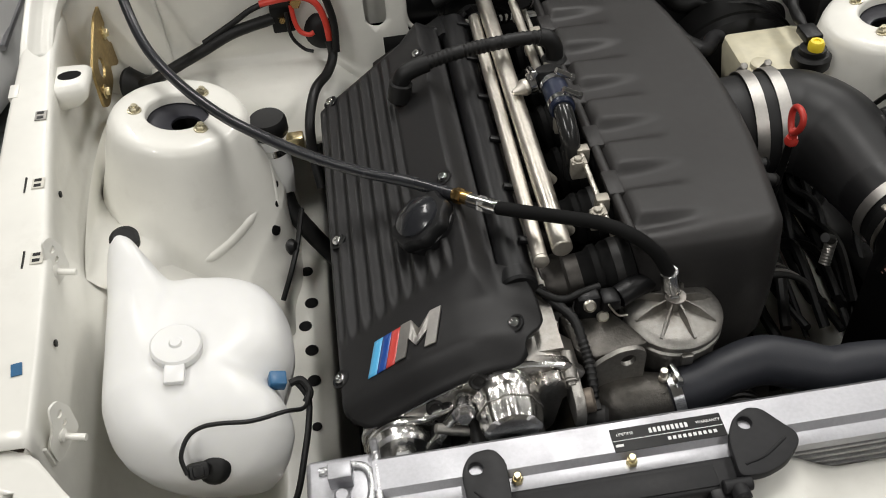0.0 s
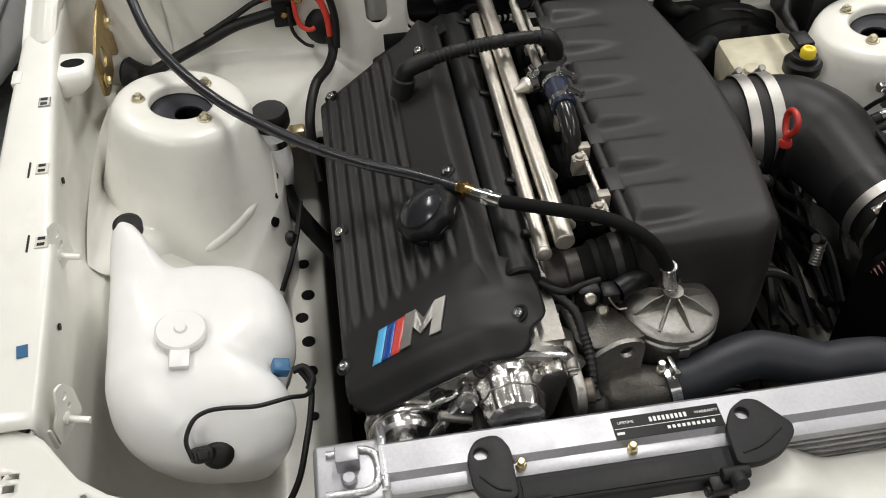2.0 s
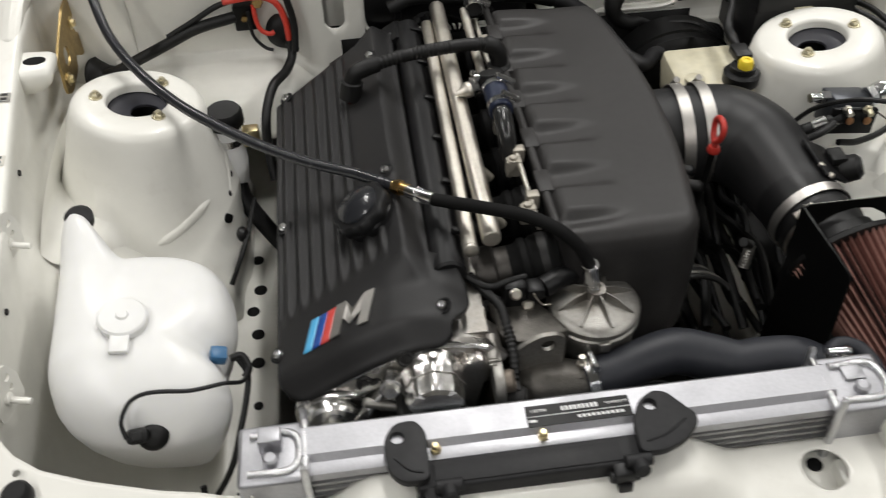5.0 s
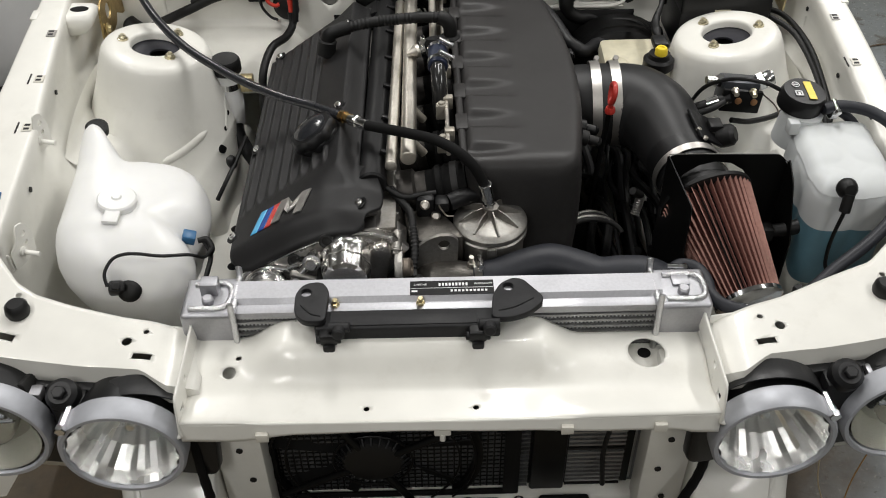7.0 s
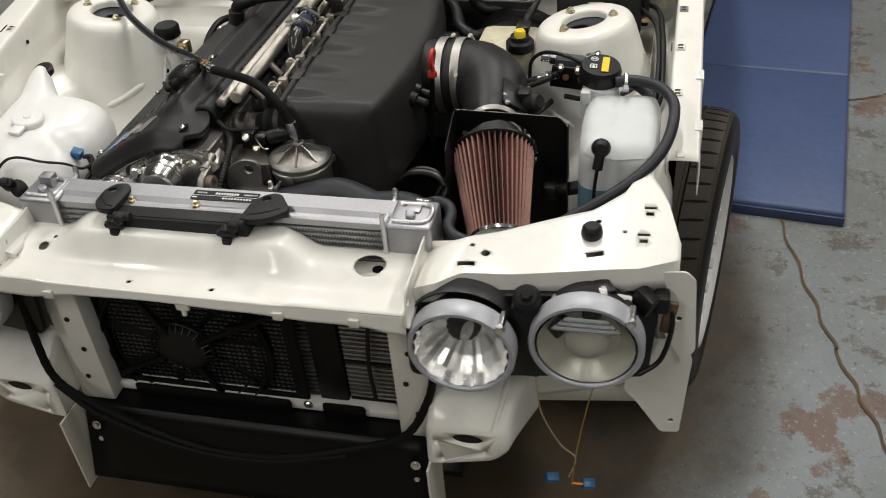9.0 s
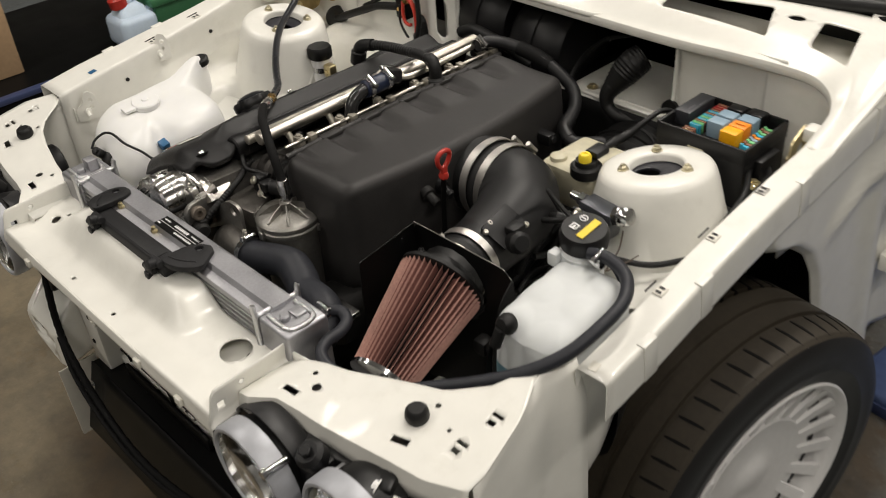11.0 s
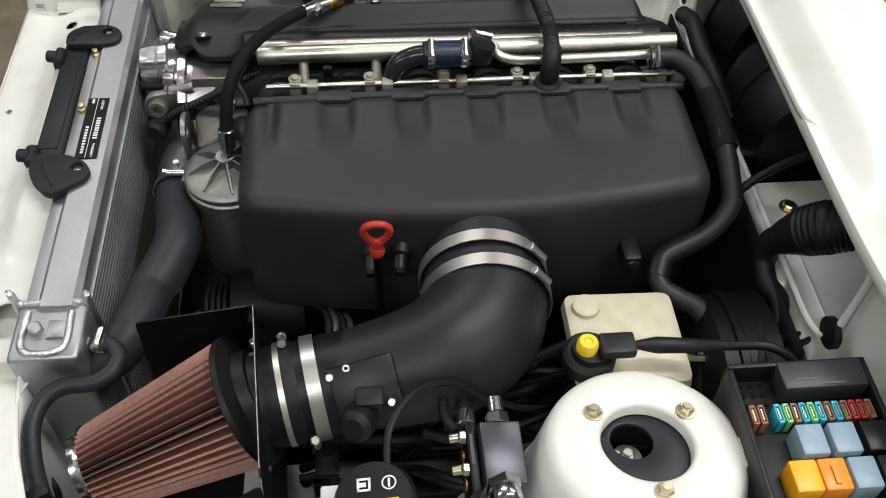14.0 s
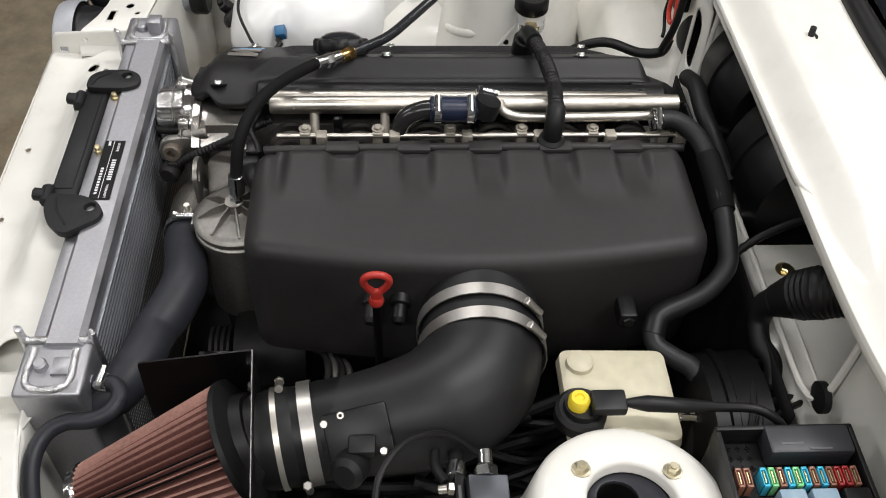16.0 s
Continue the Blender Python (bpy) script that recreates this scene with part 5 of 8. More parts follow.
part("actuator_plug", lathe([(0.02, 0), (0.022, 0.004), (0.022, 0.018), (0.018, 0.024), (0, 0.025)], (-0.155, -0.545, 0.738), (0, -0.9, -0.35), 24), PLASTIC, actuator, "black solenoid plug")
part("oil_port", lathe([(0.005, 0), (0.005, 0.0014), (0, 0.0014)], (-0.1275, -0.512, 0.779), (0.85, 0, 0.5), 14), FOAM, actuator)
part("pressure_boss", merge(rod((-0.118, -0.5, 0.757), (-0.096, -0.455, 0.772), 0.0095, 18, 0.002), rod((-0.096, -0.455, 0.772), (-0.085, -0.43, 0.78), 0.012, 6)), CAST, actuator)
part("case_wing", slab(rounded([(-0.115, 0.79), (-0.092, 0.795), (-0.085, 0.78), (-0.1, 0.71), (-0.128, 0.69), (-0.13, 0.74)], 0.008), 0.016, frame_matrix((0, -0.505, 0), (1, 0, 0), (0, 0, 1)), r=0.003), CASEMAT, case)
# oil feed: round cover, pipes and sensors at the exhaust side
part("case_cover", lathe([(0.036, -0.01), (0.036, 0.012), (0.032, 0.016), (0.03, 0.012), (0.014, 0.012), (0.012, 0.02), (0, 0.021)], eng(0.155, -0.512, -0.065), (0, -1, 0.05), 36), BRIGHTCAST, case)
part("oil_sensor", merge(hexnut(eng(0.155, -0.53, -0.065), (-0.1, -0.9, 0.4), 0.013, 0.014), rod(eng(0.155, -0.54, -0.062), eng(0.158, -0.556, -0.05), 0.009, 14, 0.001)), TANK, case, "pale hexagonal oil sensor")
for a, b, r in (((0.07, -0.52, -0.05), (0.12, -0.54, -0.062), 0.0065), ((0.1, -0.53, -0.045), (0.06, -0.535, -0.09), 0.006), ((0.02, -0.53, -0.085), (0.11, -0.54, -0.095), 0.0075), ((0.03, -0.525, -0.12), (0.16, -0.535, -0.12), 0.009)):
    part("oil_pipe", rod(eng(*a), eng(*b), r, 14, 0.002), BRIGHTCAST if r > 0.0062 else CAST, engine)
part("banjo_bolt", merge(rod(eng(0.062, -0.51, -0.05), eng(0.062, -0.532, -0.044), 0.011, 16, 0.001), hexnut(eng(0.062, -0.53, -0.045), (0.0, -1, 0.2), 0.01, 0.01, 0.013)), BRIGHTCAST, engine)
for u, n, r in ((0.185, -0.085, 0.013), (0.11, -0.075, 0.011), (0.13, -0.105, 0.015), (0.085, -0.11, 0.013), (0.05, -0.13, 0.016)):
    part("solenoid", lathe([(r, 0), (r, 0.02), (r * 0.8, 0.024), (r * 0.8, 0.03), (0, 0.031)], eng(u, -0.512, n), (-0.05, -1, 0.15), 18), BRIGHTCAST if r > 0.0125 else DARK, engine)
part("loom_front", sweep([eng(0.205, -0.53, -0.1), eng(0.18, -0.55, -0.08), eng(0.14, -0.553, -0.06), eng(0.1, -0.545, -0.05)], 0.0045, 10), RUBBER, engine)
part("lug_plate", slab(rounded([(-0.548, 0.738), (-0.488, 0.738), (-0.48, 0.762), (-0.5, 0.782), (-0.54, 0.776), (-0.55, 0.76)], 0.01), 0.012, frame_matrix((-0.082, 0, 0), (0, 1, 0), (0, 0, 1)), r=0.002), CAST, engine)
part("lug_bolt", merge(lathe([(0.0135, 0), (0.0135, 0.012), (0.011, 0.014), (0.006, 0.014), (0.005, 0.006), (0, 0.006)], (-0.071, -0.528, 0.759), (1, -0.1, 0.2), 20)), material("stained_steel_bolt", (0.2, 0.17, 0.14), 0.5, metal=0.7, vary=0.25, scale=80), engine)
part("eye_bolt", merge(rod((-0.078, -0.478, 0.785), (-0.08, -0.512, 0.776), 0.0085, 16, 0.002), hexnut((-0.08, -0.512, 0.776), (0, -1, -0.3), 0.0075, 0.007, 0.01)), CAST, engine)
# lifting eye, thermostat housing, sensors
DARKCAST = material("oily_cast_metal", (0.105, 0.098, 0.088), 0.42, metal=0.7, vary=0.25, scale=40, bump=0.3, bump_scale=300, spots=0.3, spot_colour=(0.05, 0.043, 0.036))
part("filter_mount", slab(rounded([(-0.07, -0.405), (-0.02, -0.398), (0.0, -0.425), (0.014, -0.45), (0.022, -0.468), (-0.045, -0.478), (-0.064, -0.462)], 0.008), 0.05, Matrix.Translation((0, 0, 0.715)), r=0.005), DARKCAST, engine, "oily cast filter mount")
part("mount_lip", sweep([(-0.046, -0.424, 0.74), (-0.038, -0.427, 0.7465), (-0.022, -0.427, 0.7465), (-0.013, -0.427, 0.741)], 0.004, 10), CAST, engine)
part("mount_bolt", lathe([(0.011, 0), (0.011, 0.003), (0.008, 0.007), (0.004, 0.009), (0, 0.009)], (-0.037, -0.461, 0.74), (0, 0, 1), 20), DARKCAST, engine)
part("mount_screw", hexnut((-0.061, -0.424, 0.74), (0, 0, 1), 0.008, 0.007, 0.01), DARKCAST, engine)
part("lifting_eye", slab(rounded([(-0.042, -0.04), (0.022, -0.04), (0.024, 0.012), (0.014, 0.021), (-0.007, 0.022), (-0.026, 0.012), (-0.042, -0.002)], 0.008), 0.006, frame_matrix((-0.013, -0.484, 0.763), (1, 0.06, 0), (0, 0, 1)), holes=((0.003, 0.004, 0.009),)), CAST, engine)
part("eye_flange", box(-0.048, -0.042, -0.478, -0.455, 0.738, 0.756, 0.002), CAST, engine)
part("thermostat_housing", sweep([(-0.052, -0.478, 0.64), (-0.042, -0.484, 0.675), (-0.022, -0.492, 0.695), (0.005, -0.499, 0.702), (0.04, -0.503, 0.705)], [0.036, 0.04, 0.04, 0.034, 0.027], 26), DARKCAST, engine, angle=60)
part("housing_seam", sweep([(0.012, -0.513, 0.729), (0.028, -0.514, 0.7295)], 0.0016, 8), DARKCAST, engine)
part("coolant_bleed_screw", merge(hexnut((0.03, -0.498, 0.734), (0, 0, 1), 0.006, 0.006), rod((0.03, -0.498, 0.734), (0.03, -0.498, 0.75), 0.004, 10)), STEEL, engine)
part("sensor_plug", merge(box(-0.022, 0.0, -0.425, -0.4, 0.775, 0.793, 0.004), sweep([(0.0, -0.41, 0.783), (0.02, -0.402, 0.786), (0.04, -0.39, 0.78)], 0.0135, 14)), PLASTIC, engine)
part("spring_clip", sweep([(-0.016, -0.427, 0.792), (-0.012, -0.428, 0.784), (-0.004, -0.43, 0.774), (0.006, -0.43, 0.773)], 0.0013, 6), STEEL, engine)
for bx3, bz3 in ((-0.037, 0.789), (-0.021, 0.768)):
    part("sensor_bolt", lathe([(0.0075, 0), (0.0075, 0.003), (0.005, 0.005), (0.005, 0.003), (0, 0.003)], (bx3, -0.422, bz3), (0, -0.8, 0.6), 18), STEEL, engine)
part("head_bracket", merge(box(-0.05, -0.022, -0.42, -0.4, 0.76, 0.797, 0.005), box(-0.03, -0.01, -0.422, -0.4, 0.735, 0.778, 0.005)), PLASTIC, engine)
part("front_loom", sweep([(-0.088, -0.39, 0.796), (-0.08, -0.408, 0.795), (-0.06, -0.438, 0.791), (-0.055, -0.466, 0.779), (-0.053, -0.486, 0.77), (-0.054, -0.508, 0.757), (-0.057, -0.525, 0.742)], 0.0065, 14, ribs=0.0012, rib_step=0.006), RUBBER, engine)
part("loom_plug", merge(lathe([(0.012, 0), (0.0145, 0.003), (0.0145, 0.026), (0.011, 0.03), (0, 0.03)], (-0.072, -0.53, 0.732), (1, -0.25, 0.05), 18), box(-0.066, -0.05, -0.535, -0.52, 0.735, 0.75, 0.002)), DARK, engine)
part("side_loom", sweep([(-0.1, -0.4, 0.812), (-0.07, -0.415, 0.8), (-0.04, -0.405, 0.796), (-0.02, -0.4, 0.795)], 0.0045, 12), RUBBER, engine)
# alternator with its bright bracket, and coiled lines deep beside the filter
part("alternator", lathe([(0.03, 0), (0.055, 0.004), (0.058, 0.02), (0.058, 0.08), (0.05, 0.1)], (0.15, -0.44, 0.58), (0, 1, 0), 30), DARK, engine)
part("alternator_bracket", merge(box(0.2, 0.25, -0.475, -0.435, 0.64, 0.652, 0.003), box(0.215, 0.232, -0.465, -0.45, 0.651, 0.656, 0.001)), BRIGHTCAST, engine)
for d in (0, 0.008, 0.016, 0.024):
    part("pulley_rib", lathe([(0.03, d), (0.036, d + 0.002), (0.036, d + 0.006), (0.03, d + 0.008)], (0.15, -0.475, 0.58), (0, 1, 0), 28), DARK, engine)
for k in range(4):
    r = 0.05 - 0.006 * k
    part("coiled_line", sweep([(0.245 + r * math.cos(t), -0.33 + 0.012 * k + r * 0.5 * math.sin(t), 0.64 + r * 0.35 * math.sin(t)) for t in np.linspace(0.2, 2.9, 12)], 0.0045, 10), CAST if k % 2 else DARK, engine)
part("braided_hose", merge(sweep([(0.315, -0.31, 0.67), (0.32, -0.303, 0.685), (0.324, -0.297, 0.7)], 0.008, 12, ribs=0.0008, rib_step=0.004)), BAND, engine)
part("braid_end", rod((0.324, -0.297, 0.7), (0.305, -0.31, 0.72), 0.007, 12, 0.001), RUBBER, engine)
# canister oil filter with a finned cast lid
filt = thing("oil_filter_housing", "cast aluminium oil filter canister with a ribbed screw lid", "oil filter", (0.062, -0.42, 0.62))
fc = V((0.062, -0.426, 0.008))
part("canister", lathe([(0.05, 0.6), (0.052, 0.72), (0.053, 0.735)], fc, (0, 0, 1), 36), CAST, filt)
lid = part("lid", lathe([(0.053, 0.732), (0.0565, 0.735), (0.0565, 0.741), (0.054, 0.743), (0.054, 0.746), (0.0565, 0.748), (0.0565, 0.753), (0.053, 0.757), (0.045, 0.7595), (0.02, 0.764), (0.012, 0.766), (0.012, 0.78), (0, 0.78)], fc, (0, 0, 1), 48), CAST, filt)
for k in range(8):
    t = k * math.pi / 4 + 0.2
    part("lid_fin", loft([[fc + V((math.cos(t) * r - math.sin(t) * w, math.sin(t) * r + math.cos(t) * w, z)) for w, z in ((-w0, zb), (w0, zb), (w0 * 0.3, zt), (-w0 * 0.3, zt))] for r, zb, zt, w0 in ((0.008, 0.752, 0.779, 0.003), (0.028, 0.752, 0.7735, 0.0035), (0.049, 0.75, 0.7605, 0.0045))]), CAST, lid)
for k in range(3):
    t = k * 2.1 + 0.5
    part("lid_lug", moved(box(0.054, 0.061, -0.007, 0.007, 0.737, 0.752, 0.002), pose(fc.x, fc.y, 0, 0, 0, math.degrees(t))), CAST, lid)
part("outlet_fitting", merge(hexnut((0.06, -0.423, 0.78), (0, 0, 1), 0.0095, 0.012), rod((0.06, -0.423, 0.785), (0.058, -0.421, 0.8), 0.0075, 14), lathe([(0.0085, 0), (0.009, 0.01), (0.008, 0.02)], (0.058, -0.421, 0.8), (-0.1, 0, 1), 16)), CHROME, filt, "bright hose fitting")

# plenum (air box)
plenum = thing("intake_plenum", "charcoal textured plastic intake plenum with moulded runner humps", "intake plenum", (0.12, -0.1, 0.6))
PY = (-0.4, 0.164)


def plenum_outer(y):
    t = (y - PY[0]) / (PY[1] - PY[0])
    return 0.198 + 0.03 * math.sin(math.pi * min(1, max(0, t)))


def plenum_ring(y, shrink):
    """Cross-section: inner wall, top with an edge radius, outer wall."""
    xo = plenum_outer(y) - shrink
    xi = 0.026 + shrink * 0.6
    zt = 0.846 - shrink
    pts = []
    r = 0.019
    bot = 0.62
    pts += [V((xi + 0.03, y, bot)), V((xi, y, 0.76)), V((xi, y, 0.8)), V((xi, y, zt - 0.012)), V((xi + 0.004, y, zt - 0.003)), V((xi + 0.012, y, zt))]
    for k in range(1, 22):
        x = lerp(xi + 0.012, xo - r, k / 22)
        pts.append(V((x, y, zt)))
    for k in range(9):
        a = math.pi / 2 * (1 - k / 8)
        pts.append(V((xo - r + r * math.cos(a), y, zt - r + r * math.sin(a))))
    pts += [V((xo + 0.004, y, 0.78)), V((xo + 0.004, y, 0.72)), V((xo, y, 0.66)), V((xo - 0.03, y, bot))]
    return pts


def humps(p):
    fade = 1 - smoothstep(0.075, 0.13, p.x)
    ph = (p.y + 0.328) / 0.092
    inside = smoothstep(-0.385, -0.36, p.y) * (1 - smoothstep(0.14, 0.165, p.y))
    if p.z > 0.8 and 0.03 < p.x < 0.16:
        w = smoothstep(0.12, 0.6, 0.5 + 0.5 * math.cos(2 * math.pi * ph))
        p.z += (0.0125 * w - 0.006) * fade * (1 - 0.55 * smoothstep(0.03, 0.13, p.x)) * inside
    return p


rings = []
for k in range(121):
    y = lerp(PY[0], PY[1], k / 120)
    e = min(y - PY[0], PY[1] - y)
    r = 0.03
    s = 0.0 if e >= r else r - math.sqrt(max(0, r * r - (r - e) ** 2))
    rings.append([humps(p) for p in plenum_ring(y, s)])
body = part("plenum_body", loft(rings), AIRBOX, plenum, angle=65)
part("plenum_lip", sweep([(0.024, -0.385, 0.841), (0.022, -0.2, 0.843), (0.022, 0.0, 0.843), (0.024, 0.16, 0.843)], 0.006, 10), AIRBOX, plenum)
for k in range(5):
    y = -0.285 + k * 0.092
    part("lip_clip", box(0.014, 0.034, y - 0.022, y + 0.022, 0.84, 0.849, 0.003), AIRBOX, plenum)
part("throat", lathe([(0.078, -0.01), (0.074, 0.012), (0.071, 0.014)], (0.215, -0.118, 0.765), (1, 0, 0.12), 44), AIRBOX, plenum)
part("mount_lug", merge(box(0.205, 0.25, 0.05, 0.072, 0.752, 0.775, 0.004), hexnut((0.248, 0.061, 0.764), (1, 0, 0.2), 0.008, 0.006, 0.011)), PLASTIC, plenum)
for y in (-0.245, -0.212):
    part("vacuum_port", merge(lathe([(0.013, 0), (0.013, 0.012), (0.008, 0.014), (0.008, 0.03), (0.0095, 0.031), (0.006, 0.036)], (0.222, y, 0.785), (0.9, -0.1, -0.25), 18)), PLASTIC if y > -0.23 else DARK, plenum)

# dipstick with its red pull
dip = thing("dipstick", "oil dipstick with a red plastic loop handle", "dipstick", (0.262, -0.24, 0.7))
part("tube", rod((0.25, -0.238, 0.6), (0.266, -0.24, 0.83), 0.005, 12), BLACKPAINT, dip)
part("handle", merge(sweep([(0.268 + 0.002 * math.sin(t), -0.2395 + 0.0135 * math.cos(t) * (1 + 0.32 * math.sin(t)), 0.862 + 0.017 * math.sin(t)) for t in np.linspace(0, 2 * math.pi, 20, endpoint=False)], 0.0042, 10, 3, closed=True), box(0.264, 0.271, -0.246, -0.233, 0.836, 0.85, 0.002), lathe([(0.008, 0), (0.009, 0.004), (0.007, 0.01)], (0.267, -0.24, 0.828), (0, 0, 1), 16)), RED, dip, "red plastic loop handle")

# intake elbow, air meter and cone filter
elbow = thing("intake_elbow", "black moulded intake elbow with bright band clamps", "intake pipe", (0.36, -0.2, 0.65))
ep = [(0.225, -0.118, 0.766), (0.285, -0.12, 0.768), (0.332, -0.132, 0.77), (0.363, -0.168, 0.768), (0.376, -0.215, 0.763), (0.383, -0.262, 0.759), (0.391, -0.312, 0.756)]
part("elbow_tube", sweep(ep, [0.07, 0.071, 0.072, 0.069, 0.062, 0.056, 0.053], 40, 10), material("black_moulded_rubber", (0.013, 0.013, 0.0135), 0.48, spec=0.35, vary=0.12, scale=30, bump=0.05, bump_scale=500), elbow, angle=70)
# moulded maker's marks on the elbow, as short raised strokes
marks = random.Random(9)
for k in range(9):
    y0, up = -0.2 - 0.009 * k, math.radians(148 - 3 * k)
    ctr = V((lerp(0.386, 0.399, k / 8), y0, 0.762 - 0.0006 * k))
    r0 = lerp(0.066, 0.058, k / 8)
    pts = [ctr + V((math.cos(up + d) * r0, dy, math.sin(up + d) * r0)) for d, dy in ((marks.uniform(-0.16, -0.05), marks.uniform(-0.004, 0.004)), (0.02, marks.uniform(-0.003, 0.003)), (marks.uniform(0.06, 0.18), marks.uniform(-0.004, 0.004)))]
    part("moulded_mark", sweep(pts, 0.0017, 6, 3), RUBBER, elbow)
for x in (0.264, 0.298):
    part("band_clamp", clamp((x, -0.1195, 0.769), (1, -0.05, 0.06), 0.0735, 0.0165, (0.1, 0.75, 0.65)), BAND, elbow)
fd = V((0.16, -1, -0.06)).normalized()
mc = V((0.388, -0.3, 0.757))
meter = part("air_meter", lathe([(0.05, -0.06), (0.0545, -0.055), (0.0545, 0.0), (0.053, 0.004), (0.053, 0.05)], mc, fd, 40), PLASTIC, elbow, "black air mass meter")
part("meter_plate", moved(box(-0.026, 0.026, -0.034, 0.034, 0, 0.006, 0.003), frame_matrix((0.42, -0.258, 0.8035), (0.62, 0.16, -0.42), (-0.2, 1, 0.22))), PLASTIC, meter)
part("meter_plug", merge(lathe([(0.018, 0), (0.019, 0.006), (0.018, 0.022), (0.012, 0.028)], (0.447, -0.262, 0.79), (0.7, -0.3, 0.4), 20), box(0.428, 0.45, -0.268, -0.24, 0.802, 0.815, 0.003)), RUBBER, meter)
for p in ((0.4135, -0.2935, 0.8105), (0.4065, -0.2765, 0.8155), (0.443, -0.232, 0.806), (0.4475, -0.262, 0.796)):
    part("meter_screw", lathe([(0.0046, -0.002), (0.0046, 0.002), (0.0036, 0.0035), (0.002, 0.0035), (0.002, 0.002), (0, 0.002)], p, (0.5, 0, 0.85), 12), STEEL, meter)
part("wide_clamp", clamp(mc + fd * 0.012, fd, 0.0555, 0.0145, (0.85, 0, -0.25)), BAND, elbow)
part("clamp_bracket", merge(sweep([(0.446, -0.305, 0.72), (0.46, -0.3, 0.68), (0.462, -0.28, 0.6)], 0.009, 8), box(0.44, 0.475, -0.315, -0.29, 0.712, 0.722, 0.002)), BLACKPAINT, elbow)
part("filter_neck", lathe([(0.0535, 0.0), (0.0545, 0.004), (0.0545, 0.024), (0.0525, 0.034), (0.052, 0.042), (0.053, 0.05)], mc + fd * 0.028, fd, 44), RUBBER, elbow)
part("neck_clamp", clamp(mc + fd * 0.045, fd, 0.0548, 0.006, (-0.6, 0, 0.8)), STEEL, elbow)

cone = thing("cone_air_filter", "dusty red pleated cone air filter with a black rubber base", "air filter", (0.43, -0.5, 0.55))
ff = V((0.197, -0.915, -0.353)).normalized()
fa = V((0.4, -0.374, 0.761))
part("filter_base", lathe([(0.05, -0.012), (0.053, 0.0), (0.066, 0.004), (0.0725, 0.0065), (0.0728, 0.0125), (0.066, 0.016)], fa, ff, 56), RUBBER, cone)
am = axis_matrix(fa, ff)
PLEATS = 42
for k in range(PLEATS):
    t0, t1 = 2 * math.pi * k / PLEATS, 2 * math.pi * (k + 1) / PLEATS
    bm = bmesh.new()
    lo = []
    for h, r in ((0.014, 0.0705), (0.06, 0.0645), (0.115, 0.0575), (0.188, 0.0482)):
        row = []
        for j, rr in enumerate((r - 0.02, r - 0.0035, r + 0.0006, r - 0.0035, r - 0.02)):
            a = lerp(t0, t1, (0.04, 0.42, 0.5, 0.58, 0.96)[j])
            row.append(bm.verts.new(am @ V((rr * math.cos(a), rr * math.sin(a), h))))
        lo.append(row)
    for a, b in zip(lo, lo[1:]):
        for j in range(4):
            bm.faces.new((a[j], a[j + 1], b[j + 1], b[j]))
    pleat = part("pleat", bm, FILTERSHADE, cone, angle=8)
    pleat.data.materials.append(FILTER)
    # dusty gauze on the crests; flanks darker, with the valleys' shade in their colour
    for face in pleat.data.polygons:
        face.material_index = 1 if face.index % 4 in (1, 2) else 0
part("filter_core", lathe([(0.053, 0.014), (0.033, 0.186)], fa, ff, 40), FOAM, cone)
part("end_cap", lathe([(0.047, 0.184), (0.0505, 0.187), (0.0505, 0.194), (0.045, 0.197), (0, 0.198)], fa, ff, 48), CHROME, cone, "bright filter end cap")

shield = thing("heat_shield", "folded black sheet-metal heat shield round the filter", "heat shield", (0.43, -0.4, 0.5))
part("shield_back", slab(rounded([(-0.094, 0.52), (0.1, 0.52), (0.1, 0.8), (0.085, 0.822), (-0.094, 0.835)], 0.012), 0.002, frame_matrix((0.43, -0.363, 0), (1, 0.075, 0), (0, 0, 1)), holes=((-0.019, 0.751, 0.066),)), BLACKPAINT, shield)
part("shield_side", slab(rounded([(0.0, 0.52), (0.125, 0.52), (0.125, 0.7), (0.122, 0.828), (0.0, 0.835)], 0.006), 0.002, frame_matrix((0.336, -0.37, 0), (0.08, -1, 0), (0, 0, 1))), BLACKPAINT, shield)
part("shield_wing", slab(rounded([(0.0, 0.52), (0.07, 0.52), (0.07, 0.7), (0.03, 0.79), (0.0, 0.815)], 0.01), 0.002, frame_matrix((0.53, -0.357, 0), (0.08, -1, 0), (0, 0, 1))), BLACKPAINT, shield)
part("shield_edge", sweep([(0.336, -0.371, 0.836), (0.43, -0.364, 0.829), (0.51, -0.358, 0.822), (0.528, -0.3565, 0.806), (0.531, -0.356, 0.7)], 0.0007, 8, straight=True), CAST, shield)
part("shield_screw", hexnut((0.352, -0.374, 0.79), (0, -1, 0), 0.006, 0.006, 0.009), CHROME, shield)

# ---- radiator ----
rad = thing("radiator", "welded aluminium radiator with a bright top rail", "radiator", (0, -0.6, 0.36))


def rz(x):
    return 0.777 - 0.004 * x


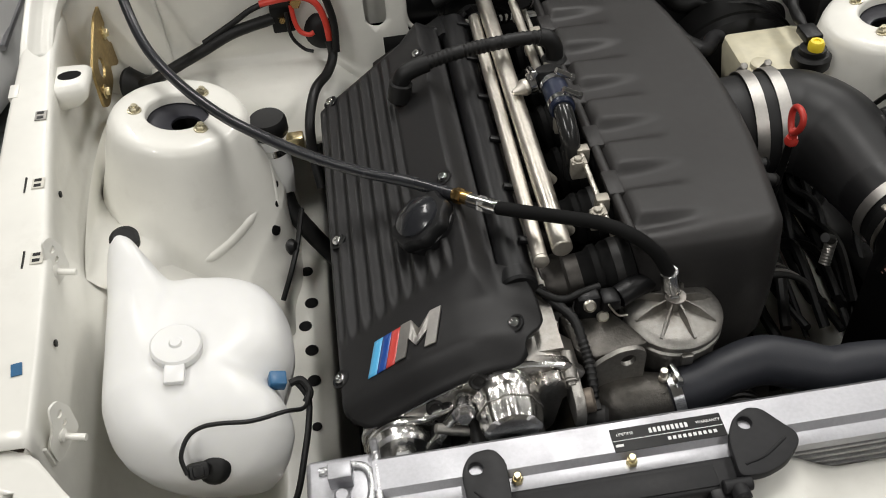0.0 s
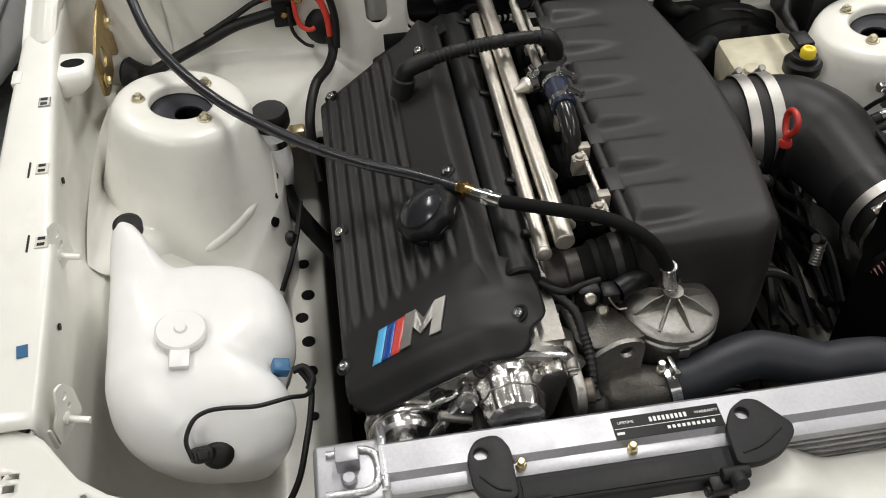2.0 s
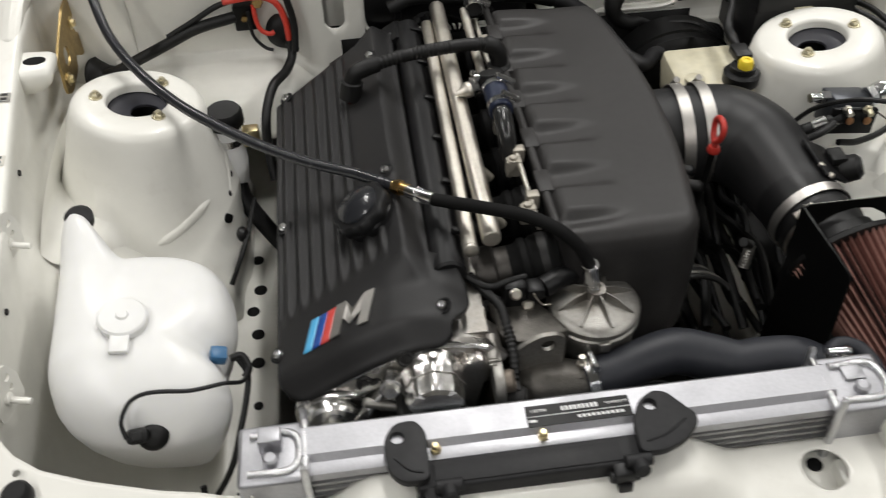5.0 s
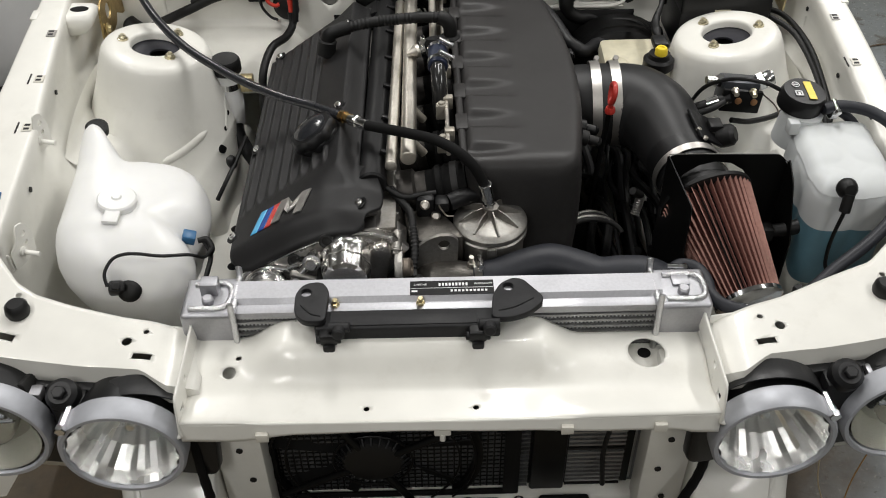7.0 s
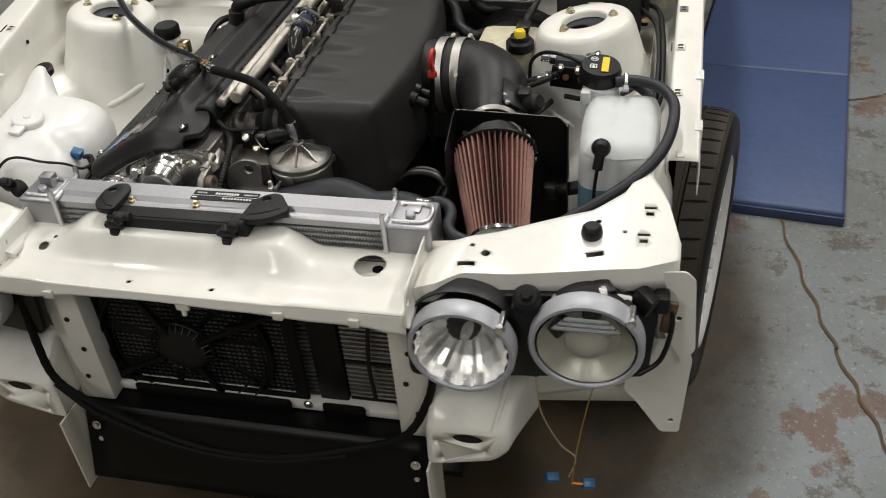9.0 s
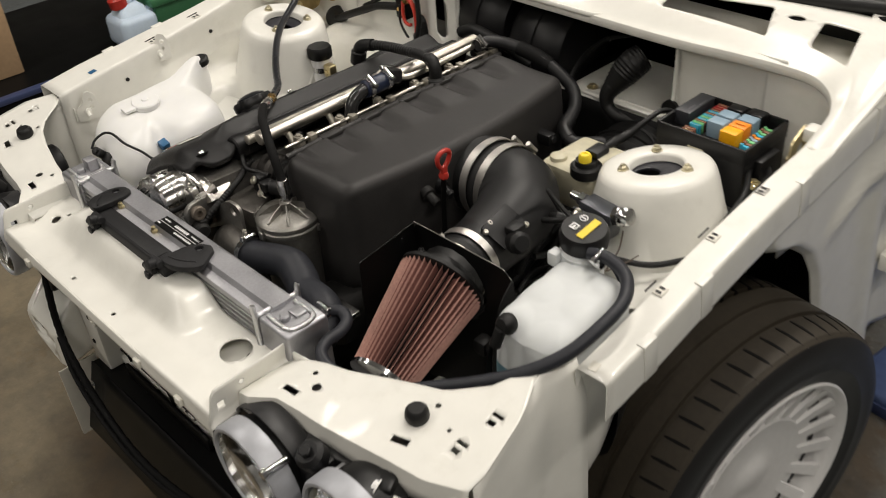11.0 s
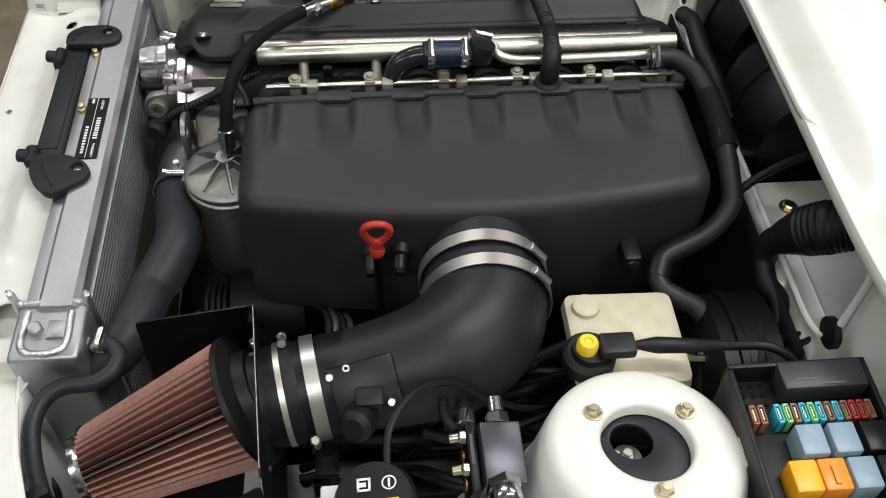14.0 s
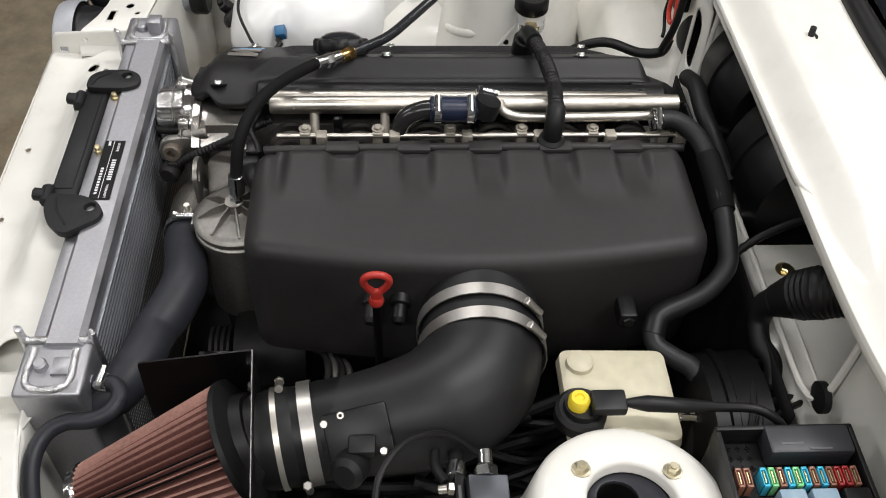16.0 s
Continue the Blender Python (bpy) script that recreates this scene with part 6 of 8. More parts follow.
part("core", loft([[(x, y, z) for y, z in ((-0.628, 0.37), (-0.628, rz(x) - 0.012), (-0.572, rz(x) - 0.012), (-0.572, 0.37))] for x in (-0.3, 0.278)]), CORE, rad, "dark louvred radiator core")
for k in range(14):
    z = 0.757 - 0.0092 * k
    part("core_tube", box(-0.297, 0.276, -0.5725, -0.5665, z - 0.0022, z + 0.0022), material("radiator_tube_metal", (0.4, 0.42, 0.45), 0.45, metal=0.8, vary=0.1, scale=60) if k == 0 else bpy.data.materials["radiator_tube_metal"], rad)
for k in range(10):
    z = 0.762 - 0.011 * k
    part("fin", loft([[(x, y, z + dz - 0.006) for y, dz in ((-0.6285, 0), (-0.6325, 0.001), (-0.6325, 0.0045), (-0.6285, 0.0055))] for x in (-0.298, 0.278)]), FIN, rad)
rail = part("top_rail", loft([[(x, y, rz(x) + dz) for y, dz in ((-0.632, -0.012), (-0.632, -0.001), (-0.626, 0.001), (-0.618, 0.001), (-0.612, 0.008), (-0.578, 0.008), (-0.572, 0.002), (-0.57, -0.014))] for x in (-0.3, -0.285, 0.27, 0.284)]), ALU, rad, "brushed aluminium top rail", angle=25)
for s, x0, x1 in ((-1, -0.368, -0.296), (1, 0.276, 0.35)):
    zt = rz((x0 + x1) / 2)
    t = part("end_tank", box(x0, x1, -0.638, -0.562, 0.37, zt + 0.002, 0.006, 3), ALU, rad, "welded aluminium end tank")
    xi = x1 if s < 0 else x0
    part("weld_seam", sweep([(xi, -0.64, 0.4), (xi, -0.64, zt - 0.004), (xi, -0.634, zt + 0.003), (xi, -0.568, zt + 0.003), (xi, -0.562, zt - 0.004), (xi, -0.562, 0.5)], 0.0045, 10, 6, ribs=0.0003, rib_step=0.003), WELD, t)
    part("weld_top", sweep([(x0 + 0.012, -0.625, zt + 0.003), (x1 - 0.012, -0.622, zt + 0.003), (x1 - 0.012, -0.58, zt + 0.003), (x0 + 0.014, -0.578, zt + 0.003)], 0.0045, 10, 6, ribs=0.0003, rib_step=0.003), WELD, t)
    part("filler_neck", merge(box((x0 + x1) / 2 - 0.012, (x0 + x1) / 2 + 0.012, -0.6, -0.58, zt, zt + (0.022 if s < 0 else 0.006), 0.002), rod(((x0 + x1) / 2, -0.612, zt), ((x0 + x1) / 2, -0.612, zt + 0.012), 0.008, 14, 0.002)), ALU, t)
part("bleed_nipple", merge(rod((0.316, -0.565, 0.752), (0.316, -0.545, 0.752), 0.0065, 12), hexnut((0.316, -0.563, 0.752), (0, 1, 0), 0.009, 0.006)), ALU, rad)
for bx, byy in ((-0.16, -0.622), (-0.045, -0.622)):
    part("brass_stud", merge(rod((bx, byy, rz(bx) - 0.004), (bx, byy, rz(bx) + 0.012), 0.004, 12, 0.001), hexnut((bx, byy, rz(bx) + 0.001), (0, 0, 1), 0.006, 0.005)), YZINC, rad)
plate = part("maker_plate", moved(box(-0.057, 0.057, -0.0135, 0.0135, 0, 0.0008), pose(-0.002, -0.6, rz(0) + 0.0085, 0, 0, 0)), BLACKPAINT, rad, "black maker's plate with white print")
lm = pose(-0.002, -0.6, rz(0) + 0.0096, 0, 0, 0)
text_part("LIFETIME", 0.0045, lm @ pose(-0.043, 0.006, 0), WHITEINK, plate)
text_part("WARRANTY", 0.0045, lm @ pose(0.043, 0.006, 0), WHITEINK, plate)
for x0, x1, y0, y1 in [(-0.018 + 0.0046 * k, -0.0152 + 0.0046 * k, 0.003, 0.0085) for k in range(9)] + [(-0.055, -0.047, -0.008, -0.005), (-0.056, 0.056, -0.0012, -0.0006)] + [(-0.002 + 0.0052 * k, 0.0012 + 0.0052 * k, -0.0085, -0.0048) for k in range(10)]:
    part("print_bar", moved(box(x0, x1, y0, y1, -0.0006, 0.0002), lm), WHITEINK, plate)

# plastic radiator brackets joined by a bar
brk = thing("radiator_bracket", "black plastic radiator bracket bar with two rounded lugs", "bracket", (-0.06, -0.64, 0.76))
zb = 0.793
part("bar", box(-0.185, 0.06, -0.668, -0.633, 0.756, 0.781, 0.004, 3), WORNPLASTIC, brk)
for kx, ky in ((-0.152, -0.669), (0.045, -0.668)):
    part("knuckle", merge(rod((kx - 0.014, ky, 0.784), (kx + 0.014, ky, 0.784), 0.007, 14, 0.001), lathe([(0.0085, 0), (0.0085, 0.012), (0.006, 0.014), (0, 0.014)], (kx, ky - 0.004, 0.784), (0, -1, 0.2), 16)), WORNPLASTIC, brk)
part("bar_rib", box(-0.165, 0.03, -0.664, -0.64, 0.7805, 0.7825, 0.001), WORNPLASTIC, brk)
part("lug", slab(rounded([(-0.17, -0.664), (-0.168, -0.605), (-0.178, -0.588), (-0.202, -0.59), (-0.214, -0.61), (-0.212, -0.648), (-0.198, -0.664)], 0.01, 5), 0.011, pose(0, 0, zb - 0.012), holes=((-0.199, -0.609, 0.007),), r=0.002), WORNPLASTIC, brk)
part("lug_rib", sweep([(-0.176, -0.655, zb - 0.001), (-0.19, -0.65, zb - 0.0005), (-0.204, -0.634, zb - 0.001)], 0.0014, 8), WORNPLASTIC, brk)
part("lug", slab(rounded([(0.048, -0.664), (0.052, -0.62), (0.064, -0.598), (0.082, -0.588), (0.096, -0.592), (0.12, -0.626), (0.118, -0.637), (0.098, -0.656), (0.074, -0.665)], 0.009, 5), 0.011, pose(0, 0, zb - 0.012), holes=((0.074, -0.606, 0.007),), r=0.002), WORNPLASTIC, brk)
part("lug_rib", sweep([(0.058, -0.652, zb - 0.001), (0.08, -0.646, zb - 0.0005), (0.106, -0.63, zb - 0.001)], 0.0014, 8), WORNPLASTIC, brk)
for hx in (-0.166, 0.03):
    part("hook", merge(box(hx - 0.012, hx + 0.012, -0.682, -0.655, 0.762, 0.78, 0.004), rod((hx - 0.016, -0.676, 0.77), (hx + 0.016, -0.676, 0.77), 0.006, 12, 0.001), box(hx - 0.008, hx + 0.008, -0.686, -0.676, 0.745, 0.765, 0.003)), PLASTIC, brk)

# cooling fan and condenser in the grille opening
fan = thing("cooling_fan", "black plastic electric fan in a round shroud", "fan", (-0.1, -0.66, 0.38))
fo = V((-0.125, -0.66, 0.49))
# black plastic darkened further for the shade inside the grille opening
SHADEPLASTIC = material("shaded_black_plastic", (0.0035, 0.0035, 0.0035), 0.65, spec=0.2, vary=0.2)
part("shroud", lathe([(0.165, 0.0), (0.168, 0.0), (0.168, 0.03), (0.155, 0.03), (0.155, 0.004), (0.165, 0.0)], fo, (0, 1, 0), 56, False), BLACKPAINT, fan)
part("hub", lathe([(0.0, -0.014), (0.038, -0.013), (0.046, -0.009), (0.05, 0.0), (0.05, 0.02)], fo, (0, 1, 0), 36), PLASTIC, fan)
for k in range(24):
    a = k * math.pi / 12
    part("hub_rib", rod(fo + V((math.cos(a) * 0.043, -0.011, math.sin(a) * 0.043)), fo + V((math.cos(a) * 0.056, 0.0, math.sin(a) * 0.056)), 0.0022, 6), PLASTIC, fan)
for k in range(9):
    a = k * 2 * math.pi / 9
    part("blade", loft([[fo + V((math.cos(a + w) * r, 0.012 + d, math.sin(a + w) * r)) for w, d in ((-0.2 * kw, 0.014), (0.16 * kw, -0.006), (0.17 * kw, -0.004), (-0.19 * kw, 0.016))] for r, kw in ((0.045, 1.5), (0.1, 1.35), (0.153, 1.2))]), SHADEPLASTIC, fan)
for k in (0, 3, 4):
    part("guard_ring", sweep([fo + V((math.cos(t) * (0.06 + 0.024 * k), -0.006, math.sin(t) * (0.06 + 0.024 * k))) for t in np.linspace(0, 2 * math.pi, 30, endpoint=False)], 0.002, 6, 2, closed=True), BLACKPAINT, fan)
for k in range(4):
    a = 0.5 + k * math.pi / 2
    part("stay", rod(fo + V((math.cos(a) * 0.04, -0.008, math.sin(a) * 0.04)), fo + V((math.cos(a) * 0.165, -0.006, math.sin(a) * 0.165)), 0.006, 10), BLACKPAINT, fan)
# fin metal darkened to show the fins behind the fan in shade
SHADEFIN = material("shaded_condenser_fin", (0.08, 0.081, 0.082), 0.5, metal=0.4, vary=0.7, scale=9)
cond = thing("condenser", "black condenser with bright horizontal fins", "condenser", (0, -0.63, 0.37))
part("condenser_core", box(-0.275, 0.275, -0.645, -0.632, 0.385, 0.7), BLACKPAINT, cond)
part("shroud_foot", box(-0.24, 0.07, -0.684, -0.674, 0.371, 0.402, 0.006), BLACKPAINT, fan)
part("shroud_foot", box(0.13, 0.21, -0.684, -0.674, 0.371, 0.405, 0.006), BLACKPAINT, fan)
for k in range(30):
    z = 0.39 + k * 0.0102
    part("condenser_fin", box(0.175, 0.262, -0.65, -0.644, z, z + 0.004), FIN if k % 9 else DARK, cond)
    part("condenser_fin", box(0.085, 0.115, -0.65, -0.644, z, z + 0.003), SHADEFIN, cond)
    part("condenser_fin", box(-0.272, 0.08, -0.6475, -0.6445, z, z + 0.0032), SHADEFIN, cond)
part("condenser_strap", box(0.118, 0.172, -0.656, -0.645, 0.385, 0.7, 0.004), BLACKPAINT, cond)
for k in range(34):
    part("condenser_web", box(-0.27 + 0.0103 * k, -0.2675 + 0.0103 * k, -0.6478, -0.6446, 0.39, 0.695), BLACKPAINT, cond)
part("fan_bridge", merge(box(-0.28, 0.09, -0.664, -0.656, 0.655, 0.7, 0.003), box(-0.28, 0.09, -0.664, -0.656, 0.372, 0.4, 0.003), box(0.075, 0.1, -0.664, -0.656, 0.38, 0.7, 0.003), box(-0.29, -0.272, -0.664, -0.656, 0.38, 0.7, 0.003)), SHADEPLASTIC, fan)
part("condenser_pipe", sweep([(-0.02, -0.672, 0.56), (0.02, -0.675, 0.572), (0.07, -0.672, 0.6), (0.12, -0.665, 0.605)], 0.006, 8), BLACKPAINT, cond)
part("condenser_lead", sweep([(0.24, -0.66, 0.69), (0.235, -0.665, 0.6), (0.225, -0.665, 0.5), (0.23, -0.67, 0.42)], 0.004, 8), RUBBER, cond)

air_dam = thing("air_dam", "black sheet air dam below the grille opening", "air dam", (0, -0.72, 0.2))
part("dam_face", surface(lambda u, v: V((lerp(-0.335, 0.345, u), -0.715 - 0.05 * v, lerp(0.372, 0.22, v))), 10, 6), BLACKPAINT, air_dam, thick=0.003)
part("dam_shelf", box(-0.335, 0.345, -0.715, -0.62, 0.365, 0.3695), BLACKPAINT, air_dam)
for s in (-1, 1):
    part("dam_bracket", box(s * 0.345 - 0.002, s * 0.345 + 0.002, -0.78, -0.7, 0.2, 0.38), PRIMER, air_dam)
    for dz in (0.3, 0.335):
        part("dam_bolt", hexnut((s * 0.31, -0.735, dz), (0, -1, 0.3), 0.006, 0.005, 0.009), CHROME, air_dam)
loom = thing("front_wiring_loom", "taped black wiring loom hanging across the front", "cable", (0, -0.73, 0.36))
part("loom", sweep([(-0.36, -0.72, 0.68), (-0.355, -0.74, 0.55), (-0.34, -0.75, 0.47), (-0.28, -0.76, 0.43), (-0.18, -0.77, 0.39), (-0.05, -0.775, 0.355), (0.08, -0.77, 0.355), (0.2, -0.76, 0.385), (0.3, -0.745, 0.42), (0.345, -0.73, 0.5), (0.36, -0.72, 0.58)], 0.0075, 10, ribs=0.0008, rib_step=0.02), FOAM, loom)
part("loom_branch", sweep([(-0.34, -0.755, 0.46), (-0.25, -0.775, 0.41), (-0.1, -0.785, 0.365), (0.05, -0.78, 0.35), (0.2, -0.765, 0.375)], 0.005, 8), FOAM, loom)


# ---- headlamps ----
def headlamp(x, y, z, kind):
    s = 1 if x > 0 else -1
    main = kind == "main"
    lamp = thing("headlamp", "round clear-glass headlamp with a faceted bright reflector" if main else "round projector headlamp with a fluted lens and grey bezel", "headlamp", (x, y, z), "round headlamps")
    ax = V((0, -1, -0.02)).normalized()
    c = V((x, y, z))
    big = 0.082 if main else 0.084
    part("bezel", lathe([(big - 0.001, -0.03), (big, -0.026), (big, -0.002), (big - 0.003, 0.003), (big - 0.008, 0.003), (big - 0.01, -0.002)], c, ax, 56, False), GREYFACE, lamp, "grey lamp bezel")
    part("housing", lathe([(0.0, -0.13), (0.04, -0.125), (0.06, -0.1), (0.073, -0.05), (0.074, -0.025)], c, ax, 44, False), PLASTIC, lamp)
    am = axis_matrix(c, ax)
    if main:
        # bowl of broad radial facets
        n = 20
        rings = []
        for r, h in ((0.011, -0.058), (0.026, -0.052), (0.042, -0.04), (0.057, -0.022), (0.068, -0.002)):
            rings.append([am @ V((math.cos(2 * math.pi * k / (2 * n)) * r * (1 + 0.06 * (k % 2)), math.sin(2 * math.pi * k / (2 * n)) * r * (1 + 0.06 * (k % 2)), h)) for k in range(2 * n)])
        part("reflector", loft(rings, False), LAMPMIRROR, lamp, "bright faceted reflector", angle=2)
        part("bulb", lathe([(0.009, -0.06), (0.009, -0.04), (0.006, -0.03), (0, -0.028)], c, ax, 18), CHROME, lamp)
    else:
        part("reflector", lathe([(0.031, -0.03), (0.045, -0.03), (0.062, -0.016), (0.0705, -0.002)], c, ax, 44, False), material("dull_lamp_reflector", (0.3, 0.295, 0.255), 0.34, metal=0.4), lamp)
        part("projector", lathe([(0.031, -0.03), (0.031, -0.016), (0.029, -0.013), (0.026, -0.012), (0.02, -0.007), (0.01, -0.003), (0, -0.002)], c, ax, 32), material("projector_glass", (0.3, 0.29, 0.25), 0.12, metal=0.3), lamp, "round projector lens")
        for k in range(9):
            part("lens_flute", moved(box(-0.05 + 0.0026 * k, 0.05 - 0.0026 * k, -0.003, 0.001, -0.0009, 0.0009, 0.0006), am @ pose(0, 0.034 + 0.0028 * k, 0.001, 90, 0, 0)), REFLECT if k % 3 == 0 else GREYFACE, lamp)
    lens = part("lens", lathe([(big - 0.009, -0.001), (0.06, 0.004), (0.045, 0.008), (0.022, 0.0115), (0, 0.0125)], c, ax, 44), GLASS, lamp, "clear glass lens")
    lens.visible_shadow = False
    part("adjuster", merge(rod(c + V((s * 0.062, 0.03, 0.058)), c + V((s * 0.062, -0.002, 0.06)), 0.006, 12), hexnut(c + V((s * 0.062, -0.002, 0.06)), ax, 0.008, 0.008)), CHROME, lamp)
    return lamp


for s in (-1, 1):
    headlamp(0.417 if s > 0 else -0.436, -0.775, 0.657 if s > 0 else 0.668, "main")
    headlamp(0.598 if s > 0 else -0.618, -0.752, 0.669 if s > 0 else 0.679, "fluted")
    car = thing("lamp_carrier", "black plastic headlamp carrier with adjusters", "lamp carrier", (s * 0.5, -0.68, 0.6))
    part("carrier_frame", slab(rounded([(-0.19, -0.09), (0.18, -0.09), (0.19, 0.05), (0.14, 0.07), (-0.14, 0.07), (-0.19, 0.05)], 0.02), 0.02, frame_matrix((s * 0.508, -0.69, 0.65), (1, 0.13 * s, 0), (0, 0.05, 1)), r=0.004), PLASTIC, car)
    part("carrier_hood", merge(lathe([(0.082, 0.0), (0.0845, 0.0), (0.0835, 0.03), (0.081, 0.03)], (s * 0.413, -0.73, 0.66), (0, 1, 0.1), 40, False), lathe([(0.0, 0.03), (0.0835, 0.03), (0.08, 0.034), (0.0, 0.034)], (s * 0.413, -0.73, 0.66), (0, 1, 0.1), 40)), material("dark_lamp_cup", (0.016, 0.016, 0.017), 0.45, bump=0.1, bump_scale=400), car, "black plastic lamp cup")
    part("carrier_post", box(s * 0.508 - 0.022, s * 0.508 + 0.022, -0.735, -0.69, 0.58, 0.72, 0.006), PLASTIC, car)
    part("carrier_cap", merge(lathe([(0.021, -0.012), (0.021, 0.006), (0.015, 0.012)], (s * 0.51, -0.725, 0.73), (0, -0.5, 1), 18), hexnut((s * 0.51, -0.731, 0.741), (0, -0.5, 1), 0.009, 0.007)), PLASTIC, car)
    for k, (dx, dz, dy) in enumerate(((0.062, 0.72, 0.0), (0.09, 0.715, -0.01), (0.11, 0.728, 0.01), (0.135, 0.71, 0.0), (0.17, 0.715, 0.015), (0.05, 0.69, -0.02))):
        part("carrier_lug", moved(box(-0.013, 0.013, -0.018, 0.018, -0.02, 0.012, 0.005), pose(s * (0.508 + dx), -0.7 + dy, dz, 10 * k - 20, 8 * k - 20, 14 * k)), PLASTIC if k % 3 else DARK, car)
    for k in range(4):
        part("carrier_tooth", box(s * 0.53 - 0.009, s * 0.53 + 0.009, -0.722, -0.712, 0.615 + 0.022 * k, 0.623 + 0.022 * k, 0.002), PLASTIC, car)
    part("aim_screw", moved(merge(rod((0, 0, 0), (0, 0, 0.05), 0.006, 12), hexnut((0, 0, 0.045), (0, 0, 1), 0.01, 0.008, 0.013)), pose(s * 0.655, -0.69, 0.715, 20, s * -65, 0)), TANK, car, "white plastic aiming screw")
    part("lamp_rear", lathe([(0.03, -0.03), (0.036, -0.02), (0.036, 0.03), (0.034, 0.034)], (s * 0.597, -0.62, 0.682), (0, 1, 0), 32), GREYFACE, car, "silver rear of the lamp")
    part("lamp_rear_cap", lathe([(0.038, 0.0), (0.041, 0.004), (0.041, 0.026), (0.037, 0.03), (0, 0.031)], (s * 0.597, -0.588, 0.682), (0, 1, 0), 32), PLASTIC, car, "black rubber lamp cap")
    part("cup_bracket", box(s * 0.565 - 0.022, s * 0.565 + 0.022, -0.72, -0.7, 0.71, 0.725, 0.004), ALU, car)
    part("side_clip", merge(box(s * 0.7 - 0.012, s * 0.7 + 0.012, -0.69, -0.66, 0.69, 0.72, 0.005), sweep([(s * 0.715, -0.672, 0.7), (s * 0.718, -0.685, 0.66), (s * 0.705, -0.7, 0.61), (s * 0.675, -0.72, 0.595)], 0.004, 8)), RUBBER, car)
    part("clip_lever", moved(box(-0.009, 0.009, -0.004, 0.004, -0.03, 0.03, 0.003), pose(s * 0.713, -0.675, 0.675, 0, s * 8, 0)), material("brown_dusty_steel", (0.16, 0.11, 0.07), 0.55, metal=0.5, vary=0.3), car)

wires = thing("loose_wires", "thin loose wires ending in blue connectors", "wire", (0.6, -0.71, 0.3))
part("yellow_plug", moved(box(-0.013, 0.013, -0.012, 0.012, -0.012, 0.012, 0.003), pose(0.4, -0.64, 0.633, 12, -14, 20)), YELLOWED, wires, "yellowed plastic connector")
part("plug_lead", sweep([(0.405, -0.63, 0.63), (0.425, -0.615, 0.615), (0.45, -0.62, 0.59), (0.47, -0.62, 0.55)], 0.004, 8), RUBBER, wires)
for k, pts in enumerate(([(0.52, -0.72, 0.57), (0.53, -0.73, 0.5), (0.56, -0.73, 0.43), (0.585, -0.73, 0.4), (0.575, -0.73, 0.35)], [(0.61, -0.7, 0.55), (0.595, -0.71, 0.47), (0.585, -0.73, 0.4), (0.58, -0.73, 0.33)])):
    part("wire", sweep(pts, 0.0011, 6), material("amber_wire_sheath", (0.3, 0.16, 0.04), 0.5) if k else material("cream_wire_sheath", (0.42, 0.34, 0.22), 0.5), wires)
for bx2, bz in ((0.606, 0.325), (0.545, 0.33)):
    part("connector", moved(box(-0.011, 0.011, -0.008, 0.008, -0.0075, 0.0075, 0.002), pose(bx2, -0.72, bz, 20, 15, 20)), BLUE, wires, "blue plastic connector")
part("wire_end", sweep([(0.58, -0.73, 0.335), (0.6, -0.725, 0.33)], 0.002, 6), ORANGE, wires)


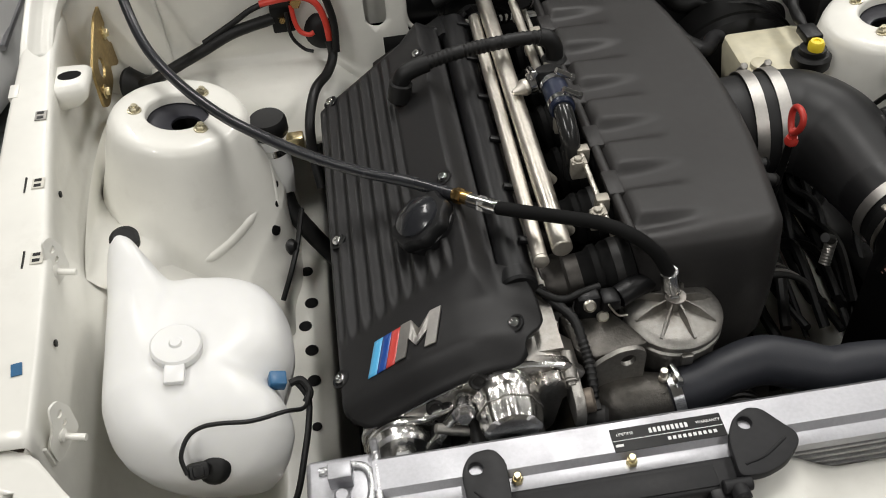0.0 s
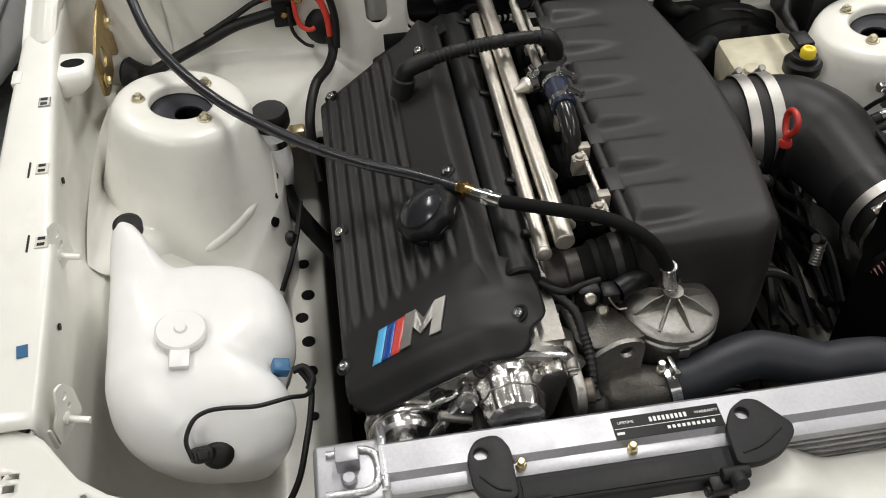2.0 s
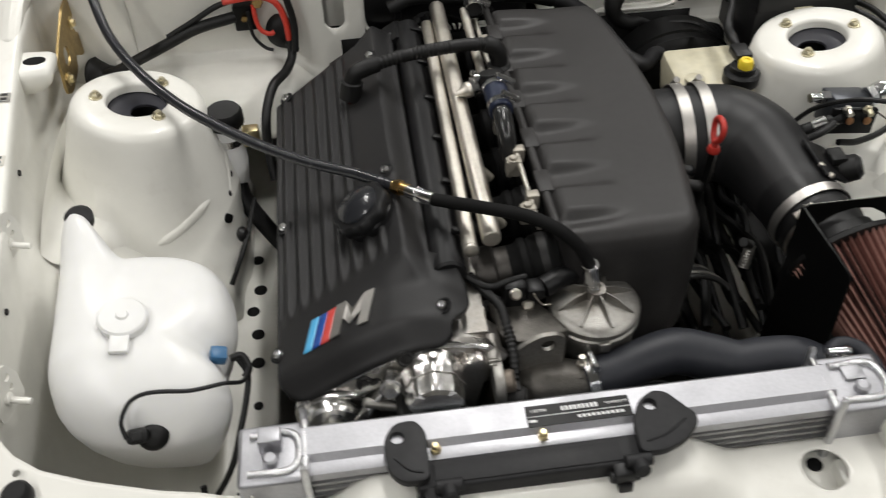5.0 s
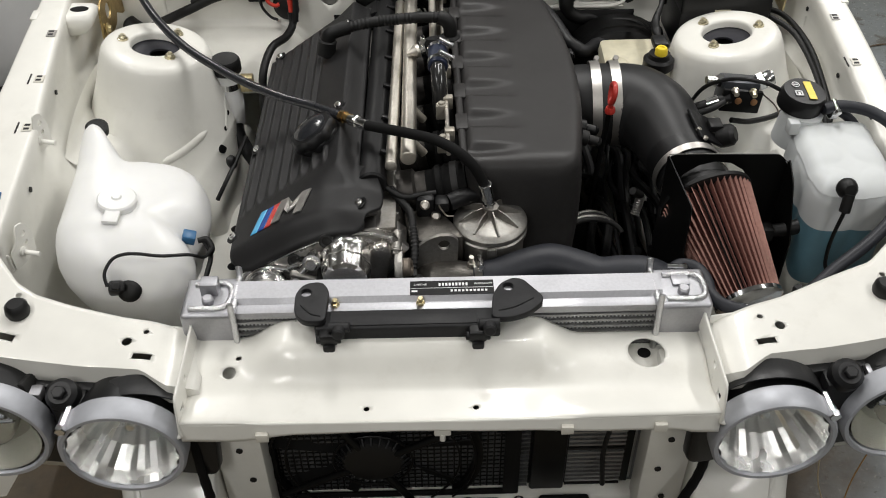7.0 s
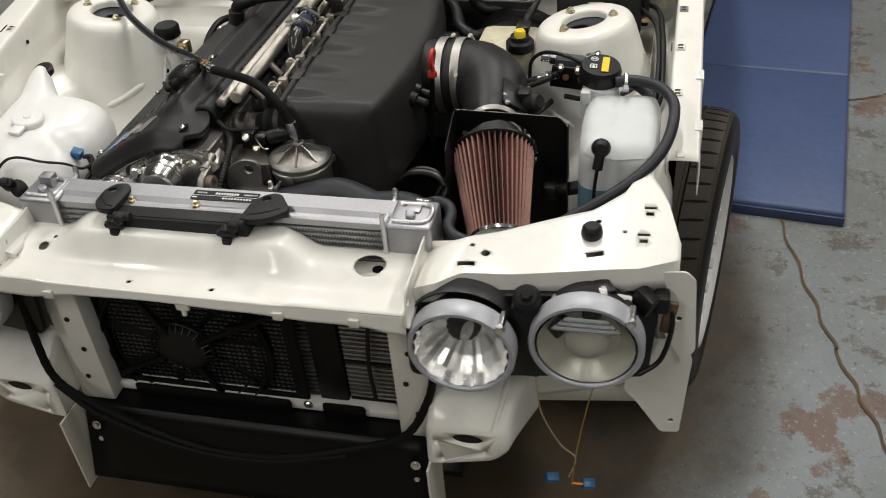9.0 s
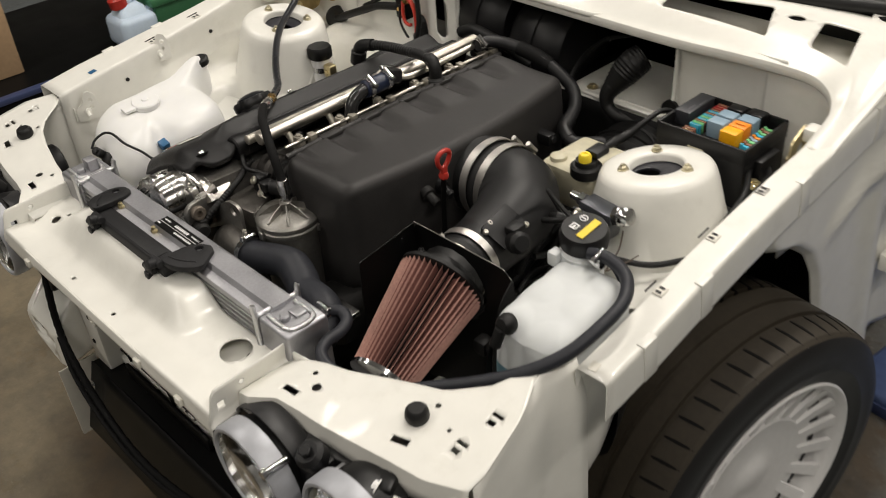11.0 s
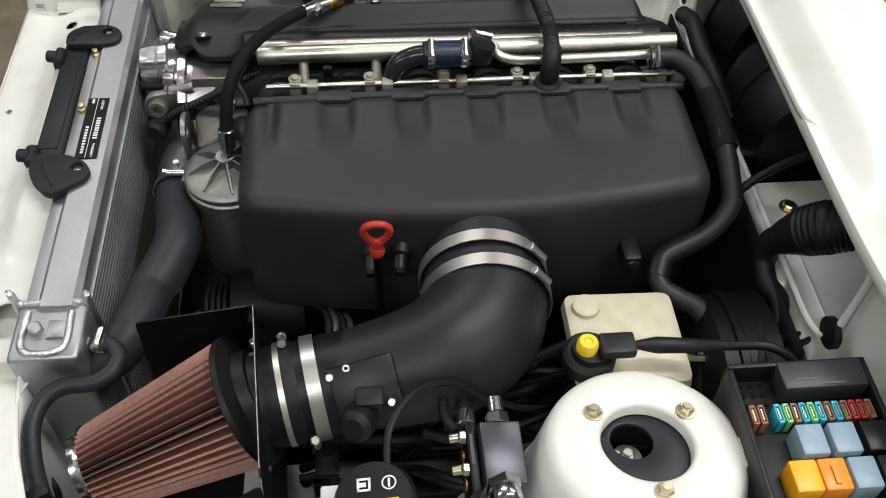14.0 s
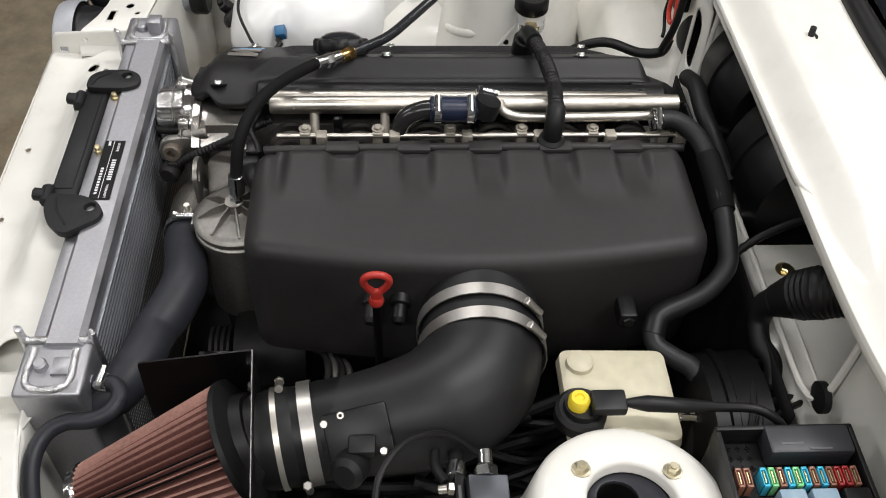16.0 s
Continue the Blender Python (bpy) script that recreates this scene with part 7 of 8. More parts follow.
# ---- wheels ----
def wheel(s):
    w = thing("wheel", "white multi-slot alloy wheel with a dusty black tyre", "wheel", (s * 0.705, 0.0, 0.0), "front wheels")
    w.parent = shell
    w.matrix_parent_inverse = Matrix.Translation(-shell.location)
    c = V((s * 0.7215, -0.02, 0.302))
    ax = V((s * 0.988, -s * 0.155, 0))
    tyre = part("tyre", lathe([(0.195, -0.105), (0.205, -0.118), (0.25, -0.128), (0.28, -0.125), (0.294, -0.112), (0.2985, -0.09), (0.3, -0.062), (0.293, -0.061), (0.293, -0.054), (0.3005, -0.053), (0.3015, -0.016), (0.294, -0.015), (0.294, -0.006), (0.3015, -0.005), (0.3015, 0.03), (0.294, 0.031), (0.294, 0.039), (0.3005, 0.04), (0.299, 0.062), (0.295, 0.085), (0.289, 0.092)], c, ax, 128, False), TYRE, w, angle=30)
    part("sidewall", lathe([(0.289, 0.092), (0.282, 0.098), (0.268, 0.102), (0.255, 0.103), (0.24, 0.1015), (0.238, 0.1025), (0.233, 0.1025), (0.231, 0.101), (0.215, 0.097), (0.203, 0.094), (0.198, 0.086)], c, ax, 96, False), SIDEWALL, w, "darker rubber sidewall", angle=50)
    am2 = axis_matrix(c, ax)
    for k in range(52):
        a = k * 2 * math.pi / 52
        for h0, h1, da in ((0.041, 0.087, -0.025), (-0.1, -0.055, 0.025)):
            ring = []
            for q in range(6):
                f, h = q / 5, lerp(h0, h1, q / 5)
                rt = float(np.interp(h, [-0.112, -0.09, -0.062, 0.04, 0.062, 0.085, 0.098], [0.294, 0.2985, 0.3, 0.3005, 0.299, 0.295, 0.282])) + 0.0009
                wd = 0.0035 + 0.0055 * math.sin(math.pi * min(1, 0.12 + 0.8 * f))
                ring.append([am2 @ V((math.cos(a + da * f + o) * rr, math.sin(a + da * f + o) * rr, h)) for o, rr in ((-wd, rt - 0.012), (-wd, rt), (wd, rt), (wd, rt - 0.012))])
            part("tread_sipe", loft(ring), FOAM, w)
    rim = part("rim", lathe([(0.175, -0.08), (0.185, 0.04), (0.19, 0.075), (0.2, 0.085), (0.206, 0.093), (0.207, 0.097), (0.203, 0.099), (0.196, 0.096), (0.19, 0.086), (0.187, 0.07)], c, ax, 80, False), WHEELPAINT, w, "white painted rim")
    part("centre_disc", lathe([(0, 0.07), (0.028, 0.07), (0.034, 0.066), (0.06, 0.064), (0.1, 0.066), (0.116, 0.068), (0.122, 0.063), (0.146, 0.066), (0.151, 0.062), (0.151, 0.04), (0.1, 0.04)], c, ax, 64), WHEELPAINT, w)
    for k in range(20):
        a = k * 2 * math.pi / 20
        part("spoke", loft([[am2 @ V((math.cos(a + o / r) * r, math.sin(a + o / r) * r, h + dh)) for o, dh in ((-w0, -0.008), (-w0 * 0.85, 0.0), (w0 * 0.85, 0.0), (w0, -0.008))] for r, h, w0 in ((0.118, 0.066, 0.011), (0.15, 0.074, 0.0115), (0.178, 0.082, 0.0125), (0.193, 0.088, 0.015))]), WHEELPAINT, w)
    part("rim_well", lathe([(0.1, 0.046), (0.186, 0.056), (0.186, 0.05), (0.1, 0.04)], c, ax, 48, False), BLACKPAINT, w)
    w.scale = (1.045, 1.045, 1.045)
    part("brake_disc", lathe([(0.0, -0.01), (0.13, -0.01), (0.13, 0.012), (0.0, 0.012)], c, ax, 48), DARK, w)
    part("caliper", moved(box(-0.03, 0.03, -0.05, 0.05, -0.035, 0.035, 0.008), pose(c.x + s * 0.005, c.y - 0.1, c.z + 0.06, 25, 0, 0)), YZINC, w)


for s in (-1, 1):
    wheel(s)

# ---- washer tank beside the strut tower ----
washer = thing("washer_tank", "milky white plastic washer tank with a round cap", "washer tank", (-0.52, -0.37, 0.5))
OUT = [(-0.612, -0.175), (-0.592, -0.172), (-0.565, -0.205), (-0.535, -0.233), (-0.5, -0.232), (-0.455, -0.235), (-0.422, -0.25), (-0.4, -0.28), (-0.39, -0.325), (-0.391, -0.36), (-0.4, -0.385), (-0.406, -0.402), (-0.403, -0.42), (-0.396, -0.437), (-0.394, -0.458), (-0.404, -0.482), (-0.432, -0.497), (-0.486, -0.503), (-0.545, -0.496), (-0.586, -0.472), (-0.608, -0.425), (-0.615, -0.34), (-0.618, -0.26)]
outline = spline([(x, y, 0) for x, y in OUT], 6, True)
cen = V((-0.505, -0.38, 0))


def tank_ring(z, k, lean):
    """One level of the blown tank: inset by k, sloping to the front, with the mounting horn rising at the rear."""
    r = []
    for p in outline:
        d = p - cen
        q = cen + d * (1 - k / max(0.05, d.length))
        zz = z - lean * (0.16 * max(0, q.x + 0.52) + 0.3 * max(0, -0.42 - q.y)) + 0.03 * lean * smoothstep(-0.28, -0.19, q.y) * smoothstep(-0.53, -0.57, q.x) - 0.02 * lean * math.exp(-((q.x + 0.412) / 0.024) ** 2 - ((q.y + 0.398) / 0.026) ** 2)
        r.append(V((q.x, q.y, zz)))
    return r


part("tank_body", loft([tank_ring(*a) for a in ((0.55, 0.07, 0), (0.56, 0.055, 0), (0.6, 0.032, 0), (0.65, 0.012, 0.2), (0.69, 0.002, 0.5), (0.715, 0.0, 0.85), (0.734, 0.0025, 1), (0.749, 0.008, 1), (0.76, 0.017, 1), (0.767, 0.03, 1), (0.7715, 0.048, 1), (0.773, 0.075, 1))]), TANK, washer, angle=80)
wc = V((-0.513, -0.376, 0.77))
wcap = part("tank_cap", lathe([(0.028, -0.004), (0.03, 0.002), (0.03, 0.01), (0.0275, 0.0125), (0.008, 0.013), (0.006, 0.0155), (0, 0.0155)], wc, (0.12, -0.04, 1), 40), TANK, washer)
part("cap_tab", moved(box(-0.0115, 0.0115, -0.053, -0.027, 0.003, 0.01, 0.002), axis_matrix(wc, (0.12, -0.04, 1))), TANK, wcap)
part("pump_grommet", merge(lathe([(0.018, 0), (0.019, 0.004), (0.014, 0.012), (0.008, 0.015)], (-0.482, -0.497, 0.7), (0, -0.8, 0.6), 18), moved(box(-0.011, 0.012, -0.009, 0.009, -0.022, 0.022, 0.005), pose(-0.499, -0.504, 0.71, 40, 12, 14)), moved(box(-0.007, 0.007, -0.006, 0.006, -0.034, -0.018, 0.003), pose(-0.497, -0.506, 0.71, 40, 12, 14)), moved(box(-0.007, 0.006, -0.006, 0.006, 0.016, 0.027, 0.003), pose(-0.499, -0.504, 0.71, 40, 12, 14))), RUBBER, washer, "black rubber pump plug")
wl = thing("washer_loom", "thin black washer pump wiring with a blue connector", "wire", (-0.45, -0.48, 0.6))
part("wire", sweep([(-0.504, -0.52, 0.728), (-0.508, -0.506, 0.742), (-0.499, -0.489, 0.753), (-0.484, -0.481, 0.756), (-0.463, -0.479, 0.755), (-0.43, -0.477, 0.748), (-0.395, -0.463, 0.737), (-0.376, -0.447, 0.718), (-0.37, -0.42, 0.712)], 0.0026, 8), RUBBER, wl)
part("wire_down", sweep([(-0.386, -0.405, 0.718), (-0.374, -0.42, 0.7), (-0.376, -0.45, 0.69), (-0.384, -0.48, 0.675), (-0.4, -0.512, 0.64), (-0.425, -0.53, 0.605), (-0.437, -0.53, 0.6), (-0.44, -0.52, 0.615)], 0.004, 10), RUBBER, wl)
part("connector", moved(box(-0.01, 0.01, -0.009, 0.009, -0.008, 0.009, 0.002), pose(-0.406, -0.407, 0.724, 10, 20, 5)), BLUE, wl, "blue plastic connector")
part("connector_lead", sweep([(-0.392, -0.411, 0.72), (-0.378, -0.408, 0.72), (-0.37, -0.42, 0.71), (-0.376, -0.43, 0.705)], 0.0045, 8), RUBBER, wl)
part("lower_lead", sweep([(-0.4, -0.53, 0.6), (-0.37, -0.54, 0.61), (-0.34, -0.55, 0.6)], 0.004, 8), RUBBER, wl)
gm = thing("body_grommet", "black rubber plug in the painted inner wing", "plug", (-0.583, -0.194, 0.785))
part("plug", lathe([(0.018, -0.01), (0.019, 0), (0.019, 0.003), (0.014, 0.006), (0.006, 0.005), (0, 0.005)], (-0.588, -0.19, 0.787), (0.1, -0.25, 1), 24), RUBBER, gm)

# power steering reservoir
ps = thing("fluid_reservoir", "small white fluid reservoir with a knurled black cap", "reservoir", (-0.402, 0.012, 0.68))
part("body", lathe([(0.018, 0.66), (0.0225, 0.7), (0.023, 0.735), (0.021, 0.75), (0.024, 0.765), (0.024, 0.775)], (-0.403, 0.014, 0), (0, 0, 1), 28), TANK, ps)
part("cap", loft([[(-0.402 + r * (1 + kn * (0.035 if k % 2 else -0.03)) * math.cos(k * math.pi / 30), 0.012 + r * (1 + kn * (0.035 if k % 2 else -0.03)) * math.sin(k * math.pi / 30), z) for k in range(60)] for r, z, kn in ((0.025, 0.773, 0), (0.0272, 0.776, 1), (0.0272, 0.796, 1), (0.0245, 0.801, 0), (0.02, 0.8005, 0))]), RUBBER, ps, "knurled black cap")
part("band", lathe([(0.0238, 0.742), (0.0245, 0.742), (0.0245, 0.754), (0.0238, 0.754)], (-0.403, 0.014, 0), (0, 0, 1), 28, False), CHROME, ps)
part("bracket", merge(box(-0.38, -0.355, 0.0, 0.02, 0.735, 0.765, 0.003), hexnut((-0.367, 0.0, 0.75), (0, -1, 0), 0.006, 0.005)), YZINC, ps)
part("outlet", sweep([(-0.403, 0.014, 0.67), (-0.395, -0.01, 0.64), (-0.37, -0.03, 0.6), (-0.34, -0.04, 0.55)], 0.014, 12), RUBBER, ps)

# ---- expansion tank ----
tank = thing("coolant_tank", "frosted plastic coolant tank half full of blue liquid", "coolant tank", (0.6, -0.34, 0.55))
def coolant_ring(z, k):
    x0, x1, y0, y1 = 0.55, 0.682, -0.44, -0.262
    out = []
    for i in range(96):
        a = 2 * math.pi * i / 96
        cx, cy = math.cos(a), math.sin(a)
        q = (abs(cx) ** 5 + abs(cy) ** 5) ** (-1 / 5)
        x, y = lerp(x0, x1, 0.5 + 0.5 * cx * q), lerp(y0, y1, 0.5 + 0.5 * cy * q)
        dent = max(math.exp(-((y + 0.384) / 0.008) ** 2), math.exp(-((y + 0.322) / 0.008) ** 2)) if abs(cx) > abs(cy) else math.exp(-((x - 0.616) / 0.008) ** 2)
        d = V((x - (x0 + x1) / 2, y - (y0 + y1) / 2))
        d *= 1 - (k + 0.003 * dent) / d.length
        yy = (y0 + y1) / 2 + d.y
        out.append(((x0 + x1) / 2 + d.x, yy, max(z, lerp(0.62, 0.715, smoothstep(-0.42, -0.3, yy)))))
    return out


def tank_top(u, v):
    """Quilted top of six shallow swells."""
    a, b = 2 * u - 1, 2 * v - 1
    k = 1 - 0.13 * min(abs(a), abs(b)) ** 3
    x, y = 0.616 + 0.064 * a * k, -0.351 + 0.0865 * b * k
    dip = min(1.0, math.exp(-((y + 0.384) / 0.015) ** 2) + math.exp(-((y + 0.322) / 0.015) ** 2) + math.exp(-((x - 0.616) / 0.015) ** 2))
    rim = max(abs(a), abs(b)) ** 6
    return V((x, y, 0.818 + 0.12 * (y + 0.4) - 0.003 * dip - 0.018 * rim))


part("tank_lower", loft([coolant_ring(z, k) for z, k in ((0.6, 0.016), (0.61, 0.004), (0.64, 0.0), (0.733, 0.0))], False), COOLANT, tank, "blue coolant seen through the plastic", angle=60)
part("tank_upper", loft([[(p[0], p[1], p[2] + 0.12 * (p[1] + 0.4) * s2) for p in coolant_ring(z, k)] for z, k, s2 in ((0.733, 0.0, 0), (0.755, 0.0, 0.2), (0.785, 0.0005, 1), (0.793, 0.002, 1), (0.799, 0.005, 1))], False), TANK2, tank, angle=60)
part("tank_top", surface(tank_top, 44, 60), TANK2, tank, angle=80)
part("tank_neck", lathe([(0.034, -0.06), (0.034, -0.02), (0.031, -0.012), (0.031, 0.0)], (0.576, -0.262, 0.838), (0.08, -0.12, 1), 32), TANK2, tank)
part("tank_tab", box(0.543, 0.56, -0.3, -0.28, 0.815, 0.838, 0.003), TANK2, tank)
tcap = part("tank_cap", lathe([(0.03, -0.03), (0.036, -0.028), (0.037, -0.01), (0.035, -0.004), (0.033, 0.0), (0, 0.001)], (0.573, -0.252, 0.868), (0.08, -0.12, 1), 40), PLASTIC, tank, "black pressure cap with a yellow sticker")
cm = axis_matrix((0.573, -0.252, 0.8695), (0.08, -0.12, 1))
part("yellow_sticker", moved(box(0.002, 0.014, -0.022, 0.022, 0, 0.0008), cm @ pose(0, 0, 0, 0, 0, 0)), YELLOW, tcap)
part("print_mark", moved(merge(lathe([(0.0065, 0), (0.0065, 0.0006), (0.0052, 0.0006), (0.0052, 0)], (-0.012, 0.014, 0), (0, 0, 1), 20, False), box(-0.016, -0.008, 0.013, 0.015, 0, 0.0006), box(-0.018, -0.006, -0.014, -0.012, 0, 0.0006), box(-0.018, -0.006, -0.004, -0.002, 0, 0.0006), box(-0.018, -0.016, -0.014, -0.002, 0, 0.0006), box(-0.008, -0.006, -0.014, -0.002, 0, 0.0006), box(-0.014, -0.01, -0.012, -0.006, 0, 0.0006)), cm), WHITEINK, tcap)
part("level_sender", merge(lathe([(0.015, 0), (0.016, 0.005), (0.013, 0.014), (0.009, 0.018)], (0.59, -0.432, 0.812), (0, -1, 0.35), 20), rod((0.59, -0.449, 0.812), (0.586, -0.458, 0.786), 0.0085, 10)), RUBBER, tank, "black level sender plug")
part("sender_lead", sweep([(0.586, -0.458, 0.786), (0.582, -0.456, 0.73), (0.588, -0.45, 0.68), (0.6, -0.446, 0.65)], 0.003, 8), RUBBER, tank)
part("corner_plug", merge(sweep([(0.556, -0.4, 0.712), (0.535, -0.4, 0.706), (0.512, -0.395, 0.7)], [0.012, 0.0115, 0.01], 16), box(0.49, 0.516, -0.41, -0.384, 0.685, 0.712, 0.006)), RUBBER, tank)

hoses = thing("overflow_hose", "black rubber overflow hose curving round the tank", "hose", (0.6, -0.45, 0.75))
part("hose", sweep([(0.6, -0.275, 0.848), (0.63, -0.27, 0.85), (0.672, -0.285, 0.848), (0.698, -0.325, 0.842), (0.7, -0.38, 0.83), (0.686, -0.43, 0.81), (0.655, -0.472, 0.79), (0.61, -0.508, 0.77), (0.555, -0.54, 0.748), (0.505, -0.575, 0.734), (0.455, -0.6, 0.73), (0.41, -0.61, 0.737), (0.378, -0.603, 0.742), (0.364, -0.583, 0.745), (0.363, -0.555, 0.747), (0.354, -0.535, 0.75), (0.335, -0.528, 0.752), (0.319, -0.538, 0.752), (0.316, -0.56, 0.752)], 0.0095, 14), HOSE, hoses)
part("inner_hose", sweep([(0.602, -0.262, 0.84), (0.63, -0.258, 0.835), (0.66, -0.27, 0.815), (0.665, -0.3, 0.79), (0.655, -0.32, 0.76)], 0.0075, 12), HOSE, hoses)
part("hose_clip", clamp((0.618, -0.271, 0.84), (1, 0.05, -0.05), 0.0098, 0.01, (0, -0.3, 1)), CHROME, hoses)
part("nipple_clip", clamp((0.317, -0.548, 0.752), (0.1, 1, 0), 0.0098, 0.01, (0, 0, 1)), CHROME, hoses)
part("hose_tie", moved(box(-0.006, 0.006, -0.011, 0.011, -0.011, 0.011, 0.002), pose(0.49, -0.585, 0.742, 0, 0, 25)), RUBBER, hoses)

# ---- brake fluid reservoir and brake booster ----
mc_res = thing("brake_reservoir", "yellowed translucent brake fluid reservoir with a black cap", "reservoir", (0.36, 0.03, 0.68))
part("reservoir_body", loft([[(x, y, z) for x, y in rounded(pts, 0.012, 4)] for z, pts in ((0.69, [(0.305, -0.01), (0.41, -0.01), (0.415, 0.085), (0.31, 0.085)]), (0.765, [(0.3, -0.035), (0.42, -0.035), (0.425, 0.09), (0.303, 0.09)]), (0.78, [(0.302, -0.033), (0.418, -0.033), (0.423, 0.088), (0.305, 0.088)]), (0.785, [(0.31, -0.025), (0.41, -0.025), (0.415, 0.08), (0.313, 0.08)]))]), YELLOWED, mc_res, angle=45)
part("filler_bump", lathe([(0.016, 0), (0.015, 0.008), (0.01, 0.011), (0, 0.011)], (0.325, -0.012, 0.783), (0, 0, 1), 20), YELLOWED, mc_res)
rc = part("reservoir_cap", lathe([(0.026, 0.782), (0.028, 0.785), (0.028, 0.8), (0.024, 0.804), (0.02, 0.804), (0.019, 0.812), (0, 0.813)], (0.395, -0.022, 0), (0, 0, 1), 32), RUBBER, mc_res, "black screw cap")
part("float_button", lathe([(0.0115, 0.812), (0.0115, 0.822), (0.009, 0.826), (0.005, 0.826), (0.004, 0.824), (0, 0.824)], (0.396, -0.027, 0), (0, 0, 1), 24), YELLOW, rc)
part("cap_plug", box(0.386, 0.412, -0.015, 0.022, 0.812, 0.826, 0.003), PLASTIC, rc)
part("cap_lead", sweep([(0.4, 0.02, 0.82), (0.401, 0.045, 0.819), (0.406, 0.08, 0.822), (0.42, 0.11, 0.84), (0.43, 0.145, 0.85), (0.44, 0.17, 0.838), (0.445, 0.18, 0.81)], [0.004, 0.009, 0.008, 0.005, 0.005, 0.005, 0.005], 10), RUBBER, mc_res)
booster = thing("brake_booster", "round black brake booster by the bulkhead", "brake booster", (0.36, 0.2, 0.62))
part("booster_drum", lathe([(0.03, 0.0), (0.06, 0.01), (0.1, 0.025), (0.11, 0.035), (0.11, 0.05), (0.114, 0.052), (0.114, 0.06), (0.11, 0.062), (0.11, 0.1)], (0.36, 0.11, 0.66), (0, 1, 0.1), 44), BLACKPAINT, booster)
for k in range(5):
    part("bay_cable", sweep([(0.3 + 0.012 * k, 0.26, 0.7 + 0.01 * k), (0.31 + 0.02 * k, 0.2, 0.76), (0.4 + 0.012 * k, 0.17 + 0.006 * k, 0.77 - 0.006 * k), (0.45, 0.14 + 0.01 * k, 0.68)], 0.004, 8), RUBBER, booster)

# heater hose from the plenum's rear
hh = thing("heater_hose", "thick black heater hose running behind the plenum", "hose", (0.2, 0.18, 0.7))
part("hose", sweep([(-0.002, 0.122, 0.868), (0.0, 0.15, 0.868), (0.025, 0.172, 0.864), (0.07, 0.181, 0.858), (0.125, 0.183, 0.848), (0.17, 0.186, 0.825), (0.2, 0.183, 0.805), (0.225, 0.155, 0.787), (0.24, 0.115, 0.775), (0.253, 0.092, 0.767), (0.278, 0.09, 0.757), (0.295, 0.11, 0.752), (0.308, 0.128, 0.75), (0.335, 0.138, 0.746), (0.365, 0.132, 0.735), (0.39, 0.125, 0.712), (0.405, 0.12, 0.67)], 0.0125, 18), material("black_heater_rubber", (0.012, 0.012, 0.013), 0.5, spec=0.35, vary=0.15, scale=30, bump=0.06, bump_scale=500), hh, angle=70)
part("foam_sleeve", sweep([(0.06, 0.18, 0.8595), (0.1, 0.183, 0.853), (0.14, 0.185, 0.841)], 0.015, 16), FOAM, hh)
part("hose_joint", sweep([(0.236, 0.125, 0.777), (0.247, 0.098, 0.77), (0.268, 0.088, 0.76)], 0.0145, 16), PLASTIC, hh)
part("joint_clamp", clamp((-0.002, 0.124, 0.868), (0, 1, 0.0), 0.0135, 0.012, (0.6, 0, 0.8)), CHROME, hh)
part("lower_clamp", clamp((0.366, 0.1315, 0.7345), (0.9, -0.2, -0.5), 0.0135, 0.012, (0.3, -0.8, 0.4)), CHROME, hh)
# hose from valve cover across the tubes to the plenum
vh = thing("breather_hose", "corrugated black breather hose over the air tubes", "hose", (-0.1, -0.01, 0.85))
part("hose", sweep([(-0.2, -0.024, 0.862), (-0.18, -0.022, 0.872), (-0.13, -0.012, 0.879), (-0.06, -0.006, 0.883), (-0.02, -0.008, 0.885), (0.005, -0.01, 0.882), (0.013, -0.012, 0.866)], 0.0105, 16, ribs=0.0014, rib_step=0.006), RUBBER, vh)
part("hose_end", merge(rod((-0.21, -0.028, 0.826), (-0.204, -0.026, 0.855), 0.0165, 20, 0.002), sweep([(-0.206, -0.026, 0.85), (-0.2, -0.025, 0.864), (-0.186, -0.023, 0.871), (-0.165, -0.019, 0.875)], 0.0125, 16)), RUBBER, vh)
part("hose_tail", merge(sweep([(-0.006, -0.009, 0.885), (0.006, -0.011, 0.881), (0.014, -0.013, 0.866), (0.014, -0.014, 0.835)], 0.0125, 16), lathe([(0.018, 0), (0.018, 0.008), (0.014, 0.012)], (0.014, -0.014, 0.842), (0, 0, 1), 20)), RUBBER, vh)

# long pressure line across the engine, coupled at a brass union
pl = thing("pressure_line", "long black pressure hose with a brass and steel union", "hose", (-0.2, -0.2, 0.84))
part("long_hose", sweep([(-0.167, -0.275, 0.856), (-0.217, -0.228, 0.846), (-0.275, -0.19, 0.842), (-0.335, -0.148, 0.844), (-0.395, -0.1, 0.85), (-0.452, -0.045, 0.856), (-0.51, 0.03, 0.865), (-0.555, 0.1, 0.885), (-0.58, 0.16, 0.92), (-0.59, 0.2, 0.97), (-0.592, 0.22, 1.04), (-0.59, 0.235, 1.13)], 0.0075, 14), material("gloss_black_hose", (0.018, 0.019, 0.022), 0.28), pl)
part("short_hose", sweep([(-0.122, -0.324, 0.869), (-0.09, -0.348, 0.877), (-0.052, -0.373, 0.884), (-0.02, -0.39, 0.885), (0.01, -0.405, 0.876), (0.035, -0.415, 0.855), (0.053, -0.42, 0.822)], 0.008, 14), FOAM, pl)
part("brass_union", merge(rod((-0.167, -0.275, 0.856), (-0.15, -0.292, 0.86), 0.0085, 14, 0.001), hexnut((-0.158, -0.284, 0.858), (-0.6, 0.6, -0.1), 0.01, 0.012)), BRASS, pl, "brass union")
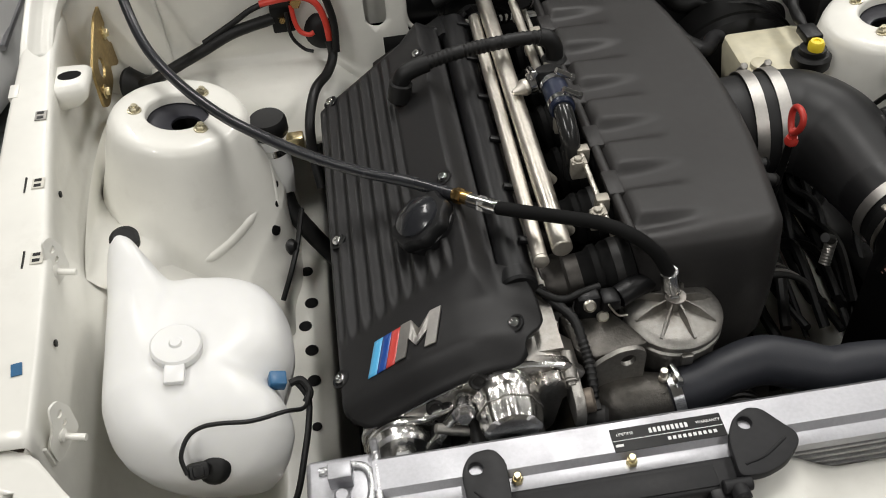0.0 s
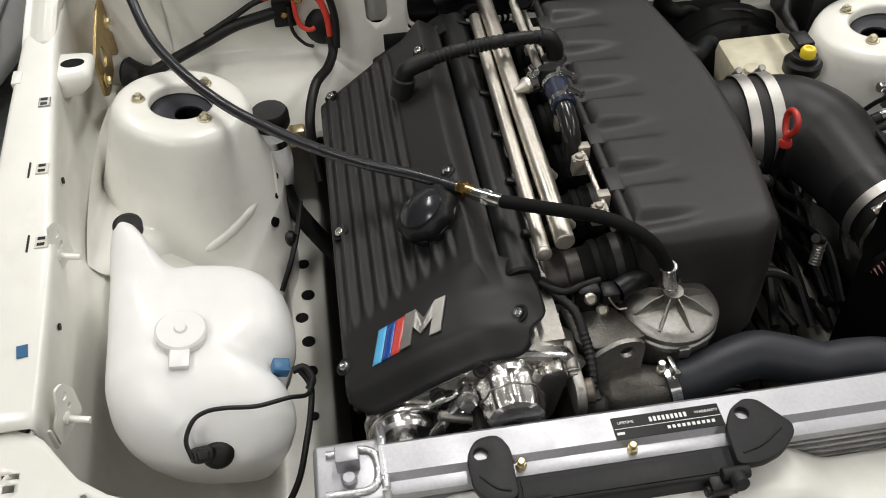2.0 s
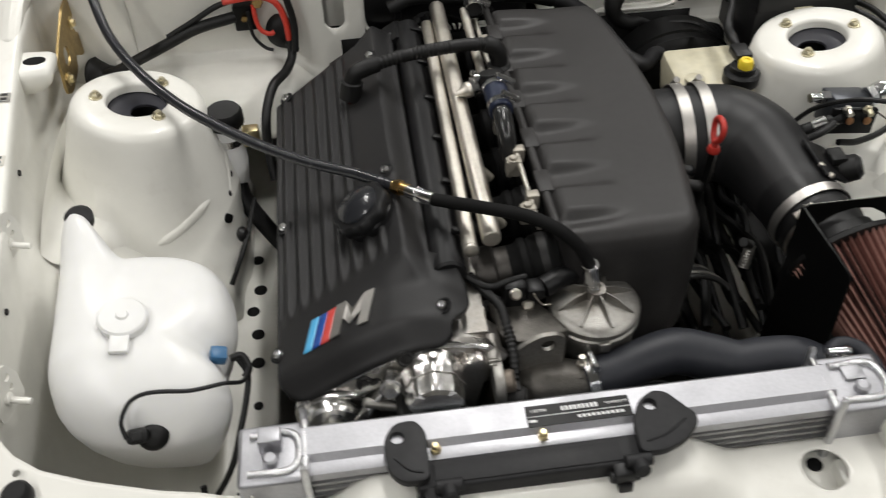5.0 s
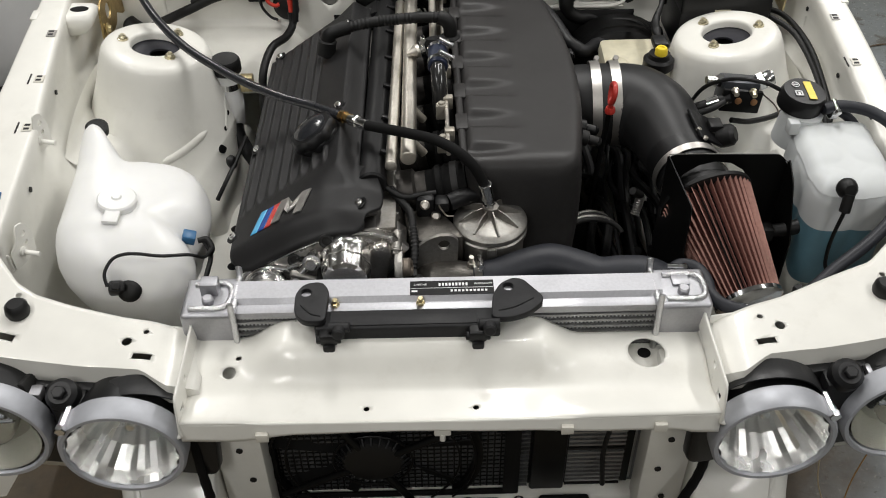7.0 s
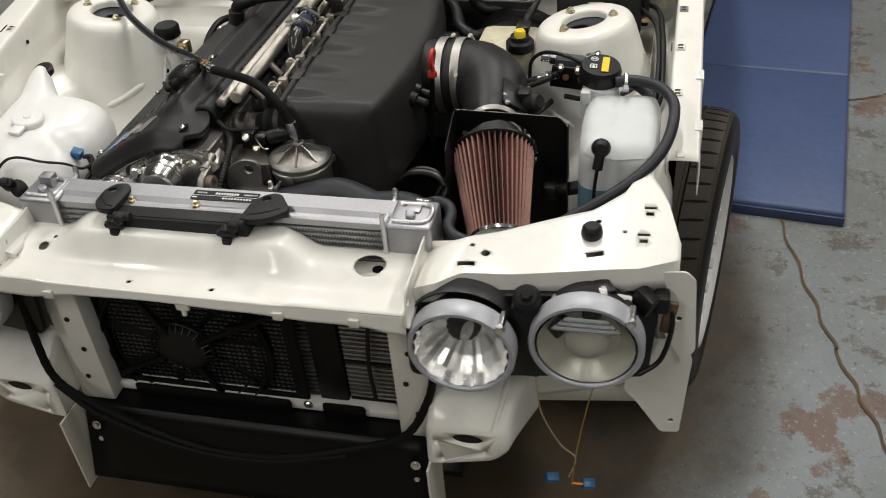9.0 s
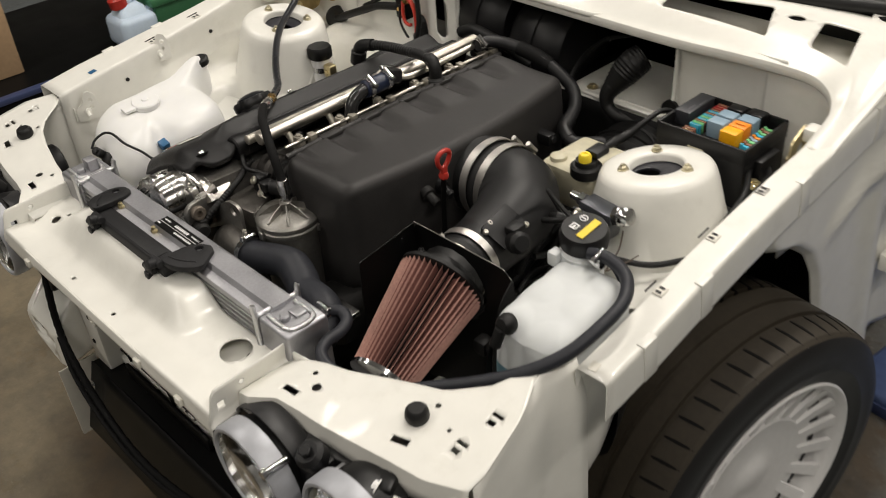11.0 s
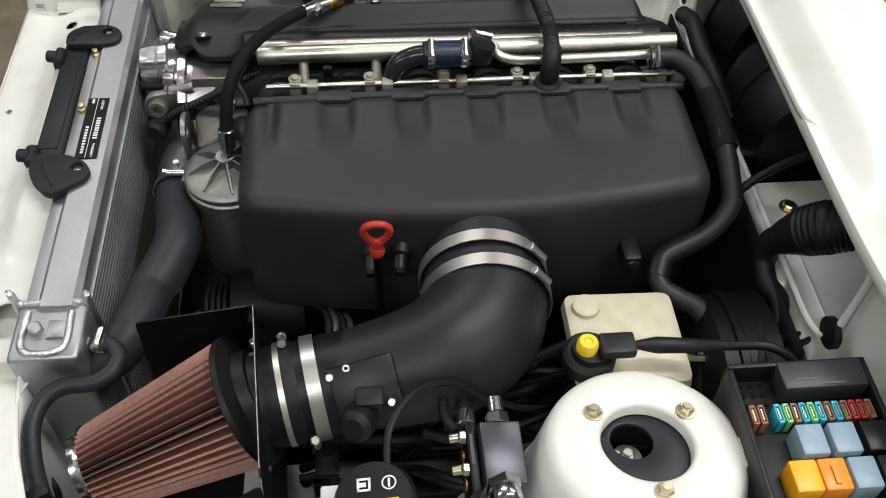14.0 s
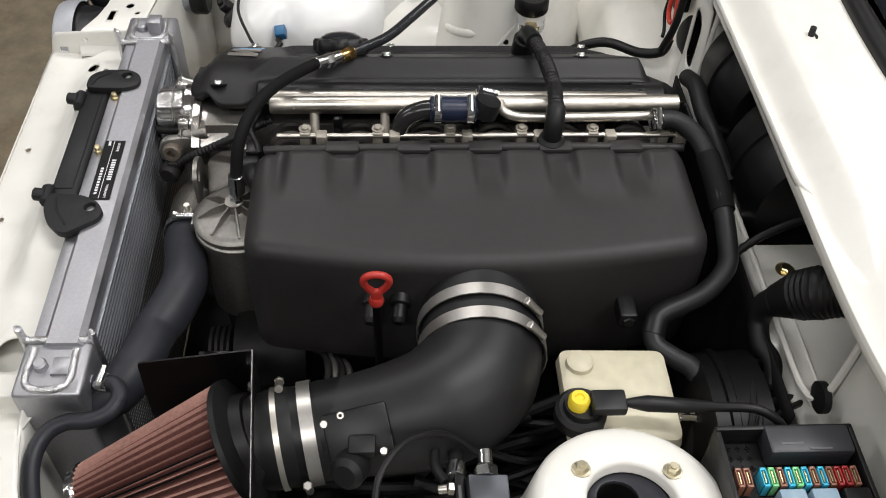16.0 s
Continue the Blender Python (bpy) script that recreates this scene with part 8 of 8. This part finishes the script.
part("steel_union", merge(rod((-0.151, -0.293, 0.86), (-0.122, -0.324, 0.869), 0.0085, 14, 0.001), hexnut((-0.14, -0.304, 0.863), (0.6, -0.6, 0.1), 0.0105, 0.012)), CHROME, pl, "bright steel union")
part("hose_end", rod((0.053, -0.42, 0.825), (0.058, -0.421, 0.798), 0.0105, 16, 0.001), CHROME, pl)

# radiator top hose
rh = thing("radiator_hose", "wavy charcoal rubber radiator hose", "hose", (0.15, -0.5, 0.68))
part("hose", sweep([(0.036, -0.502, 0.706), (0.07, -0.5, 0.712), (0.11, -0.492, 0.722), (0.15, -0.488, 0.726), (0.19, -0.5, 0.722), (0.22, -0.513, 0.722), (0.25, -0.517, 0.728), (0.285, -0.525, 0.732), (0.31, -0.54, 0.726), (0.32, -0.565, 0.715)], [0.0285, 0.028, 0.027, 0.029, 0.029, 0.027, 0.0265, 0.0265, 0.0265, 0.0265], 24), HOSE, rh, angle=70)
part("hose_clamp", clamp((0.043, -0.502, 0.7075), (1, 0.06, 0.15), 0.03, 0.012, (0, 0.1, 1)), CHROME, rh)

# ---- brake pressure valve in front of the tower ----
bv = thing("pressure_valve", "dark grey valve block with bright hydraulic unions", "valve", (0.5, -0.115, 0.76))
vm = frame_matrix((0.512, -0.13, 0.812), (1, 0.02, -0.12), (-0.02, 1, -0.12))
part("block", moved(box(-0.032, 0.03, -0.02, 0.02, -0.04, 0.008, 0.002), vm), material("grey_anodised_block", (0.07, 0.075, 0.085), 0.35, metal=0.6), bv)
part("side_plate", moved(box(-0.036, 0.034, -0.032, -0.022, -0.042, -0.002, 0.002), vm), BLACKPAINT, bv)
part("print_bar", moved(box(-0.024, 0.006, -0.029, -0.026, -0.002, -0.0016), vm), material("faint_grey_print", (0.06, 0.06, 0.06), 0.6), bv)
for dx in (-0.008, 0.02):
    part("plate_plug", moved(lathe([(0.006, 0), (0.006, 0.0015), (0.004, 0.002), (0, 0.002)], (dx, -0.033, -0.02), (0, -1, 0), 16), vm), material("copper_washer", (0.5, 0.26, 0.13), 0.4, metal=0.9, vary=0.2), bv)
part("top_union", moved(merge(hexnut((0, 0, 0), (0, 0, 1), 0.012, 0.012), rod((0, 0, 0.01), (0, 0, 0.028), 0.0075, 14, 0.001)), vm @ pose(-0.032, 0.0, 0.0, 0, -90, 0)), CHROME, bv)
part("end_plug", moved(merge(hexnut((0, 0, 0), (0, 0, 1), 0.017, 0.012), lathe([(0.0155, 0.012), (0.0155, 0.024), (0.0135, 0.027), (0, 0.027)], (0, 0, 0), (0, 0, 1), 28)), vm @ pose(0.03, -0.004, 0.004, 0, 62, 0)), CHROME, bv)
for k, (dx, dy) in enumerate(((-0.02, -0.034), (0.012, -0.034))):
    part("side_union", moved(merge(hexnut((0, 0, 0), (0, -1, 0), 0.0065, 0.006), rod((0, -0.006, 0), (0, -0.014, -0.003), 0.0045, 12)), vm @ pose(dx, dy, 0, 0, 0, 0)), NUTZINC if k else STEEL, bv)
part("hydraulic_line", sweep([(0.478, -0.17, 0.8), (0.45, -0.18, 0.79), (0.41, -0.17, 0.77), (0.36, -0.12, 0.72), (0.33, -0.06, 0.68)], 0.0055, 10), RUBBER, bv)
part("pressure_hose", sweep([(0.49, -0.162, 0.802), (0.455, -0.158, 0.788), (0.422, -0.158, 0.77), (0.4, -0.17, 0.73), (0.385, -0.19, 0.66)], 0.009, 12), RUBBER, bv)
part("hose_ferrule", merge(rod((0.472, -0.16, 0.796), (0.452, -0.158, 0.787), 0.0105, 16, 0.001), rod((0.486, -0.162, 0.8), (0.474, -0.16, 0.796), 0.0085, 16, 0.001)), CHROME, bv)
part("sensor_lead", sweep([(0.545, -0.24, 0.86), (0.51, -0.235, 0.875), (0.47, -0.21, 0.868), (0.44, -0.17, 0.83), (0.43, -0.13, 0.77)], 0.0035, 8), RUBBER, bv)
for pts, r in (([(0.43, -0.2, 0.72), (0.44, -0.16, 0.71), (0.46, -0.12, 0.71), (0.47, -0.06, 0.7), (0.45, 0.0, 0.68)], 0.006), ([(0.5, -0.16, 0.755), (0.54, -0.15, 0.745), (0.6, -0.12, 0.74), (0.645, -0.08, 0.75)], 0.005)):
    part("valve_lead", sweep(pts, r, 10), RUBBER, bv)
for k, (a, b) in enumerate((((0.575, -0.2, 0.76), (0.6, -0.15, 0.775)), ((0.575, -0.2, 0.76), (0.555, -0.13, 0.79)))):
    part("bare_wire", sweep([a, ((a[0] + b[0]) / 2 + 0.008, (a[1] + b[1]) / 2, (a[2] + b[2]) / 2 + 0.006), b], 0.0013, 6), material("dark_brown_wire", (0.06, 0.04, 0.028), 0.5), bv)

wing = thing("wing_cables", "pair of black cables along the inner wing", "cable", (0.66, -0.05, 0.78))
for k in range(2):
    part("cable", sweep([(0.6 + 0.02 * k, 0.18, 0.8), (0.626 + 0.034 * k, 0.115, 0.813), (0.66 + 0.013 * k, 0.04 - 0.03 * k, 0.812), (0.67 + 0.008 * k, -0.07, 0.79), (0.668 + 0.01 * k, -0.15, 0.755), (0.664, -0.2 + 0.02 * k, 0.725), (0.655, -0.23, 0.7)], 0.0052, 12), RUBBER, wing)

# invented black cables that deepen the shade low in the bay
bay = thing("bay_darkening_cables", "black cables added low in the engine bay to darken it", "cable", (0.4, -0.1, 0.6))
rng = random.Random(4)
for k in range(16):
    x0 = 0.27 + 0.011 * k
    pts = [(x0 + rng.uniform(-0.02, 0.02), -0.33 + 0.085 * i + rng.uniform(-0.02, 0.02), 0.56 + rng.uniform(-0.03, 0.05) + 0.01 * i) for i in range(6)]
    part("cable", sweep(pts, rng.choice((0.004, 0.006, 0.008, 0.01)), 8), RUBBER, bay)
part("steering_shaft", rod((0.33, 0.25, 0.66), (0.36, -0.2, 0.45), 0.014, 14), DARK, bay)
# black block laid over the white chassis leg in place of shade
part("leg_shade_block", box(0.394, 0.45, -0.32, 0.14, 0.532, 0.6, 0.012), BLACKPAINT, bay)
# ---- fuse box ----
fb = thing("fuse_box", "open black fuse box with coloured fuses and relays", "fuse box", (0.54, 0.17, 0.74))
part("case", merge(box(0.455, 0.627, 0.093, 0.25, 0.745, 0.838, 0.006), box(0.455, 0.461, 0.093, 0.25, 0.83, 0.862, 0.002), box(0.621, 0.627, 0.093, 0.25, 0.83, 0.86, 0.002), box(0.455, 0.627, 0.093, 0.099, 0.83, 0.86, 0.002), box(0.455, 0.627, 0.244, 0.25, 0.83, 0.862, 0.002)), PLASTIC, fb, angle=30)
lidm = part("control_lid", box(0.458, 0.489, 0.146, 0.242, 0.838, 0.866, 0.004), material("worn_grey_plastic", (0.03, 0.031, 0.036), 0.45), fb)
for x0, y0, y1 in ((0.478, 0.16, 0.185), (0.484, 0.19, 0.215)):
    part("print_bar", box(x0, x0 + 0.002, y0, y1, 0.8658, 0.8666), material("faint_moulded_print", (0.1, 0.1, 0.11), 0.5), lidm)
row = [BROWN, BROWN, None, CYAN, GREEN, BROWN, CYAN, GREEN, CYAN, BROWN, CYAN, BROWN, DARKRED, DARKRED, BROWN]
for k, m in enumerate(row):
    if m:
        y = 0.107 + k * 0.0092
        fuse = part("fuse", merge(box(0.499, 0.519, y - 0.0036, y - 0.0022, 0.838, 0.857, 0.0005), box(0.499, 0.519, y + 0.0022, y + 0.0036, 0.838, 0.857, 0.0005), box(0.499, 0.5015, y - 0.0036, y + 0.0036, 0.838, 0.857, 0.0005), box(0.5165, 0.519, y - 0.0036, y + 0.0036, 0.838, 0.857, 0.0005), box(0.5, 0.518, y - 0.003, y + 0.003, 0.838, 0.853)), m, fb)
        part("fuse_blade", box(0.503, 0.515, y - 0.0008, y + 0.0008, 0.8525, 0.8562), YZINC, fuse)
for k, m in enumerate((CYAN, BROWN, GREEN, GREYBLUE, ORANGE, CYAN, GREEN, BROWN, GREEN)):
    y = 0.13 + k * 0.0105
    part("fuse", merge(box(0.598, 0.615, y - 0.0036, y + 0.0036, 0.838, 0.85, 0.001), box(0.599, 0.604, y - 0.0036, y + 0.0036, 0.85, 0.853, 0.0008)), m, fb)
for x0, y0, m in ((0.527, 0.14, GREYBLUE), (0.527, 0.175, GREYBLUE), (0.527, 0.21, PLASTIC), (0.562, 0.12, AMBER), (0.562, 0.15, ORANGE), (0.562, 0.182, GREYBLUE), (0.562, 0.214, PLASTIC)):
    r = part("relay", box(x0, x0 + 0.031, y0, y0 + 0.029, 0.838, 0.868, 0.0025), m, fb)
    if m is ORANGE:
        part("relay_rib", box(x0 + 0.008, x0 + 0.026, y0 + 0.011, y0 + 0.017, 0.868, 0.8705, 0.0008), m, r)
for i in range(3):
    for j in range(3):
        part("socket", merge(box(0.465 + i * 0.011, 0.471 + i * 0.011, 0.11 + j * 0.011, 0.112 + j * 0.011, 0.838, 0.8392), box(0.467 + i * 0.011, 0.469 + i * 0.011, 0.108 + j * 0.011, 0.114 + j * 0.011, 0.838, 0.8392)), FOAM, fb)
part("case_label", box(0.52, 0.55, 0.0915, 0.0932, 0.82, 0.836, 0.0003), YELLOWED, fb)
part("side_clip", box(0.627, 0.642, 0.13, 0.2, 0.77, 0.83, 0.004), PLASTIC, fb)
part("case_bracket", merge(box(0.628, 0.65, 0.1, 0.125, 0.79, 0.8, 0.003), hexnut((0.64, 0.112, 0.8), (0, 0, 1), 0.006, 0.006, 0.01)), YZINC, fb)
fb.scale, fb.location.y = (1, 0.87, 1), 0.16
fl2 = thing("bulkhead_loom", "thick wrapped wiring loom through the bulkhead", "cable", (0.36, 0.26, 0.82))
part("loom_tail", sweep([(0.268, 0.23, 0.825), (0.256, 0.218, 0.8), (0.262, 0.214, 0.778), (0.285, 0.214, 0.764), (0.312, 0.222, 0.76), (0.335, 0.215, 0.74), (0.35, 0.2, 0.7)], [0.02, 0.016, 0.013, 0.012, 0.011, 0.01, 0.01], 14), RUBBER, fl2)
part("bellows", sweep([(0.262, 0.225, 0.816), (0.276, 0.24, 0.842), (0.287, 0.254, 0.86), (0.297, 0.272, 0.872)], [0.02, 0.029, 0.031, 0.028], 22, ribs=0.0015, rib_step=0.016), RUBBER, fl2)
part("edge_grommet", lathe([(0.018, 0), (0.018, 0.008)], (0.385, 0.247, 0.8), (0, -1, 0), 20), RUBBER, fl2)
part("wrapped_tube", sweep([(0.17, 0.2, 0.79), (0.155, 0.235, 0.808), (0.145, 0.29, 0.83), (0.16, 0.34, 0.85), (0.2, 0.37, 0.86)], 0.006, 12, ribs=0.001, rib_step=0.006), RUBBER, fl2)

part("recess_shelf", slab([(0.135, 0.242), (0.378, 0.242), (0.382, 0.45), (0.135, 0.45)], 0.003, Matrix.Translation((0, 0, 0.77))), PAINT, firewall)
part("shelf_nut", hexnut((0.178, 0.272, 0.773), (0, 0, 1), 0.008, 0.007, 0.012), YZINC, firewall)
# heater blower behind the engine
bl = thing("heater_blower", "rounded black plastic heater blower housing", "heater", (0.1, 0.36, 0.52))
for x, z, r in ((-0.115, 0.838, 0.1), (0.04, 0.815, 0.1)):
    part("scroll", lathe([(r * 0.3, -0.075), (r * 0.85, -0.07), (r, -0.05), (r, -0.006), (r + 0.004, -0.004), (r + 0.004, 0.004), (r, 0.006), (r, 0.05), (r * 0.85, 0.07), (r * 0.3, 0.075)], (x, 0.33, z), (1, 0, 0), 40), PLASTIC, bl)
part("blower_box", box(-0.19, 0.12, 0.3, 0.46, 0.53, 0.78, 0.02), PLASTIC, bl)
part("rear_harness", sweep([(-0.13, 0.2, 0.84), (-0.09, 0.2, 0.855), (-0.04, 0.2, 0.85), (0.0, 0.21, 0.835), (0.04, 0.23, 0.8)], 0.012, 12), RUBBER, bl)
for k in range(4):
    part("rear_wire", sweep([(-0.1, 0.178 + 0.006 * k, 0.81), (-0.07, 0.19, 0.822 + 0.003 * k), (-0.04 + 0.01 * k, 0.205, 0.8), (-0.02, 0.23, 0.75)], 0.0025, 8), RUBBER, bl)

# ---- battery cables at the bulkhead ----
bc = thing("battery_cables", "red and black battery cables at a terminal post", "cable", (-0.37, 0.25, 0.8))
part("terminal_block", box(-0.388, -0.352, 0.238, 0.262, 0.8, 0.845, 0.003), BLACKPAINT, bc)
part("terminal_stud", merge(hexnut((-0.37, 0.237, 0.825), (0, -1, 0.2), 0.006, 0.008), hexnut((-0.345, 0.24, 0.85), (0, -1, 0.4), 0.01, 0.012)), BRASS, bc)
part("black_cable", sweep([(-0.628, 0.235, 0.745), (-0.6, 0.225, 0.752), (-0.56, 0.225, 0.77), (-0.5, 0.23, 0.795), (-0.45, 0.235, 0.815), (-0.385, 0.245, 0.825)], 0.0095, 14), RUBBER, bc)
part("cable_grommet", lathe([(0.028, 0), (0.03, 0.006), (0.024, 0.012), (0.016, 0.03), (0.014, 0.05)], (-0.64, 0.245, 0.74), (1, -0.35, 0.1), 24), RUBBER, bc)
part("second_cable", sweep([(-0.5, 0.232, 0.805), (-0.45, 0.236, 0.83), (-0.41, 0.24, 0.85), (-0.36, 0.245, 0.86)], 0.005, 10), RUBBER, bc)
part("red_cable", sweep([(-0.4, 0.235, 0.858), (-0.36, 0.235, 0.862), (-0.332, 0.228, 0.864), (-0.312, 0.226, 0.85), (-0.303, 0.225, 0.82), (-0.301, 0.222, 0.785)], 0.0054, 14), REDWIRE, bc, "red battery cable")
part("red_wire", sweep([(-0.352, 0.232, 0.85), (-0.351, 0.228, 0.825), (-0.345, 0.226, 0.806), (-0.332, 0.226, 0.798), (-0.324, 0.228, 0.8)], 0.004, 12), REDWIRE, bc)
part("thin_lead", sweep([(-0.362, 0.23, 0.84), (-0.36, 0.225, 0.8), (-0.345, 0.225, 0.775), (-0.33, 0.22, 0.77)], 0.003, 8), RUBBER, bc)
part("cable_gland", lathe([(0.03, 0), (0.032, 0.008), (0.024, 0.016), (0.014, 0.02)], (-0.31, 0.262, 0.785), (0.1, -1, 0.2), 24), RUBBER, bc)
part("side_loom", sweep([(-0.301, 0.222, 0.785), (-0.3, 0.213, 0.762), (-0.312, 0.18, 0.752), (-0.333, 0.13, 0.757), (-0.347, 0.085, 0.735), (-0.35, 0.055, 0.7), (-0.345, 0.02, 0.65)], 0.008, 14), RUBBER, bc)
part("down_cable", sweep([(-0.3, 0.24, 0.93), (-0.3, 0.23, 0.88), (-0.29, 0.222, 0.82), (-0.293, 0.21, 0.77)], 0.006, 10), RUBBER, bc)
tw = thing("side_lead", "thin black lead hanging from the inner wing", "wire", (-0.42, -0.2, 0.65))
part("lead", sweep([(-0.378, -0.03, 0.655), (-0.382, -0.07, 0.655), (-0.388, -0.11, 0.652), (-0.4, -0.15, 0.64), (-0.415, -0.18, 0.62)], 0.004, 8), RUBBER, tw)
part("lead_grommet", lathe([(0.012, 0), (0.013, 0.004), (0.006, 0.01)], (-0.396, -0.108, 0.652), (0.8, -0.3, 0.5), 16), RUBBER, tw)

# ---- workshop clutter beyond the car ----
bench = thing("low_bench", "low black bench with a dark blue top edge", "bench", (-2.0, -0.3, 0))
part("bench_body", box(-2.5, -1.72, -0.93, 0.5, 0.0, 0.388, 0.01), BLACKPAINT, bench)
part("bench_top", box(-1.735, -1.7, -0.95, 0.52, 0.37, 0.39, 0.004), BENCH, bench, "dark blue edge strip")
carton = thing("cardboard_box", "brown cardboard box standing on the bench", "box", (-2.1, -0.5, 0.39))
part("carton_body", box(-2.4, -1.86, -0.9, -0.18, 0.39, 0.79, 0.004), CARDBOARD, carton)
part("carton_tape", box(-2.15, -2.09, -0.902, -0.178, 0.74, 0.792), material("tan_packing_tape", (0.5, 0.36, 0.2), 0.35), carton)
jug = thing("fluid_jug", "pale blue plastic jug with a red screw cap", "jug", (-1.78, 0.2, 0.39))
part("jug_body", merge(box(-1.85, -1.71, 0.13, 0.27, 0.39, 0.5, 0.025, 4), loft([[(x, y, z) for x, y in rounded([(-1.78 - w, 0.2 - d), (-1.78 + w, 0.2 - d), (-1.78 + w, 0.2 + d), (-1.78 - w, 0.2 + d)], 0.02)] for z, w, d in ((0.48, 0.055, 0.06), (0.52, 0.04, 0.045), (0.535, 0.025, 0.03))])), JUG, jug)
part("jug_handle", sweep([(-1.78, 0.19, 0.53), (-1.78, 0.23, 0.555), (-1.78, 0.28, 0.53), (-1.78, 0.27, 0.47)], 0.014, 12), JUG, jug)
part("jug_cap", lathe([(0.03, 0), (0.031, 0.03), (0.026, 0.035), (0, 0.035)], (-1.78, 0.17, 0.53), (0, -0.2, 1), 24), RED, jug, "red screw cap")
gp = thing("green_crate", "dark green plastic crate on the bench", "crate", (-1.9, 0.38, 0.39))
part("crate_body", box(-2.1, -1.75, 0.28, 0.5, 0.39, 0.52, 0.015), GREENP, gp)
part("crate_rim", box(-2.115, -1.735, 0.265, 0.515, 0.5, 0.53, 0.008), GREENP, gp)
grey = thing("parked_car", "silver-grey parked car nose", "car", (-2.2, 2.2, 0))
part("car_body", loft([[V((x, y, z)) for x, z in rounded([(-3.1 + e, 0.14), (-1.24 - e, 0.1), (-1.2 - e, 0.16), (-1.42 - e, 0.62), (-1.7 - e, h), (-2.9 + e, h), (-3.08 + e, 0.75), (-3.12 + e, 0.5)], 0.12, 6)] for y, e, h in ((1.1, 0.16, 0.62), (1.16, 0.06, 0.7), (1.4, 0.0, 0.8), (2.6, 0.0, 0.95), (4.4, 0.0, 0.98))]), SILVER, grey, angle=50)
part("side_trim", sweep([(-1.25, 1.3, 0.25), (-1.248, 1.9, 0.25), (-1.248, 4.3, 0.25)], 0.01, 8), ALU, grey)
for yy in (2.6, 4.0):
    part("car_wheel", lathe([(0.12, -0.09), (0.29, -0.09), (0.31, -0.06), (0.31, 0.06), (0.29, 0.09), (0.12, 0.09)], (-1.5, yy, 0.31), (1, 0, 0), 40), TYRE, grey)
pad = thing("floor_mat", "dark blue vinyl mat lying flat on the floor", "mat", (1.1, 1.3, 0))
part("mat_panel", moved(box(-0.33, 0.19, -0.74, 0.1, 0.0, 0.045, 0.012, 3), pose(1.11, 1.3, 0.0, 0, 0, -7.3)), BLUEPAINT, pad)
part("mat_panel", moved(box(-0.33, 0.19, 0.104, 0.95, 0.0, 0.045, 0.012, 3), pose(1.11, 1.3, 0.0, 0, 0, -7.3)), BLUEPAINT, pad)
part("mat_binding", moved(box(-0.332, 0.192, -0.748, -0.738, 0.0, 0.03, 0.003), pose(1.11, 1.3, 0.0, 0, 0, -7.3)), BENCH, pad)
cs = thing("castor_stand", "dark wheeled stand foot on the floor", "stand", (-1.68, -1.2, 0))
part("stand_leg", box(-2.2, -1.64, -1.3, -1.26, 0.11, 0.14, 0.006), DARK, cs)
for wx, wy in ((-1.67, -1.22), (-2.08, -1.25)):
    part("castor_wheel", lathe([(0.012, -0.016), (0.05, -0.016), (0.054, 0), (0.05, 0.016), (0.012, 0.016)], (wx, wy, 0.054), (0.3, 1, 0), 24), RUBBER, cs)
    part("castor_fork", merge(box(wx - 0.022, wx + 0.022, wy - 0.026, wy - 0.02, 0.045, 0.115, 0.003), box(wx - 0.022, wx + 0.022, wy + 0.02, wy + 0.026, 0.045, 0.115, 0.003), box(wx - 0.03, wx + 0.03, wy - 0.05, wy + 0.03, 0.112, 0.12, 0.003)), CAST, cs)
